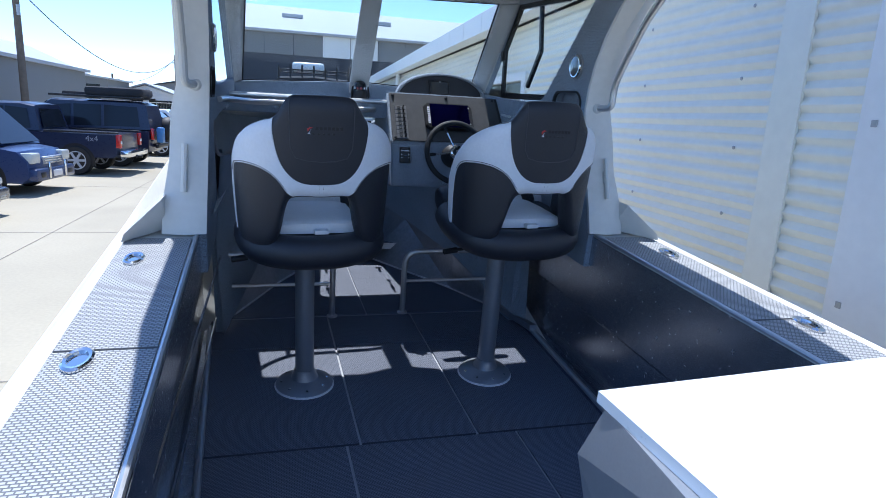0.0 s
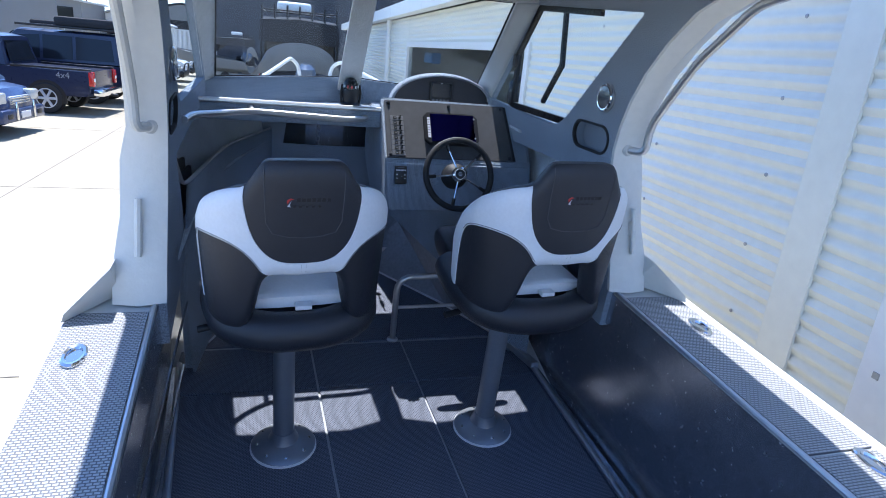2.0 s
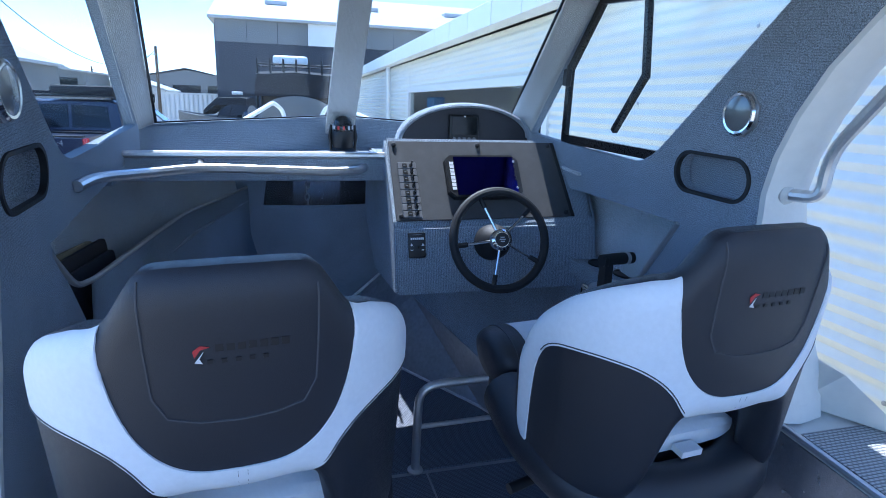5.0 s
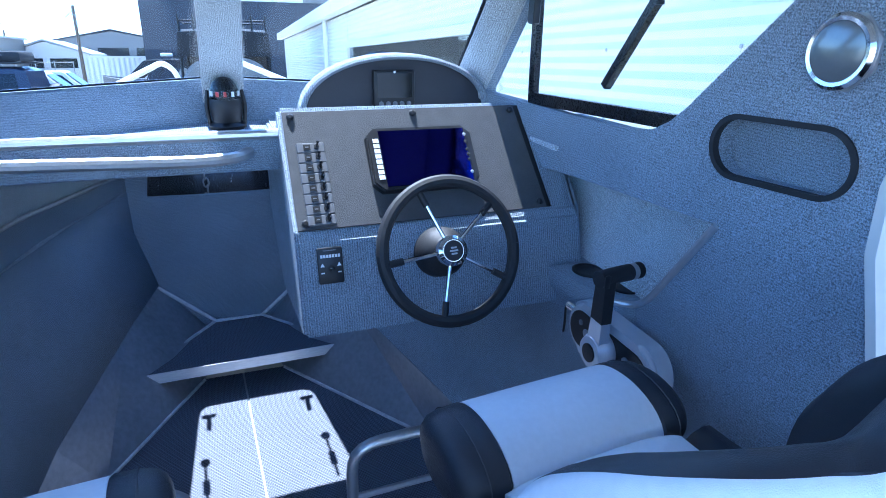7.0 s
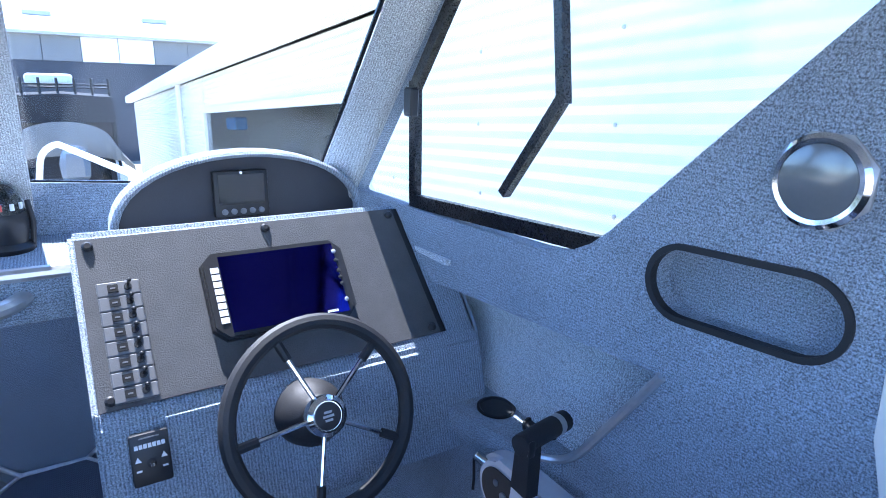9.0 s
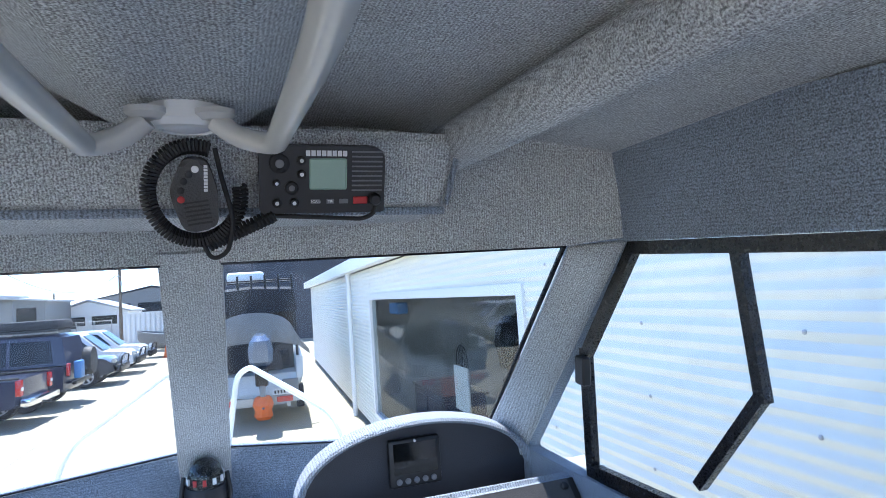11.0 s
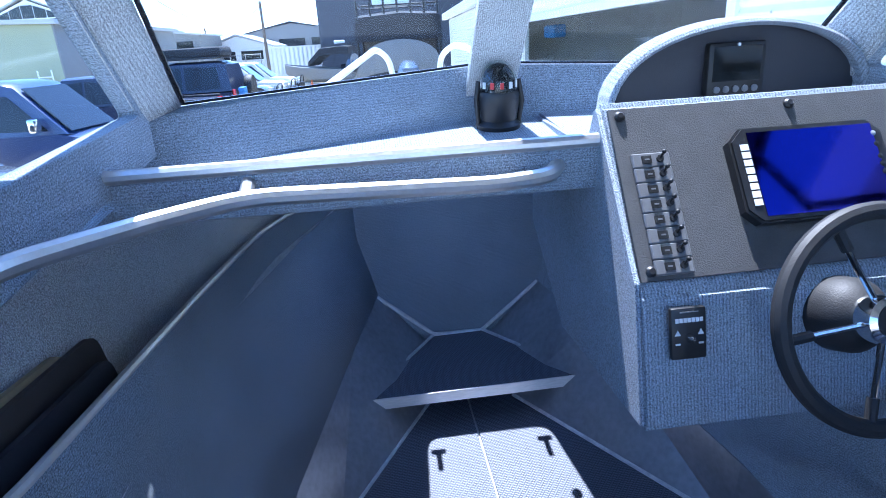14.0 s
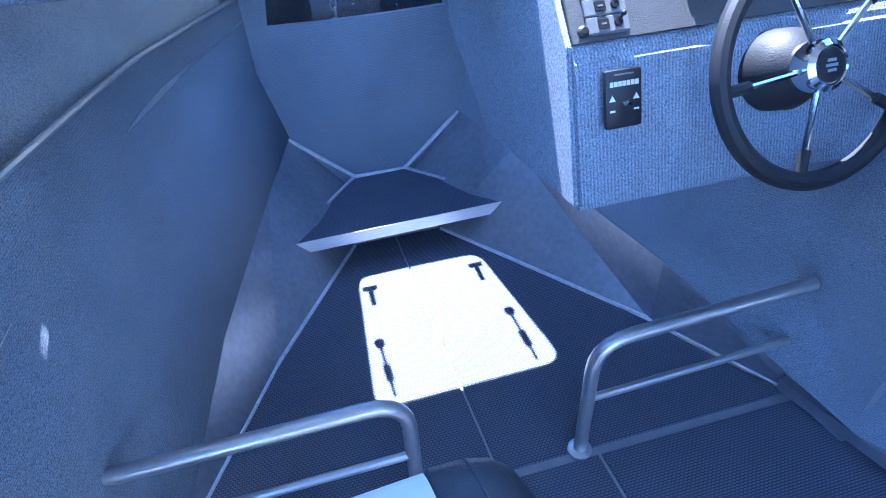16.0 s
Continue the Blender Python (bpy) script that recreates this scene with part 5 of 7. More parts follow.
# ---- pedestal seats ----
def seat(m, label, slide_x, slide_y, lift):
    """Pedestal seat; slide_x, slide_y: how far the bucket sits off its post; lift: how much taller its post is."""
    up = Matrix.Translation((slide_x, slide_y * 0.1, 0.042 + lift))
    bk = Matrix.Translation((slide_x, slide_y, lift))
    th = thing("pedestal_chair", label, "seat", m, "pedestal helm seats")
    bm = B()
    lathe(bm, [(0.125, 0.0), (0.127, 0.012), (0.115, 0.022), (0.06, 0.042), (0.046, 0.075), (0.045, 0.085)], 32)
    base = part("base", bm, POST, th, "grey cast pedestal base")
    # white ring: sun on the base's edge is put into its colour
    bm = B()
    lathe(bm, [(0.124, 0.0), (0.132, 0.0015), (0.131, 0.005), (0.126, 0.009)], 32)
    part("foot_ring_lit", bm, WHITE_INK, base, "white ring for the sunlit edge of the base")
    for k in range(8):
        a = 2 * math.pi * k / 8
        bm = B()
        lathe(bm, [(0.008, 0.020), (0.008, 0.026), (0.004, 0.029)], 8, Matrix.Translation((0.10 * math.cos(a), 0.10 * math.sin(a), 0)))
        part("bolt", bm, CHROME, base)
    bm = B()
    lathe(bm, [(0.041, 0.07), (0.041, 0.67), (0.03, 0.68)], 24)
    part("post", bm, POST, th, "grey anodised pedestal post")
    bm = B()
    lathe(bm, [(0.0405, 0.64), (0.052, 0.645), (0.052, 0.71), (0.04, 0.715)], 24)
    part("swivel", bm, BLACK, th)
    bm = B()
    box(bm, (0, 0.0, 0.645), (0.26, 0.26, 0.02), None, 0.004)
    tube(bm, [(-0.10, -0.02, 0.635), (-0.24, -0.04, 0.632)], 0.007, 8)
    cyl(bm, (-0.24, -0.04, 0.632), (-0.30, -0.05, 0.628), 0.012)
    part("slide", bm, BLACK, th, m=Matrix.Translation((slide_x * 0.6, slide_y * 0.6, 0.026 + lift)))
    # seat shell: wrap-round bucket, open at the foot of the back
    def along(table, x):
        """Smooth curve through (x, z) pairs."""
        x = min(max(x, table[0][0]), table[-1][0])
        for k in range(len(table) - 1):
            (a, p), (b, q) = table[k], table[k + 1]
            if x <= b:
                pm = (q - table[max(k - 1, 0)][1]) / max(1e-6, b - table[max(k - 1, 0)][0]) * (b - a)
                qm = (table[min(k + 2, len(table) - 1)][1] - p) / max(1e-6, table[min(k + 2, len(table) - 1)][0] - a) * (b - a)
                f = (x - a) / (b - a)
                return (2 * f ** 3 - 3 * f * f + 1) * p + (f ** 3 - 2 * f * f + f) * pm + (3 * f * f - 2 * f ** 3) * q + (f ** 3 - f * f) * qm

    TOP = [(0.0, 1.306), (0.20, 1.302), (0.245, 1.292), (0.275, 1.272), (0.345, 1.228), (0.45, 1.212), (0.58, 1.186), (0.70, 1.150), (0.82, 1.105), (0.92, 1.055), (1.0, 0.98)]
    LOW = [(0.0, 0.955), (0.215, 0.952), (0.27, 0.915), (0.34, 0.81), (0.43, 0.755), (0.70, 0.735), (0.92, 0.745), (1.0, 0.79)]
    SHIELD = [(0.0, 1.004), (0.12, 1.008), (0.20, 1.026), (0.265, 1.062), (0.305, 1.105), (0.328, 1.150), (0.342, 1.205), (0.352, 1.30)]
    FLANK = [(0.0, 0.957), (0.20, 0.957), (0.245, 0.975), (0.30, 1.012), (0.37, 1.040), (0.47, 1.058), (0.62, 1.060), (0.76, 1.040), (0.83, 1.00), (0.87, 0.92), (0.885, 0.83), (0.895, 0.755)]

    def top_z(u):
        return along(TOP, abs(u))

    def low_z(u):
        return along(LOW, abs(u))

    def shell(u, z, out):
        """u: -1..1 round the back from wing to wing."""
        f = min(1.0, abs(u) / 0.7)
        w = max(0.0, (abs(u) - 0.7) / 0.3)
        sg = 1 if u > 0 else -1
        q = (z - 0.74) / 0.5
        x = sg * (0.250 * math.sin(f * 1.25) / math.sin(1.25) + 0.012 * w) * (0.93 + 0.07 * min(1, q * 1.5))
        y = -0.215 - 0.02 * q * (1 - f * f) + 0.125 * f ** 2.6 + 0.125 * w
        a = sg * (f ** 1.5 * 1.1 + 0.4 * min(1, w * 2))
        return Vector((x, y, z)) + Vector((math.sin(a), -math.cos(a), 0)) * out

    NU, NV = 120, 18

    def puff(u, z):
        """How full the padding is: it rounds off towards the upper and lower edges."""
        e = min(z - low_z(u), top_z(u) - z) / 0.055
        return math.sqrt(max(0.0, 1 - (1 - min(1.0, 0.06 + max(0.0, e))) ** 2))

    bm = B()
    rows = []
    for i in range(NU + 1):
        u = -1 + 2 * i / NU
        zs = [low_z(u) + (top_z(u) - low_z(u)) * (0.5 - 0.5 * math.cos(math.pi * j / NV)) for j in range(NV + 1)]
        rows.append([shell(u, z, 0.034 * puff(u, z)) for z in zs] + [shell(u, z, -0.042 * puff(u, z)) for z in zs[::-1]])
    loft(bm, rows, closed=True, caps=True)
    part("backrest", bm, VINYL_DARK, th, "charcoal vinyl wrap-round backrest", m=bk)

    def band_lo(u):
        return max(along(FLANK, abs(u)), low_z(u) + 0.004)

    def band_hi(u):
        return min(top_z(u) - 0.001, along(SHIELD, abs(u)))

    rows = []
    for i in range(161):
        u = -0.985 + 1.97 * i / 160
        lo, hi = band_lo(u), band_hi(u)
        row = []
        for j in range(15):
            z = lo + (hi - lo) * (0.5 - 0.5 * math.cos(math.pi * j / 14))
            row.append(shell(u, z, 0.034 * puff(u, z) + (0.0005 if j in (0, 14) or i in (0, 160) else 0.0032)))
        rows.append(row)
    part("pale_band", loft(B(), rows), VINYL_LIGHT, th, "pale grey vinyl band", m=bk)

    def seam(pts, r=0.0013):
        bm = B()
        tube(bm, pts, r, 5)
        part("stitching", bm, STITCH, th, m=bk)

    for sg in (-1, 1):
        seam([shell(sg * u, band_lo(u) + 0.006, 0.034 * puff(u, band_lo(u)) + 0.0034) for u in [0.04 + 0.0205 * k for k in range(39)]])
        seam([shell(sg * u, band_hi(u) - 0.008, 0.034 * puff(u, band_hi(u) - 0.008) + 0.0008) for u in [0.345 * k / 24 for k in range(25)]])
    for du in (-0.014, 0.014):
        seam([shell(du, z, 0.0345 * puff(du, z) + 0.002) for z in (0.962, 0.975, 0.99, 1.0)], 0.001)
    pts = [(-0.225, 1.29), (-0.222, 1.20), (-0.215, 1.13), (-0.18, 1.098), (-0.10, 1.088), (0.0, 1.085), (0.10, 1.088), (0.18, 1.098), (0.215, 1.13), (0.222, 1.20), (0.225, 1.29)]
    rim = []
    for (u0, z0), (u1, z1) in zip(pts, pts[1:]):
        for k in range(6):
            u, z = u0 + (u1 - u0) * k / 6, z0 + (z1 - z0) * k / 6
            rim.append(shell(u, z, 0.0346 * puff(u, z)))
    seam(rim, 0.0016)
    lm = bk @ Matrix.Translation(shell(0.0, 1.190, 0.0346)) @ Matrix.Rotation(radians(90), 4, "X") @ Matrix.Rotation(radians(-3), 4, "X") @ Matrix.Scale(0.95, 4)
    for y, h, n, w in ((0.010, 0.011, 7, 0.0105), (-0.010, 0.006, 5, 0.0075)):
        bm = B()
        for k in range(n):
            box(bm, (0.025 + 0.0145 * (k - 3.5) * (1 if n == 7 else 1.25) + 0.006, y, 0), (w, h, 0.0014))
        part("emblem_bar", bm, EMBOSS, th, "dark embossed emblem blocks", m=lm)
    bm = B()
    prism(bm, [(-0.052, -0.002, 0), (-0.044, 0.009, 0), (-0.032, 0.012, 0), (-0.044, 0.015, 0), (-0.054, 0.008, 0)], (0, 0, 0.0015))
    part("emblem_mark", bm, RED_INK, th, "small red and white emblem", m=lm)
    bm = B()
    prism(bm, [(-0.052, -0.009, 0), (-0.042, -0.011, 0), (-0.046, -0.004, 0), (-0.040, 0.006, 0)], (0, 0, 0.0017))
    part("emblem_mark", bm, WHITE_INK, th, m=lm)
    # pan: padded ring open at the back, cushion in it
    bm = B()
    box(bm, (0, 0.0, 0.69), (0.44, 0.42, 0.08), None, 0.035, 4)
    part("seat_pan", bm, VINYL_DARK, th, "charcoal vinyl seat pan", m=up)
    bm = B()
    tube(bm, [(-0.215, 0.14, 0.735), (-0.235, -0.02, 0.725), (-0.20, -0.18, 0.715), (-0.09, -0.235, 0.708), (0.09, -0.235, 0.708), (0.20, -0.18, 0.715), (0.235, -0.02, 0.725), (0.215, 0.14, 0.735)], 0.064, 16, 0.13)
    part("rear_roll", bm, VINYL_DARK, th, "charcoal vinyl bolster", m=Matrix.Translation((slide_x, slide_y * 0.62, 0.026 + lift)))

    rows = []
    for k in range(9):
        q = abs(k - 4) / 4
        e = 0.014 * q ** 4
        rows.append([(-0.165 + 0.33 * k / 8, y, z) for y, z in ((-0.240 + e, 0.75), (-0.242 + e, 0.788 - e), (-0.225, 0.799 - e), (-0.05, 0.803 - e), (0.07, 0.800 - e), (0.088, 0.788 - e), (0.09, 0.75))])
    bm = B()
    loft(bm, rows, closed=True, caps=True)
    part("cushion", bm, VINYL_LIGHT, th, "pale grey seat cushion", m=up)

    def roll(stations):
        """Front bolster: egg-shaped sections, (x, size) from end to end."""
        rows = []
        for x, g in stations:
            rows.append([(x, 0.190 + 0.103 * g * math.cos(a), 0.768 + (0.060 if math.sin(a) > 0 else 0.075) * g * math.sin(a)) for a in (2 * math.pi * k / 28 for k in range(28))])
        return loft(B(), rows, closed=True, caps=True)

    part("front_roll", roll([(-0.148, 1.0), (-0.05, 1.01), (0.05, 1.01), (0.148, 1.0)]), VINYL_LIGHT, th, "pale grey front bolster", m=up)
    for sx in (-1, 1):
        part("roll_end", roll([(sx * 0.1485, 0.985), (sx * 0.153, 1.02), (sx * 0.185, 1.0), (sx * 0.208, 0.93), (sx * 0.222, 0.80), (sx * 0.229, 0.6), (sx * 0.231, 0.3)]), VINYL_DARK, th, "rounded charcoal bolster end", m=up)
        part("roll_seam", tube(B(), [(sx * 0.186, 0.190 + 0.1035 * math.cos(a), 0.768 + (0.0605 if math.sin(a) > 0 else 0.0755) * math.sin(a)) for a in (2 * math.pi * k / 28 for k in range(29))], 0.0012, 5, caps=False), STITCH, th, m=up)
    bm = B()
    box(bm, (0.015, -0.262, 0.764), (0.05, 0.03, 0.014))
    part("tag", bm, WHITE_INK, th, "small white fabric tag", m=up)
    return th


seat(Matrix.Translation((-0.425, 3.185, 0.0)) @ Matrix.Rotation(radians(5), 4, "Z"), "charcoal and pale grey vinyl pedestal seat facing the bow", 0.012, -0.112, 0.0)
seat(Matrix.Translation((0.435, 3.185, 0.0)) @ Matrix.Rotation(radians(5), 4, "Z"), "charcoal and pale grey vinyl pedestal seat swivelled a little to port", -0.010, -0.118, 0.026)


# ---- bow rails seen through the windscreen ----
for s in (-1, 1):
    th = thing("bow_rail", "white powder-coated bow rail on the foredeck", "bow rail", group="bow rails")
    bm = B()
    tube(bm, [S(s * 0.51, 5.22, 0.90), S(s * 0.455, 5.37, 1.09), S(s * 0.19, 6.15, 1.15), S(s * 0.13, 6.20, 1.10), S(s * 0.06, 6.12, 0.68)], 0.014, 10, 0.08)
    part("bar", bm, PAINT_WHITE, th)

bo = thing("bollard", "polished stainless cross bollard on the foredeck", "bollard", Matrix.Translation((cx(5.72), 5.72, deck_z(5.72))))
bm = B()
lathe(bm, [(0.045, 0.0), (0.045, 0.006), (0.024, 0.012), (0.022, 0.10), (0.026, 0.104), (0.026, 0.112), (0.018, 0.115)], 20)
part("post", bm, CHROME, bo)
bm = B()
tube(bm, [(-0.075, 0, 0.055), (0.075, 0, 0.055)], 0.014, 12)
for x in (-0.075, 0.075):
    lathe(bm, [(0.018, -0.006), (0.018, 0.006), (0.012, 0.008)], 14, Matrix.Translation((x, 0, 0.055)) @ Matrix.Rotation(radians(90), 4, "Y"))
part("cross_bar", bm, CHROME, bo)

# ---- yard ----
bm = B()
box(bm, (0, 0, -0.05), (3000, 3000, 0.1))
ground = solid("ground", bm, CONCRETE, "sunlit pale concrete yard", "ground", "structure", True)
for k, (x0, y0, x1, y1) in enumerate(((-30, 5.5, 1.9, 5.5), (-30, 11.4, 1.9, 11.4), (-30, 17.5, 1.9, 17.5), (-4.2, -8, -4.2, 46), (-30, 24, 1.9, 24), (-30, 31, 1.9, 31))):
    bm = B()
    d = Vector((x1 - x0, y1 - y0, 0))
    nrm = Vector((-d.y, d.x, 0)).normalized() * 0.006
    a, b = Vector((x0, y0, 0.003)), Vector((x1, y1, 0.003))
    prism(bm, [a - nrm, b - nrm, b + nrm, a + nrm], (0, 0, 0.001))
    solid("concrete_joint", bm, JOINT, "dark joint in the concrete yard", "joint", "structure", True)

# trailer under the boat
tr = thing("boat_trailer", "galvanised steel boat trailer with rubber tyres", "trailer", yard=True)
bm = B()
for x in (-0.75, 0.75):
    box(bm, (x, 2.5, 0.32), (0.08, 6.5, 0.12))
for y in (0.3, 2.0, 3.8, 5.4):
    box(bm, (0, y, 0.32), (1.5, 0.08, 0.1))
box(bm, (0, 7.0, 0.34), (0.08, 3.2, 0.1))
part("chassis", bm, GALV, tr)
for x in (-0.95, 0.95):
    for y in (1.6, 2.35):
        bm = B()
        lathe(bm, [(0.20, -0.09), (0.31, -0.09), (0.325, -0.06), (0.325, 0.06), (0.31, 0.09), (0.20, 0.09)], 24, Matrix.Translation((x, y, 0.325)) @ Matrix.Rotation(radians(90), 4, "Y"))
        part("tyre", bm, RUBBER, tr)
bm = B()
cyl(bm, (0, 8.3, 0.0), (0, 8.3, 0.5), 0.035)
part("jockey_stand", bm, GALV, tr)

# ---- cream shed alongside ----
SH = pose(1.85, 0, 0, 0, 0, -2.06)
PITCH = 0.076


def corrugated(bm, y0, y1, z0, z1, x=0.0, steps=6):
    n = int((z1 - z0) / PITCH * steps)
    rows = []
    for y in (y0, y1):
        rows.append([(x - 0.009 * math.cos(2 * math.pi * (z0 + (z1 - z0) * k / n) / PITCH), y, z0 + (z1 - z0) * k / n) for k in range(n + 1)])
    loft(bm, rows)


shed = thing("shed", "long cream corrugated steel shed beside the boat", "shed", SH, yard=True)
tagged(shed, kind="structure")
for y0, y1, z0, z1 in ((-9, 3.08, 0.1, 3.2), (3.08, 7.1, 0.1, 3.2), (7.1, 14.15, 2.62, 3.2), (7.1, 14.15, 0.1, 0.45), (14.15, 30, 0.1, 3.2)):
    # sheets lap one over the next
    zs = [z0] + [z for z in (1.40, 2.16) if z0 < z < z1] + [z1]
    for i, (a, b) in enumerate(zip(zs, zs[1:])):
        bm = B()
        corrugated(bm, y0, y1, a - (0.03 if i else 0), b, -0.002 * i)
        part("cladding_sheet", bm, CORRUGATED, shed)
bm = B()
box(bm, (-0.010, 3.17, 1.65), (0.016, 0.20, 3.1))
part("cover_strip", bm, CORRUGATED, shed)
for y in (-7.5, -5.5, -3.5, -1.5, 0.5, 2.5, 3.5, 4.5, 5.5, 6.6, 14.5, 16.5, 18.5):
    for k in range(7):
        z = 0.532 + 0.38 * k
        bm = B()
        lathe(bm, [(0.011, 0), (0.010, 0.005), (0.005, 0.008)], 8, Matrix.Translation((-0.0105, y + 0.02 * (k % 2), z)) @ Matrix.Rotation(radians(-90), 4, "Y"))
        part("screw", bm, GALV, shed)
bm = B()
box(bm, (0.05, 2.0 - 3.5, 0.06), (0.12, 15, 0.12))
part("footing", bm, CONCRETE, shed)
# roller door panel near the stern
bm = B()
box(bm, (-0.03, 0.55, 1.7), (0.03, 4.3, 3.0), None, 0.004)
part("door_panel", bm, STEEL_WHITE, shed, "smooth pale blue-white door panel")
for y in (2.62, 1.2):
    for z in (0.6, 1.4, 2.2):
        bm = B()
        box(bm, (-0.047, y, z), (0.006, 0.03, 0.03), None, 0.002)
        part("bolt_plate", bm, GALV, shed)
# fascia gutter
for k in range(44):
    bm = B()
    box(bm, (-0.16, -8.55 + 0.9 * k, 3.33), (0.20, 0.885, 0.25), None, 0.006)
    part("gutter_length", bm, STEEL_WHITE, shed)
bm = B()
prism(bm, [(-0.1, -9, 3.44), (3.1, -9, 4.0), (6.3, -9, 3.44)], (0, 39.4, 0))
part("roof", bm, ROOF_PALE, shed)
bm = B()
cyl(bm, (-0.10, 16.5, 0.0), (-0.10, 16.5, 3.25), 0.055)
part("downpipe", bm, STEEL_WHITE, shed)
# window bay
bm = B()
ring(bm, [(-0.03, 7.0, 0.38), (-0.03, 14.25, 0.38), (-0.03, 14.25, 2.69), (-0.03, 7.0, 2.69)], [(-0.03, 7.12, 0.46), (-0.03, 14.13, 0.46), (-0.03, 14.13, 2.60), (-0.03, 7.12, 2.60)], (0.12, 0, 0))
part("window_frame", bm, STEEL_WHITE, shed)
bm = B()
box(bm, (0.02, 10.62, 1.53), (0.008, 7.0, 2.13))
g = part("pane", bm, glass_mat("shed glass", (0.80, 0.83, 0.83), 0.0, 0.07), shed)
g.visible_shadow = False
bm = B()
loft(bm, [[(0.12, 6.0, 0.05), (0.12, 15, 0.05), (0.12, 15, 3.2), (0.12, 6.0, 3.2)], [(6.0, 6.0, 0.05), (6.0, 15, 0.05), (6.0, 15, 3.2), (6.0, 6.0, 3.2)]], closed=True)
ring(bm, [(6.0, 6.0, 0.05), (6.0, 15, 0.05), (6.0, 15, 3.2), (6.0, 6.0, 3.2)], [(6.0, 10.6, 0.1), (6.0, 13.6, 0.1), (6.0, 13.6, 2.5), (6.0, 10.6, 2.5)], (0.05, 0, 0))
part("room_lining", bm, mat("dim workshop wall", (0.42, 0.41, 0.38), 0.8, 0, 0.1, 2), shed)
bm = B()
box(bm, (3.1, -9.0, 1.6), (6.1, 0.1, 3.3))
box(bm, (3.1, 30.0, 1.6), (6.1, 0.1, 3.3))
box(bm, (6.1, 0.8, 1.6), (0.1, 19.6, 3.3))
box(bm, (6.1, 21.8, 1.6), (0.1, 16.4, 3.3))
part("far_walls", bm, CORRUGATED, shed)


def outboard(name, m, cowl, label, yard=True):
    th = thing(name, label, "outboard motor", m, yard=yard)
    bm = B()
    rows = []
    for z, w, l0, l1 in ((0.62, 0.14, -0.16, 0.14), (0.72, 0.20, -0.22, 0.24), (0.95, 0.21, -0.22, 0.28), (1.10, 0.17, -0.18, 0.26), (1.18, 0.08, -0.08, 0.18)):
        rows.append([(-w, l0 + 0.05, z), (-w * 0.6, l0, z), (w * 0.6, l0, z), (w, l0 + 0.05, z), (w, l1 - 0.06, z), (w * 0.6, l1, z), (-w * 0.6, l1, z), (-w, l1 - 0.06, z)])
    loft(bm, rows, closed=True, caps=True)
    part("cowl", bm, cowl, th)
    bm = B()
    loft(bm, [[(-w, a, z), (w, a, z), (w, b, z), (-w, b, z)] for z, w, a, b in ((0.62, 0.10, -0.12, 0.12), (0.3, 0.06, -0.10, 0.10), (-0.05, 0.035, -0.10, 0.10), (-0.3, 0.02, -0.06, 0.08))], closed=True, caps=True)
    part("leg", bm, cowl, th)
    bm = B()
    lathe(bm, [(0.01, -0.22), (0.05, -0.12), (0.05, 0.12), (0.03, 0.2)], 14, Matrix.Translation((0, 0, -0.12)) @ Matrix.Rotation(radians(90), 4, "X"))
    part("gearcase", bm, cowl, th)
    bm = B()
    box(bm, (0, 0.18, 0.45), (0.22, 0.10, 0.32), None, 0.02)
    part("bracket", bm, BLACK, th)
    return th


# workshop things behind the glass
def motor_stand(x, y):
    stand = thing("motor_stand", "grey steel motor stand in the workshop", "stand", SH @ pose(x, y, 0.05), yard=True, group="motor stands")
    for dx in (-0.3, 0.3):
        bm = B()
        tube(bm, [(dx, 0.35, 0.02), (dx * 0.5, 0.2, 0.95)], 0.025, 8)
        part("leg", bm, GALV, stand)
        bm = B()
        tube(bm, [(dx, -0.35, 0.02), (dx, 0.35, 0.02)], 0.025, 8)
        part("foot_bar", bm, GALV, stand)


for x, y, c, lb in ((1.0, 9.3, BLACK, "black outboard motor on a stand in the workshop"), (1.5, 10.1, BLACK, "black outboard motor on a stand in the workshop"), (2.4, 8.6, CAR_GREY, "grey outboard motor on a stand in the workshop")):
    o = outboard("outboard_motor", SH @ pose(x, y, 0.85, 0, 0, 60) @ Matrix.Scale(1.25, 4), c, lb)
    for k in range(4):
        bm = B()
        box(bm, (0, -0.225, 0.78 + 0.085 * k), (0.34 - 0.03 * k, 0.02, 0.03), None, 0.006)
        part("cowl_stripe", bm, WHITE_INK, o)
    motor_stand(x, y)
bw = thing("small_boat", "dark green open boat on the workshop floor", "boat", SH @ pose(2.2, 8.0, 0.55, 0, 0, 12), yard=True)
bm = B()
loft(bm, [[(-w, y, zs), (-w * 0.8, y, 0.15), (0, y, zk), (w * 0.8, y, 0.15), (w, y, zs), (w * 0.9, y, zs), (0, y, zk + 0.3), (-w * 0.9, y, zs)] for y, w, zk, zs in ((-1.6, 0.8, 0.0, 0.62), (0.2, 0.85, 0.0, 0.65), (1.4, 0.5, 0.1, 0.75), (2.0, 0.04, 0.4, 0.85))], closed=True, caps=True)
part("hull", bm, mat("dark green gelcoat", (0.03, 0.05, 0.045), 0.25, 0, 0.05, 3, coat=0.5), bw)
bm = B()
box(bm, (0, 0.0, 0.5), (1.2, 0.28, 0.05), None, 0.01)
part("thwart", bm, WOOD, bw)
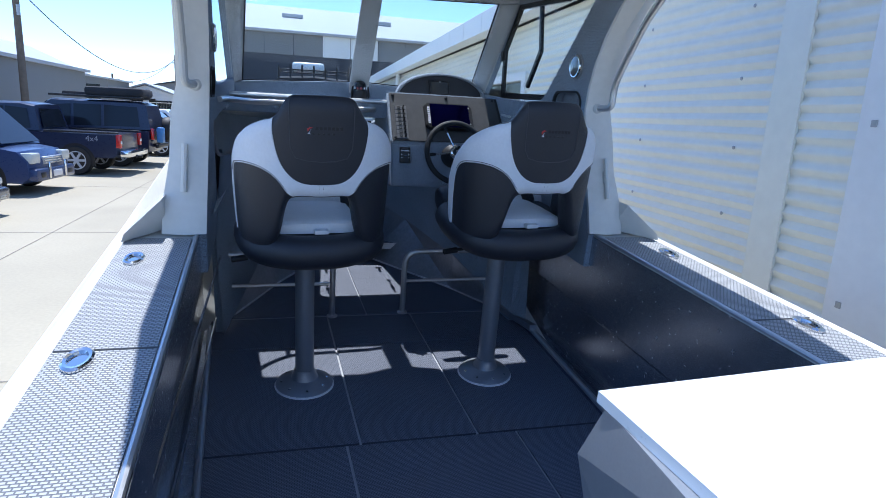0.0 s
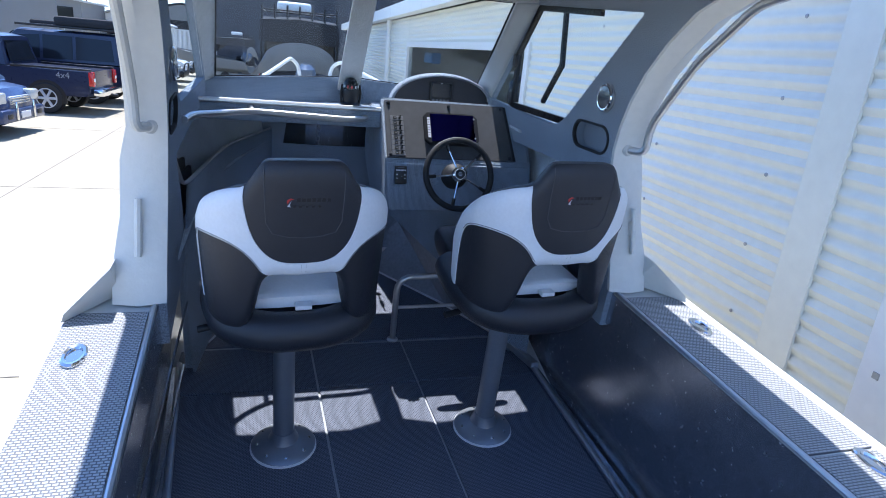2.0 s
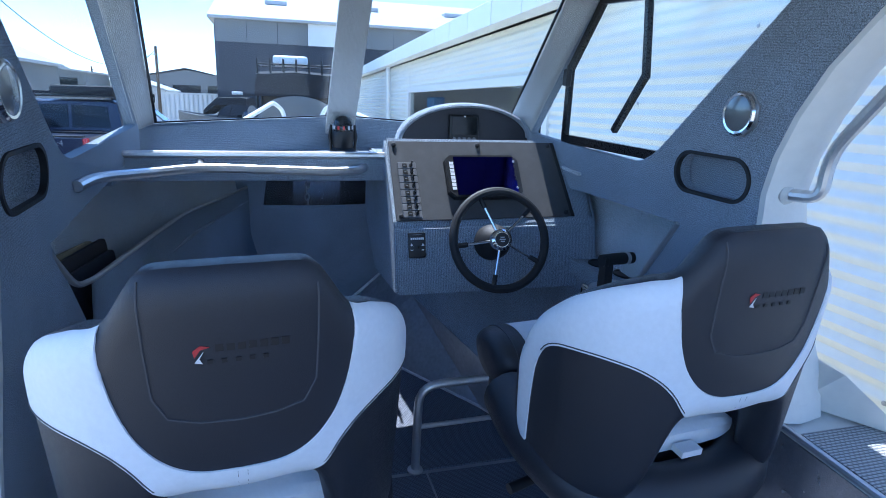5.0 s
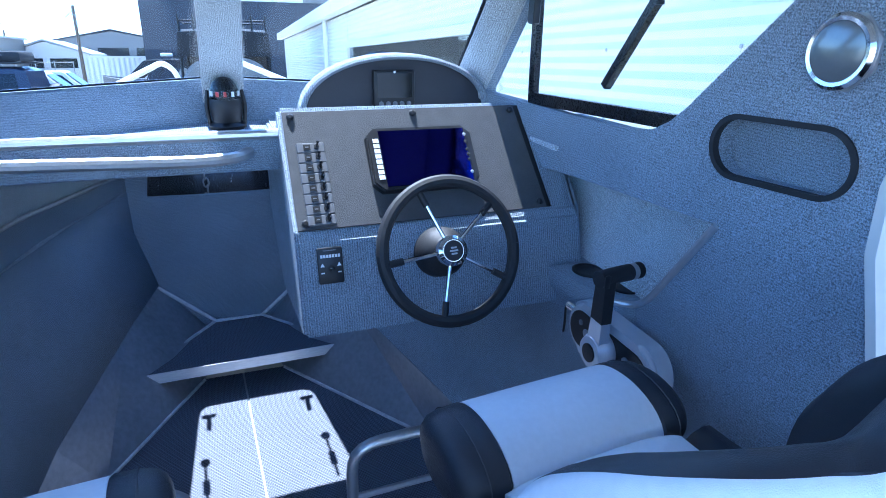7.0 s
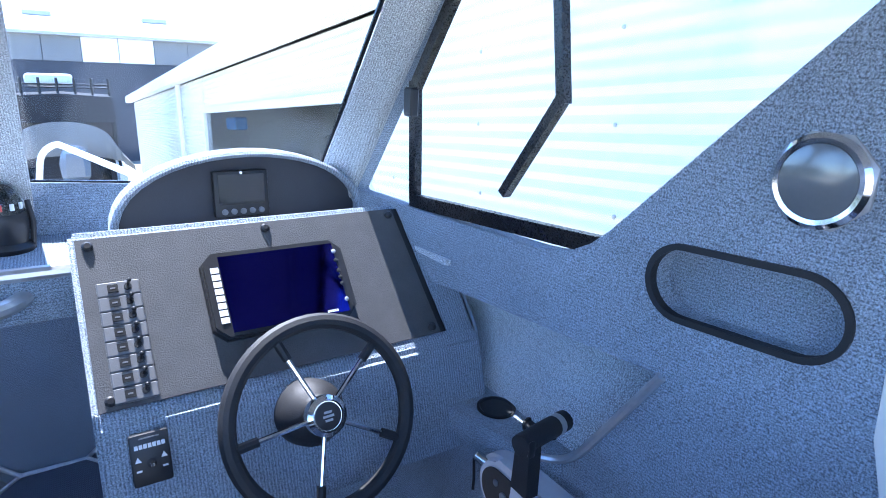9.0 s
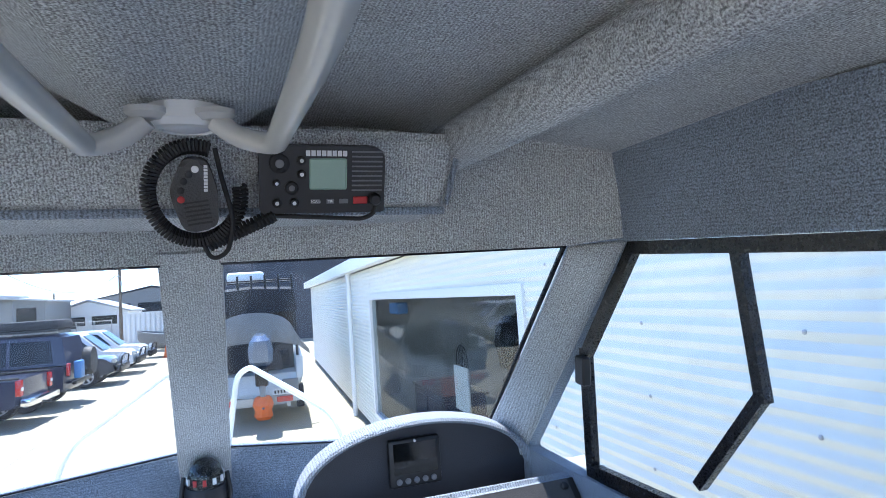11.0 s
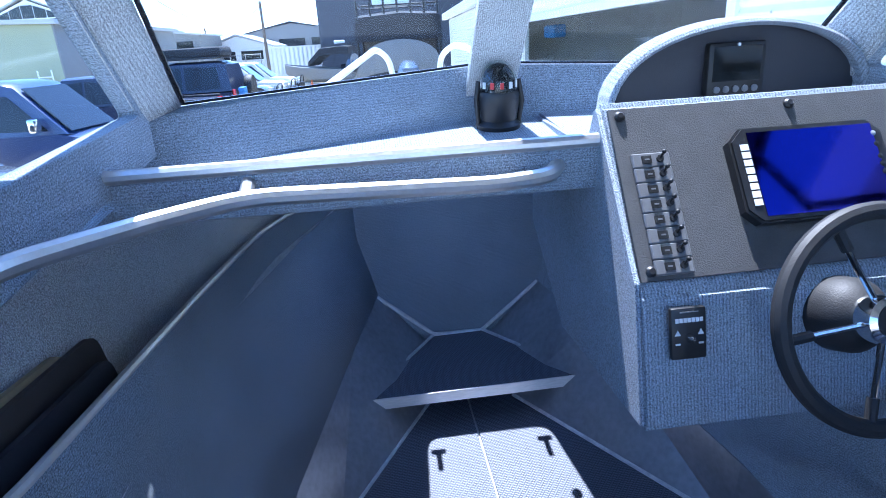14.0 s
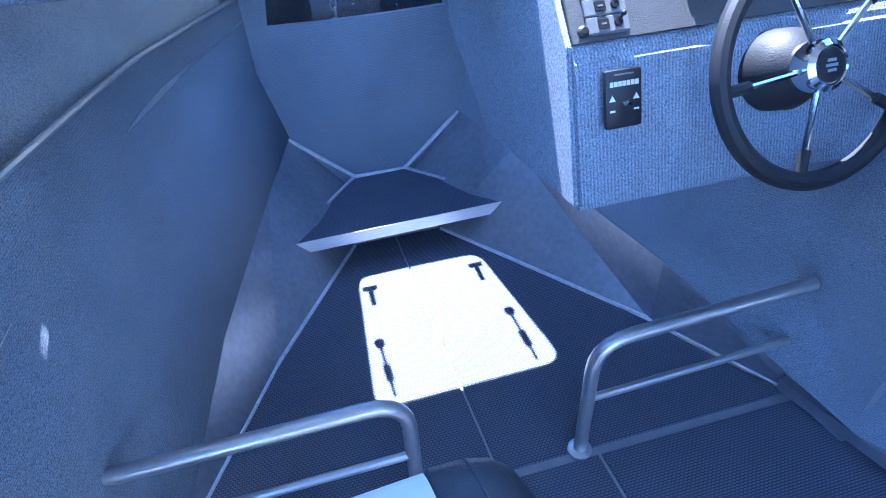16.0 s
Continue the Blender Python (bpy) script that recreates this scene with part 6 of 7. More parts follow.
for x, y, sx, sy, sz, mt, nm, lb in ((4.8, 10.2, 0.6, 1.6, 1.9, STEEL_WHITE, "cupboard", "tall white workshop cupboard against the back wall"), (5.4, 8.6, 0.5, 1.2, 2.1, STEEL_GREY, "cupboard", "tall grey workshop cupboard against the back wall"),
                                     (1.0, 12.7, 0.7, 1.9, 0.95, CAR_NAVY, "workbench", "dark workbench beside the workshop window"), (2.6, 11.4, 0.8, 1.6, 0.8, STEEL_WHITE, "worktable", "white worktable in the workshop")):
    th = thing(nm, lb, nm, SH @ pose(x, y, 0.05), yard=True)
    bm = B()
    box(bm, (0, 0, sz / 2), (sx, sy, sz), None, 0.02)
    part("body", bm, mt, th)
    for q in (-1, 1):
        bm = B()
        box(bm, (-sx / 2 - 0.01, q * sy / 4, sz * 0.5), (0.02, sy * 0.42, sz * 0.8), None, 0.005)
        part("door", bm, mt, th)
    if nm in ("workbench", "worktable"):
        bm = B()
        box(bm, (0, 0, sz + 0.02), (sx + 0.08, sy + 0.08, 0.04), None, 0.008)
        part("top", bm, mt, th)
bm = B()
box(bm, (0.35, 9.85, 1.45), (0.02, 0.55, 0.55), None, 0.004)
solid("white_board", bm, STEEL_WHITE, "square white panel leaning behind the workshop glass", "panel", yard=True, m=SH)
bm = B()
box(bm, (0.35, 13.3, 2.42), (0.2, 0.7, 0.2), None, 0.02)
solid("hanging_box", bm, BLUE, "bright blue box hung at the window head", "box", yard=True, m=SH)
fn = thing("workshop_fan", "black pedestal fan in the workshop", "fan", SH @ pose(0.9, 11.5, 1.0), yard=True)
bm = B()
for r in (0.12, 0.2, 0.28):
    tube(bm, [(0, r * math.cos(a), 0.55 + r * math.sin(a)) for a in (2 * math.pi * k / 24 for k in range(25))], 0.008, 6, caps=False)
for k in range(8):
    a = math.pi * k / 8
    tube(bm, [(0, -0.28 * math.cos(a), 0.55 - 0.28 * math.sin(a)), (0, 0.28 * math.cos(a), 0.55 + 0.28 * math.sin(a))], 0.006, 5)
part("guard", bm, BLACK, fn)
bm = B()
cyl(bm, (0, 0, -0.95), (0, 0, 0.3), 0.025)
lathe(bm, [(0.22, -0.95), (0.22, -0.92), (0.03, -0.90)], 20)
part("stand", bm, BLACK, fn)
for y, z in ((10.9, 1.9), (11.15, 1.55)):
    bm = B()
    lathe(bm, [(0.07, 0.0), (0.075, 0.03), (0.075, 0.38), (0.03, 0.45), (0.025, 0.50)], 16)
    solid("fire_extinguisher", bm, RED_INK, "red fire extinguisher on the workshop wall", "fire extinguisher", yard=True, m=SH @ pose(5.88, y, z))
# trestle frames in the middle of the floor
for x, y in ((0.9, 8.2), (1.3, 10.8)):
    th = thing("trestle", "white tube trestle on the workshop floor", "trestle", SH @ pose(x, y, 0.05), yard=True, group="trestles")
    for dx in (-0.25, 0.25):
        bm = B()
        tube(bm, [(dx, -0.5, 0), (0, -0.35, 0.75), (0, 0.35, 0.75), (dx, 0.5, 0)], 0.02, 8, 0.05)
        part("frame", bm, STEEL_WHITE, th)

# ---- big dark shed at the end of the lane ----
big = thing("warehouse", "large dark grey steel warehouse with pale roof", "warehouse", pose(8.1, 46, 0), yard=True)
tagged(big, kind="structure")
bm = B()
n = 96
fr = []
for k in range(n + 1):
    x = -12.0 + 26.0 * k / n
    fr.append((x, 0.04 * (1 if k % 2 else -1)))
loft(bm, [[(x, y, 0) for x, y in fr], [(x, y, 7.6) for x, y in fr]])
part("front_wall", bm, STEEL_DARK, big)
bm = B()
box(bm, (-12.0, 12, 3.5), (0.1, 24, 7.2))
box(bm, (14, 12, 3.5), (0.1, 24, 7.2))
box(bm, (1, 24, 3.5), (26, 0.1, 7.2))
part("side_walls", bm, STEEL_DARK, big)
for k in range(13):
    bm = B()
    box(bm, (-11.0 + 2.0 * k, -0.05, 6.75), (1.96, 0.06, 1.45))
    part("skylight_panel", bm, STEEL_WHITE if k in (3, 4, 8) else STEEL_GREY, big)
bm = B()
prism(bm, [(-12.4, -0.5, 7.62), (-12.4, 12, 11.1), (-12.4, 24.5, 7.62), (-12.4, 24.5, 7.45), (-12.4, -0.5, 7.45)], (26.8, 0, 0))
part("roof", bm, ROOF_PALE, big)
for x in (-8, -1, 6):
    bm = B()
    box(bm, (x, 6, 9.45), (1.6, 1.2, 0.35), None, 0.05)
    part("roof_vent", bm, ROOF_PALE, big)


def house(name, m, w, d, h, ridge, wall, roof, label, cat="building", windows=0):
    th = thing(name, label, cat, m, yard=True)
    bm = B()
    box(bm, (0, d / 2, h / 2), (w, d, h))
    prism(bm, [(-w / 2, 0, h), (w / 2, 0, h), (0, 0, h + ridge * 0.93)], (0, d, 0))
    part("wall", bm, wall, th)
    bm = B()
    for s in (-1, 1):
        prism(bm, [(0, -0.3, h + ridge), (s * (w / 2 + 0.3), -0.3, h - 0.1), (s * (w / 2 + 0.3), -0.3, h - 0.0 + 0.06), (0, -0.3, h + ridge + 0.16)], (0, d + 0.6, 0))
    part("roof", bm, roof, th)
    for k in range(windows):
        bm = B()
        x = (k - (windows - 1) / 2) * w / (windows + 0.5)
        box(bm, (x, -0.03, h * 0.72), (w / (windows + 0.5) * 0.8, 0.06, h * 0.3), None, 0.02)
        wd = part("window", bm, CAR_GLASS, th)
        bm = B()
        box(bm, (x, -0.05, h * 0.55), (w / (windows + 0.5) * 0.86, 0.1, 0.08))
        part("sill", bm, STEEL_WHITE, wd)
    return th


h = house("site_building", pose(-18.2, 28, 0), 12, 14, 3.9, 0.15, STEEL_GREEN, ROOF_PALE, "low pale green steel building with grey side")
bm = B()
box(bm, (6.03, 7, 1.95), (0.06, 14, 3.86))
part("side_wall", bm, STEEL_GREY, h, "grey side wall")
bm = B()
for k in range(2):
    tube(bm, [(5.2 + 0.5 * k, -0.25, 0.0), (5.2 + 0.5 * k, -0.25, 2.2)], 0.03, 8)
for k in range(5):
    tube(bm, [(5.2, -0.25, 0.35 + 0.4 * k), (5.7, -0.25, 0.35 + 0.4 * k)], 0.02, 8)
part("ladder", bm, STEEL_WHITE, h)
hall = house("industrial_hall", pose(-29, 60, 0), 11.5, 22, 5.2, 2.6, STEEL_WHITE, ROOF_PALE, "white gabled industrial hall with glazed gable", windows=4)
for k in range(-4, 5):
    x0, x1 = k * 1.0 - 0.46, k * 1.0 + 0.46
    h0, h1 = [5.35 + 2.0 * (1 - abs(x) / 5.2) for x in (x0, x1)]
    bm = B()
    prism(bm, [(x0, -0.06, 5.35), (x1, -0.06, 5.35), (x1, -0.06, h1), (x0, -0.06, h0)], (0, 0.05, 0))
    part("gable_pane", bm, CAR_GLASS, hall)
bm = B()
box(bm, (0, -0.09, 6.1), (7.4, 0.05, 0.09))
part("gable_rail", bm, STEEL_WHITE, hall)
house("office_building", pose(-21, 62, 0), 10, 8, 4.2, 0.5, STEEL_GREY, ROOF_PALE, "low grey office with a window band", windows=5)
house("cottage", pose(-14.5, 70, 0), 7, 9, 2.9, 1.2, STEEL_WHITE, ROOF_PALE, "white weatherboard house with pale roof", windows=2)
house("far_hall", pose(-12, 95, 0), 16, 12, 4.5, 1.6, STEEL_GREY, STEEL_DARK, "far grey hall with dark roof", windows=3)
house("far_warehouse", pose(-62, 75, 0), 26, 18, 6, 2.0, STEEL_GREY, ROOF_PALE, "far pale roofed warehouse", windows=5)
house("far_warehouse", pose(-60, 30, 0), 18, 24, 5, 1.5, STEEL_GREEN, ROOF_PALE, "far pale roofed warehouse", windows=4)
# shipping container
ct = thing("shipping_container", "pale grey corrugated shipping container", "container", pose(-5.6, 50, 0), yard=True)
bm = B()
rows = [[(-2.4 + 4.8 * k / 60, 0.03 * (1 if (k // 2) % 2 else -1), z) for k in range(61)] for z in (0.1, 2.55)]
loft(bm, rows)
part("front", bm, STEEL_WHITE, ct)
bm = B()
box(bm, (0, 1.25, 1.3), (4.76, 2.4, 2.44))
part("body", bm, STEEL_WHITE, ct)
bm = B()
for z in (0.06, 2.58):
    box(bm, (0, 0.0, z), (4.9, 0.12, 0.12))
part("rails", bm, STEEL_WHITE, ct)
# fence
fe = thing("mesh_fence", "galvanised mesh fence with posts", "fence", pose(-16, 46, 0), yard=True)
for k in range(9):
    bm = B()
    cyl(bm, (k * 1.0, 0, 0), (k * 1.0, 0, 2.3), 0.03, seg=8)
    part("post", bm, GALV, fe)
for z in (0.2, 1.2, 2.25):
    bm = B()
    tube(bm, [(0, 0, z), (8, 0, z)], 0.015, 6)
    part("rail", bm, GALV, fe)
bm = B()
for k in range(80):
    tube(bm, [(k * 0.1, 0, 0.1), (k * 0.1, 0, 2.25)], 0.004, 4)
tagged(part("wires", bm, GALV, fe), kind="stuff")

# power poles and cable
tops = []
for x, y, hgt, r in ((-11.1, 30, 6.9, 0.16), (-9.9, 60, 6.5, 0.15), (-20, 80, 5.4, 0.12), (-12.5, 6.0, 9.5, 0.15)):
    th = thing("power_pole", "weathered wooden power pole", "pole", pose(x, y, 0), yard=True, group="power poles")
    bm = B()
    cyl(bm, (0, 0, 0), (0, 0, hgt), r, r * 0.75, 14)
    part("pole", bm, WOOD, th)
    bm = B()
    box(bm, (0, -r, hgt - 0.7), (0.5, 0.1, 0.1))
    cyl(bm, (0.15, -r - 0.1, hgt - 1.5), (0.15, -r - 0.1, hgt - 1.1), 0.06, seg=10)
    part("bracket", bm, GALV, th)
    tops.append(Vector((x, y, hgt - 0.3)))
for a, b, sag in ((tops[0], tops[1], 2.2), (tops[3], tops[0], 1.6), (tops[1], tops[2], 1.2)):
    bm = B()
    tube(bm, [a.lerp(b, k / 24) - Vector((0, 0, sag * 4 * (k / 24) * (1 - k / 24))) for k in range(25)], 0.022, 6)
    solid("overhead_cable", bm, RUBBER, "black sagging overhead power cable", "cable", yard=True)


# ---- vehicles ----
def wheel(parent, x, y, r, w, rimmat):
    m = Matrix.Translation((x, y, r)) @ Matrix.Rotation(radians(90), 4, "X")
    bm = B()
    lathe(bm, [(r * 0.66, -w / 2), (r * 0.93, -w / 2), (r, -w * 0.36), (r, w * 0.36), (r * 0.93, w / 2), (r * 0.66, w / 2), (r * 0.62, 0)], 28, m, False)
    t = part("tyre", bm, RUBBER, parent)
    bm = B()
    lathe(bm, [(r * 0.655, -w * 0.44), (r * 0.60, -w * 0.46), (r * 0.56, -w * 0.30), (r * 0.2, -w * 0.32), (0.02, -w * 0.33)], 28, m, False)
    lathe(bm, [(r * 0.655, w * 0.44), (r * 0.60, w * 0.46), (r * 0.56, w * 0.30), (r * 0.2, w * 0.32), (0.02, w * 0.33)], 28, m, False)
    part("rim", bm, BLACK, t)
    for side in (-1, 1):
        bm = B()
        for k in range(6):
            a = 2 * math.pi * k / 6
            box(bm, m @ Vector((r * 0.34 * math.cos(a), r * 0.34 * math.sin(a), side * w * 0.43)), (r * 0.5, 0.03, r * 0.16), Matrix.Rotation(-a, 4, "Y"), 0.008)
        lathe(bm, [(r * 0.64, side * w * 0.42), (r * 0.64, side * w * 0.47), (r * 0.57, side * w * 0.47), (r * 0.57, side * w * 0.42)], 28, m, False)
        lathe(bm, [(r * 0.16, side * w * 0.40), (r * 0.14, side * w * 0.48), (0.01, side * w * 0.49)], 16, m)
        part("spokes", bm, rimmat, t)


def vehicle(name, m, label, L, W, H, outline, cabin, glass, axles, r, paint, cat="car", cab_in=0.14, hood_in=0.05):
    """Nose towards +x. outline: (x, z) of the lower body; cabin: (x, z) of the upper body; glass: side panes as (x, z) outlines."""
    th = thing(name, label, cat, m, yard=True, group="parked vehicles")
    bm = B()
    rows = []
    cy = [(-1, 0.06), (-0.97, 0.0), (-0.6, 0.0), (0, 0.0), (0.6, 0.0), (0.97, 0.0), (1, 0.06)]
    for f, ins in cy:
        rows.append([(x * (1 - 0.035 * abs(f) ** 6), f * W / 2, z - (0.03 * abs(f) ** 4 if z > 0.5 else 0)) for x, z in outline])
    loft(bm, rows, closed=True, caps=True)
    body = part("body", bm, paint, th)
    bm = B()
    rows = []
    zmin, zmax = min(z for _, z in cabin), max(z for _, z in cabin)
    for f in (-1, -0.9, -0.5, 0, 0.5, 0.9, 1):
        row = []
        for x, z in cabin:
            q = (z - zmin) / (zmax - zmin)
            row.append((x, f * (W / 2 - 0.02 - cab_in * q), z + 0.03 * (1 - f * f) * (q > 0.9) - 0.03 * (abs(f) > 0.95) * (q > 0.9)))
        rows.append(row)
    loft(bm, rows, closed=True, caps=True)
    part("cabin", bm, paint, th)
    for poly in glass:
        for s in (-1, 1):
            bm = B()
            pts = []
            for x, z in poly:
                q = (z - zmin) / (zmax - zmin)
                pts.append((x, s * (W / 2 - 0.02 - cab_in * q + 0.004), z))
            prism(bm, pts, (0, s * 0.006, 0))
            part("side_window", bm, CAR_GLASS, th)
    for x in axles:
        for s in (-1, 1):
            bm = B()
            arc = [(x + r * 1.18 * math.cos(math.pi * k / 12), s * (W / 2 - 0.02), r + r * 1.18 * math.sin(math.pi * k / 12)) for k in range(13)]
            arc = [(x + r * 1.18, s * (W / 2 - 0.02), 0.25)] + arc + [(x - r * 1.18, s * (W / 2 - 0.02), 0.25)]
            prism(bm, arc, (0, s * 0.024, 0))
            part("wheel_arch", bm, BLACK, th)
            wheel(th, x, s * (W / 2 - 0.085), r, 0.24, SILVER)
    return th


def extra(th, name, c, s, material, bevel=0.015, label="", rot=None):
    bm = B()
    box(bm, c, s, rot, bevel, 2)
    return part(name, bm, material, th, label)


def pane(th, pts, d, name="windscreen"):
    bm = B()
    prism(bm, pts, d)
    return part(name, bm, CAR_GLASS, th)


# van, nose to the lane
v = vehicle("van", pose(-8.3, 16.75, 0, 0, 0, -6) @ Matrix.Scale(1.08, 4), "dark blue passenger van parked nose-out", 4.7, 1.75, 1.97,
            [(-2.35, 0.35), (-2.35, 0.98), (1.55, 1.02), (2.15, 0.92), (2.33, 0.72), (2.36, 0.38), (2.2, 0.25), (-2.3, 0.27)],
            [(-2.33, 0.97), (-2.20, 1.85), (-1.9, 1.95), (0.55, 1.95), (0.85, 1.88), (1.72, 0.99)],
            [[(-2.0, 1.12), (-1.95, 1.72), (-0.95, 1.75), (-0.95, 1.10)], [(-0.88, 1.10), (-0.88, 1.75), (0.15, 1.75), (0.15, 1.08)], [(0.22, 1.08), (0.22, 1.74), (0.72, 1.70), (1.38, 1.06)]],
            (-1.45, 1.45), 0.33, CAR_BLUE, "van")
pane(v, [(0.96, -0.66, 1.82), (0.96, 0.66, 1.82), (1.74, 0.76, 1.03), (1.74, -0.76, 1.03)], (0.02, 0, 0.012))
extra(v, "bumper", (2.30, 0, 0.42), (0.24, 1.72, 0.26), CAR_BLUE, 0.05)
extra(v, "grille", (2.32, 0, 0.70), (0.06, 0.80, 0.16), GALV, 0.02)
for k in range(3):
    extra(v, "grille_bar", (2.36, 0, 0.65 + 0.05 * k), (0.02, 0.76, 0.02), CHROME, 0.004)
for s in (-1, 1):
    extra(v, "headlight", (2.20, s * 0.66, 0.76), (0.28, 0.36, 0.22), LAMP_CLEAR, 0.04)
    extra(v, "mirror", (1.25, s * 1.0, 1.18), (0.14, 0.22, 0.26), CHROME, 0.04)
    extra(v, "fog_lamp", (2.42, s * 0.6, 0.42), (0.03, 0.2, 0.1), BLACK, 0.02)
    extra(v, "bull_bar_side", (2.43, s * 0.35, 0.50), (0.05, 0.06, 0.36), CHROME, 0.02)
extra(v, "number_plate", (2.43, 0, 0.42), (0.02, 0.37, 0.13), WHITE_INK, 0.004)

# sedan, nose to the lane
v = vehicle("sedan", pose(-7.75, 12.7, 0, 0, 0, -8), "slate grey sedan parked nose-out", 4.4, 1.72, 1.4,
            [(-2.2, 0.38), (-2.2, 0.92), (-1.6, 0.98), (0.95, 0.92), (1.7, 0.80), (2.12, 0.62), (2.2, 0.42), (2.1, 0.22), (-2.1, 0.24)],
            [(-1.75, 0.93), (-1.0, 1.36), (-0.4, 1.42), (0.15, 1.40), (1.12, 0.88)],
            [[(-1.25, 0.98), (-0.85, 1.28), (-0.35, 1.33), (-0.35, 0.96)], [(-0.29, 0.96), (-0.29, 1.33), (0.15, 1.31), (0.78, 0.94)]],
            (-1.32, 1.36), 0.315, CAR_GREY)
pane(v, [(0.27, -0.58, 1.36), (0.27, 0.58, 1.36), (1.12, 0.74, 0.925), (1.12, -0.74, 0.925)], (0.012, 0, 0.02))
extra(v, "bumper", (2.12, 0, 0.40), (0.22, 1.66, 0.24), CAR_GREY, 0.06)
extra(v, "grille", (2.14, 0, 0.60), (0.10, 0.62, 0.12), CHROME, 0.02)
for s in (-1, 1):
    extra(v, "headlight", (1.98, s * 0.60, 0.63), (0.34, 0.36, 0.13), LAMP_CLEAR, 0.04)
    extra(v, "fog_lamp", (2.20, s * 0.6, 0.36), (0.06, 0.22, 0.09), LAMP_CLEAR, 0.02)
    extra(v, "mirror", (0.75, s * 0.93, 0.98), (0.14, 0.18, 0.12), CAR_GREY, 0.03)
extra(v, "number_plate", (2.25, 0, 0.46), (0.02, 0.37, 0.12), WHITE_INK, 0.004)
for k in range(5):
    extra(v, "plate_print", (2.262, -0.12 + 0.06 * k, 0.46), (0.004, 0.03, 0.06), BLACK_INK, 0.0)

# pick-up, tail to the lane
v = vehicle("pickup", pose(-8.1, 21.35, 0, 0, 0, 176) @ Matrix.Scale(1.14, 4), "near-black four-wheel-drive pick-up parked tail-out", 5.2, 1.8, 1.75,
            [(-2.6, 0.55), (-2.6, 1.07), (0.3, 1.10), (1.3, 1.08), (2.35, 0.98), (2.55, 0.75), (2.55, 0.45), (-2.5, 0.45)],
            [(-0.75, 1.08), (-0.62, 1.70), (-0.3, 1.76), (0.55, 1.74), (1.35, 1.07)],
            [[(-0.55, 1.14), (-0.46, 1.62), (0.02, 1.66), (0.02, 1.13)], [(0.08, 1.13), (0.08, 1.66), (0.5, 1.62), (1.08, 1.12)]],
            (-1.55, 1.6), 0.37, CAR_NAVY, "pickup")
pane(v, [(-0.76, -0.66, 1.16), (-0.76, 0.66, 1.16), (-0.66, 0.6, 1.62), (-0.66, -0.6, 1.62)], (-0.012, 0, 0), "rear_window")
extra(v, "tub_rail", (-1.7, 0.86, 1.09), (1.75, 0.05, 0.05), BLACK)
extra(v, "tub_rail", (-1.7, -0.86, 1.09), (1.75, 0.05, 0.05), BLACK)
extra(v, "step_bumper", (-2.68, 0, 0.56), (0.22, 1.7, 0.18), CHROME, 0.04)
for s in (-1, 1):
    extra(v, "tail_light", (-2.56, s * 0.82, 0.88), (0.12, 0.16, 0.34), LAMP_RED, 0.02)
    extra(v, "light_band", (-2.615, s * 0.82, 0.86), (0.02, 0.12, 0.08), WHITE_INK, 0.01)
    extra(v, "mirror", (0.95, s * 1.02, 1.2), (0.14, 0.2, 0.24), CHROME, 0.03)
words("4x4", 0.20, GALV, v, Matrix.Translation((-1.95, 0.912, 0.93)) @ Matrix.Rotation(radians(180), 4, "Z") @ Matrix.Rotation(radians(90), 4, "X"), "lettering")
extra(v, "tow_bar", (-2.82, 0, 0.45), (0.12, 0.08, 0.06), BLACK)


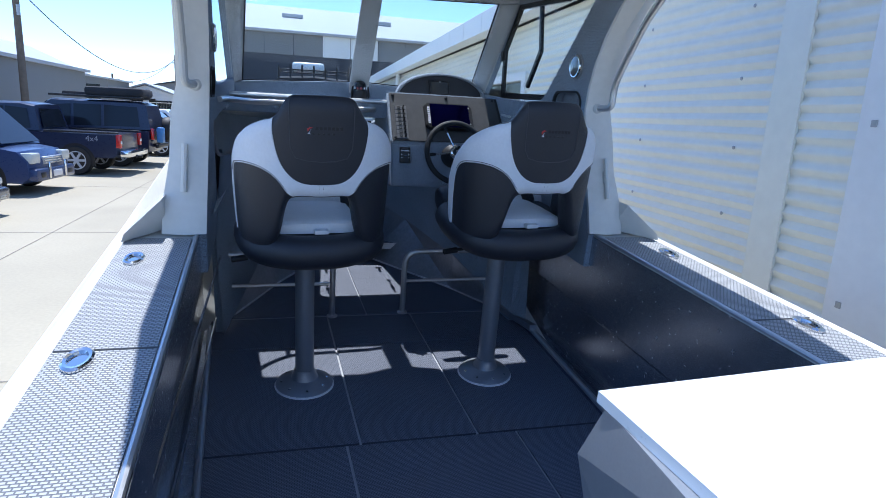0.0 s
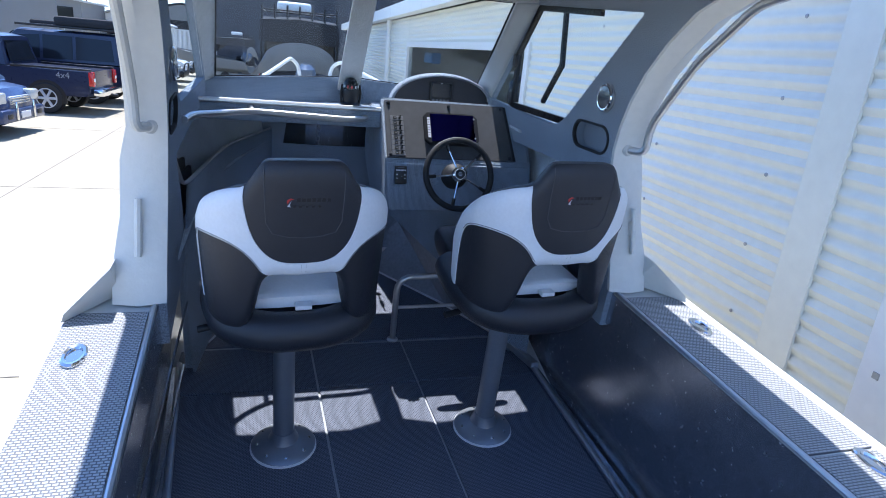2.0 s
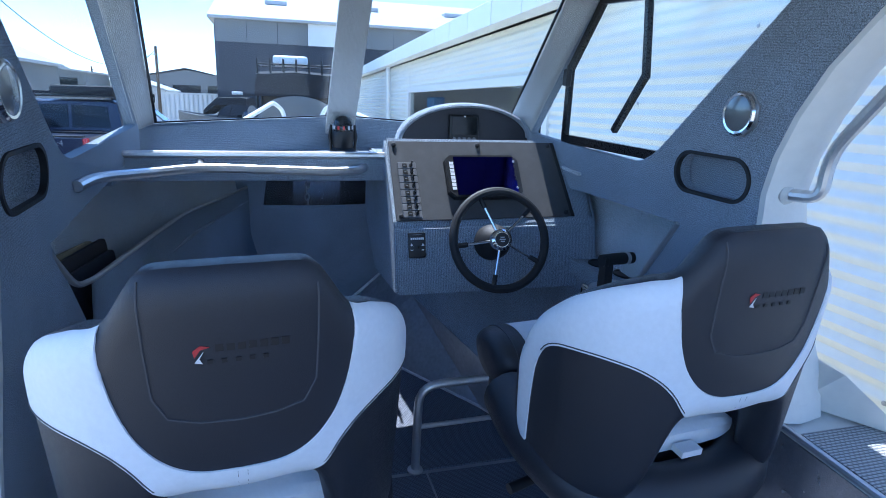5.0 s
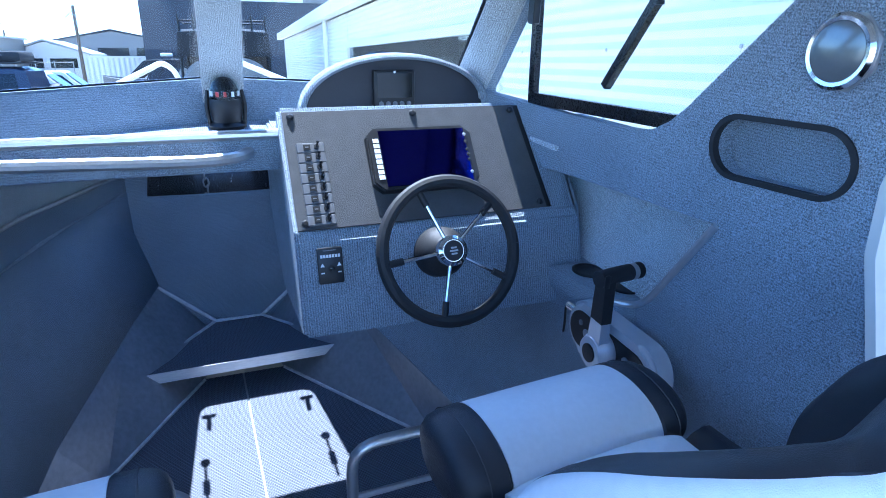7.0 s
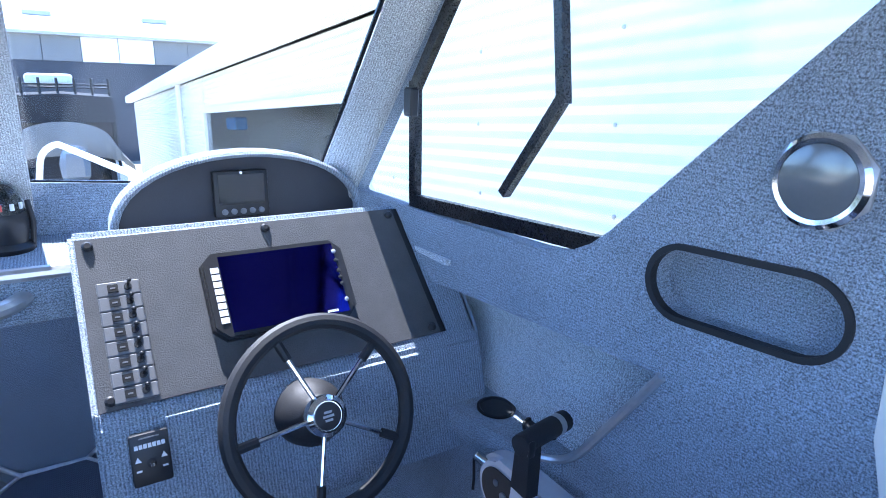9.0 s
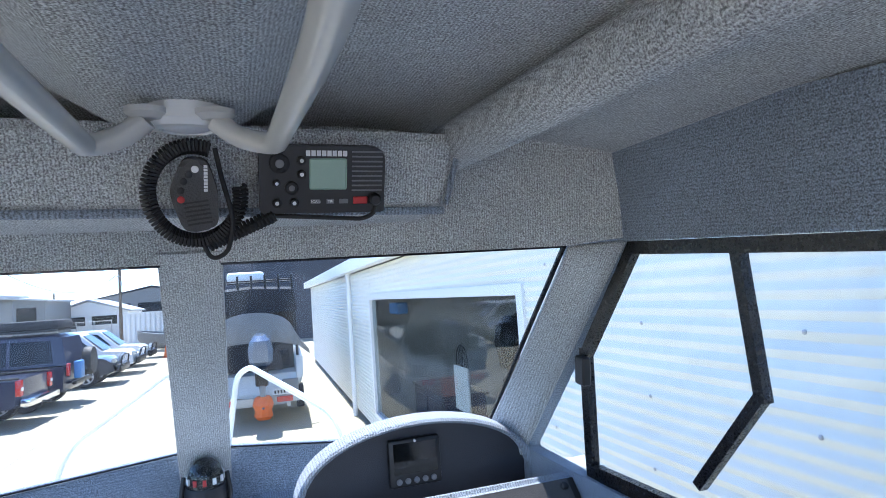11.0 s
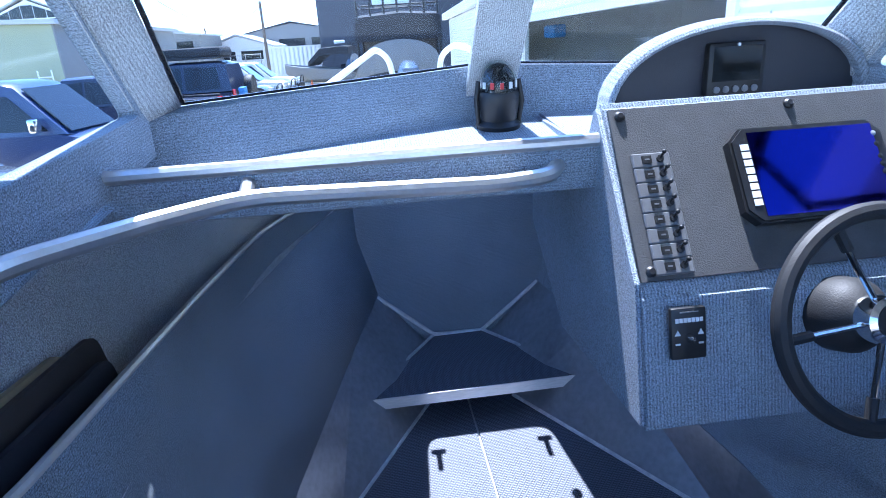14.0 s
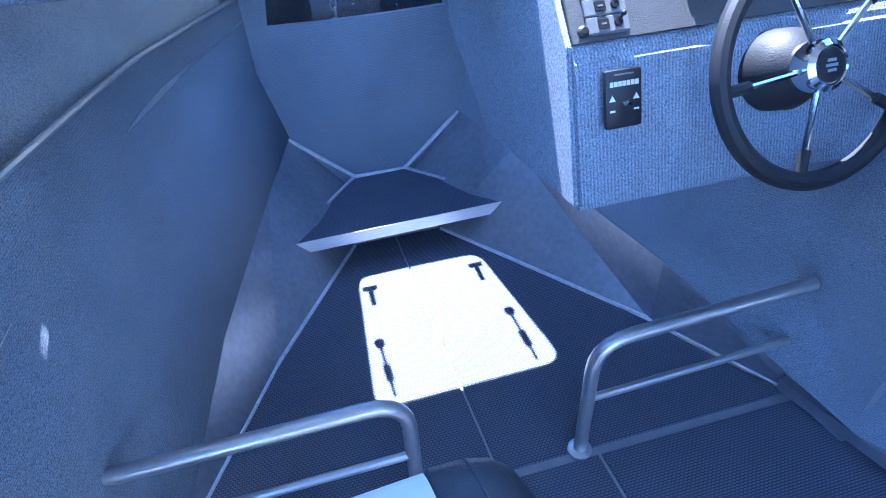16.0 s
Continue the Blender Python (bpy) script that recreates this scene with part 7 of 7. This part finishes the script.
def wagon(m, paint, label, rack):
    v = vehicle("four_wheel_drive", m, label, 4.8, 1.86, 1.9,
                [(-2.35, 0.5), (-2.38, 1.10), (1.1, 1.12), (2.1, 1.05), (2.4, 0.85), (2.42, 0.5), (2.2, 0.42), (-2.3, 0.44)],
                [(-2.34, 1.10), (-2.22, 1.80), (-2.0, 1.88), (0.3, 1.88), (1.15, 1.10)],
                [[(-2.05, 1.18), (-1.98, 1.74), (-1.1, 1.77), (-1.1, 1.17)], [(-1.02, 1.17), (-1.02, 1.77), (-0.3, 1.77), (-0.3, 1.16)], [(-0.22, 1.16), (-0.22, 1.76), (0.25, 1.72), (0.85, 1.15)]],
                (-1.45, 1.45), 0.40, paint, "four-wheel drive")
    pane(v, [(0.42, -0.66, 1.80), (0.42, 0.66, 1.80), (1.18, 0.78, 1.14), (1.18, -0.78, 1.14)], (0.02, 0, 0.014))
    extra(v, "bull_bar", (2.52, 0, 0.62), (0.18, 1.8, 0.3), BLACK, 0.05)
    for s in (-1, 1):
        extra(v, "headlight", (2.36, s * 0.7, 0.92), (0.16, 0.32, 0.18), LAMP_CLEAR, 0.03)
        extra(v, "tail_light", (-2.37, s * 0.82, 0.98), (0.08, 0.14, 0.32), LAMP_RED, 0.02)
        bm = B()
        tube(bm, [(2.55, s * 0.75, 0.6), (2.62, s * 0.7, 1.05), (2.62, 0, 1.10)], 0.03, 8, 0.1)
        part("bull_bar_loop", bm, BLACK, v)
    if rack:
        for k in range(6):
            extra(v, "rack_bar", (-2.0 + 0.44 * k, 0, 1.99), (0.05, 1.5, 0.03), BLACK, 0.0)
        for s in (-1, 1):
            extra(v, "rack_rail", (-0.9, s * 0.74, 2.0), (2.5, 0.05, 0.06), BLACK)
        extra(v, "rooftop_roll", (-1.35, 0.1, 2.15), (1.6, 1.2, 0.26), CANVAS, 0.09, "black canvas roof bag")
        extra(v, "awning_bag", (-0.6, -0.85, 2.05), (2.3, 0.16, 0.16), CANVAS, 0.05)
        extra(v, "rear_carrier", (-2.46, 0.0, 0.62), (0.10, 1.4, 0.1), BLACK)
        extra(v, "jerry_can", (-2.54, 0.55, 0.95), (0.18, 0.34, 0.45), BLUE, 0.04)
        bm = B()
        lathe(bm, [(0.2, -0.11), (0.36, -0.11), (0.38, -0.06), (0.38, 0.06), (0.36, 0.11), (0.2, 0.11)], 24, Matrix.Translation((-2.56, -0.35, 1.1)) @ Matrix.Rotation(radians(90), 4, "Y"))
        part("spare_tyre", bm, RUBBER, v)
    return v


wagon(pose(-7.6, 24.2, 0, 0, 0, 178) @ Matrix.Scale(1.15, 4), CAR_NAVY, "near-black four-wheel drive with loaded roof rack", True)
wagon(pose(-7.0, 29.0, 0, 0, 0, 0), CAR_GREY, "dark grey four-wheel drive with black bull bar", False)
wagon(pose(-6.9, 32.6, 0, 0, 0, 0), CAR_WHITE, "white four-wheel drive with black bull bar", False)
wagon(pose(-6.9, 36.2, 0, 0, 0, 0), CAR_WHITE, "white four-wheel drive with black bull bar", False)


# ---- other boats on trailers ----
def trailer_boat(m, label, hull):
    th = thing("trailer_boat", label, "boat", m, yard=True, group="boats on trailers")
    bm = B()
    rows = []
    for y, w, zk, zs in ((0, 1.05, 0.55, 1.02), (0.25, 1.06, 0.54, 1.40), (2.0, 1.08, 0.52, 1.52), (4.0, 0.95, 0.55, 1.70), (5.2, 0.5, 0.8, 1.85), (5.8, 0.03, 1.3, 1.95)):
        rows.append([(-w, y, zs), (-w * 0.95, y, zk + 0.3), (-w * 0.75, y, zk + 0.12), (0, y, zk), (w * 0.75, y, zk + 0.12), (w * 0.95, y, zk + 0.3), (w, y, zs), (w * 0.86, y, zs + 0.02), (w * 0.84, y, zs - 0.35), (-w * 0.84, y, zs - 0.35), (-w * 0.86, y, zs + 0.02)])
    loft(bm, rows, closed=True, caps=True)
    part("hull", bm, hull, th)
    # dark sheet stands in for the shade inside the cabin
    bm = B()
    box(bm, (0, 0.9, 1.30), (1.75, 0.04, 0.95))
    part("cabin_dark_sheet", bm, DASH_BLACK, th, "dark sheet for the shaded cabin interior")
    for x in (-0.5, 0.05, 0.55):
        bm = B()
        box(bm, (x, 0.86, 1.35), (0.42, 0.03, 0.38), None, 0.03, 2)
        part("cabin_window", bm, CAR_GLASS, th)
    # hard top on its posts, with rails, rod holders and a radar
    bm = B()
    loft(bm, [[(-0.98, y, z), (-0.93, y, z + h), (0, y, z + h + 0.06), (0.93, y, z + h), (0.98, y, z)] for y, z, h in ((0.15, 2.45, 0.50), (0.6, 2.50, 0.52), (2.4, 2.45, 0.48), (3.4, 1.75, 0.30))], closed=True, caps=True)
    part("hard_top", bm, CANVAS, th, "black hard top")
    for x in (-0.95, 0.95):
        bm = B()
        tube(bm, [(x, 0.35, 1.35), (x * 0.98, 0.35, 2.5)], 0.03, 8)
        tube(bm, [(x, 2.4, 1.5), (x * 0.98, 1.9, 2.5)], 0.03, 8)
        part("post", bm, BLACK, th)
    # canvas curtain gathered under the hard top
    for inner, mt, nm in ((0, CANVAS_GREY, "canvas_curtain"), (1, CANVAS, "curtain_window")):
        rows = []
        for k in range(25):
            a = math.pi * k / 24
            c, d = -math.cos(a), math.sin(a) ** 0.6
            fold = 0.025 * math.sin(k * 2.4)
            if inner:
                rows.append([(c * 0.62, 0.085, 1.15), (c * 0.60, 0.075, 1.25 + 0.55 * d)])
            else:
                rows.append([(c * (1.22 if abs(c) > 0.9 else 1.02), 0.05 + fold, 1.45 + 0.35 * d), (c * 1.02, 0.02 + fold, 1.62 + 0.55 * d), (c * 0.90, 0.10, 1.75 + 0.72 * d)])
        part(nm, loft(B(), rows), mt, th)
    bm = B()
    tube(bm, [(-0.90, 0.3, 3.20), (0.90, 0.3, 3.20)], 0.016, 8)
    tube(bm, [(-0.90, 1.6, 3.20), (0.90, 1.6, 3.20)], 0.016, 8)
    for x in (-0.9, 0.9):
        tube(bm, [(x, 0.3, 3.20), (x, 1.6, 3.20)], 0.016, 8)
    part("roof_rail", bm, BLACK, th)
    for k in range(7):
        bm = B()
        cyl(bm, (-0.90 + 0.30 * k, 0.3, 2.95), (-0.90 + 0.30 * k, 0.26, 3.32), 0.026, seg=8)
        part("rod_holder_tube", bm, BLACK, th)
    bm = B()
    box(bm, (-0.15, 1.1, 3.32), (0.85, 0.55, 0.24), None, 0.08, 3)
    part("radar_dome", bm, PAINT_WHITE, th)
    for x in (-0.75, 0.75):
        bm = B()
        box(bm, (x, -0.03, 0.80), (0.36, 0.05, 0.30), None, 0.02)
        part("transom_locker", bm, STEEL_GREY, th)
    bm = B()
    for x in (-0.7, 0.7):
        box(bm, (x, 2.6, 0.42), (0.08, 5.6, 0.1))
    for y in (0.2, 2.0, 4.0):
        box(bm, (0, y, 0.42), (1.4, 0.08, 0.1))
    box(bm, (0, 6.2, 0.45), (0.08, 2.4, 0.1))
    box(bm, (0, -0.25, 0.55), (1.9, 0.06, 0.14))
    part("trailer_frame", bm, GALV, th)
    for x in (-0.62, 0.62):
        bm = B()
        box(bm, (x, -0.29, 0.55), (0.34, 0.03, 0.12), None, 0.01)
        part("tail_light", bm, LAMP_RED, th)
    for x in (-1.0, 1.0):
        bm = B()
        lathe(bm, [(0.18, -0.09), (0.29, -0.09), (0.305, 0), (0.29, 0.09), (0.18, 0.09)], 20, Matrix.Translation((x, 1.7, 0.305)) @ Matrix.Rotation(radians(90), 4, "Y"))
        part("wheel", bm, RUBBER, th)
    bm = B()
    box(bm, (0.55, -0.33, 0.72), (0.37, 0.02, 0.13))
    part("number_plate", bm, WHITE_INK, th)
    bm = B()
    for k in range(5):
        box(bm, (0.42 + 0.065 * k, -0.342, 0.72), (0.04, 0.004, 0.07))
    part("plate_print", bm, BLACK_INK, th)
    return th


trailer_boat(pose(0.22, 16.9, 0, 0, 0, -3), "cream boat on a trailer with black hard top and grey canvas", PAINT)
ob_main = outboard("outboard_motor", pose(0.36, 16.45, 0.62, -8, 0, 177) @ Matrix.Scale(1.2, 4), MOTOR_BLUE, "blue-grey outboard motor with an orange propeller bag")
bm = B()
lathe(bm, [(0.12, -0.36), (0.17, -0.30), (0.15, -0.20), (0.19, -0.10), (0.16, 0.0), (0.12, 0.05)], 9, Matrix.Rotation(radians(8), 4, "X"))
part("propeller_bag", bm, ORANGE, ob_main, "orange propeller bag")
bm = B()
prism(bm, [(-0.13, -0.235, 0.75), (0.13, -0.235, 0.75), (0.09, -0.21, 1.10), (-0.09, -0.21, 1.10)], (0, 0.03, 0))
part("cowl_panel", bm, SILVER, ob_main, "silver cowl panel")
trailer_boat(pose(-1.5, 40.0, 0, 0, 0, 70) @ Matrix.Scale(0.8, 4), "small grey boat on a trailer with black hard top", STEEL_GREY)
outboard("outboard_motor", pose(-2.2, 39.8, 0.6, -25, 0, 250), MOTOR_BLUE, "blue-grey outboard motor on a small boat")
bm = B()
lathe(bm, [(0.20, 0.0), (0.20, 0.03), (0.13, 0.04), (0.03, 0.62), (0.02, 0.63)], 20)
solid("traffic_cone", bm, ORANGE, "orange traffic cone on the concrete", "traffic cone", yard=True, m=pose(-4.2, 40, 0))
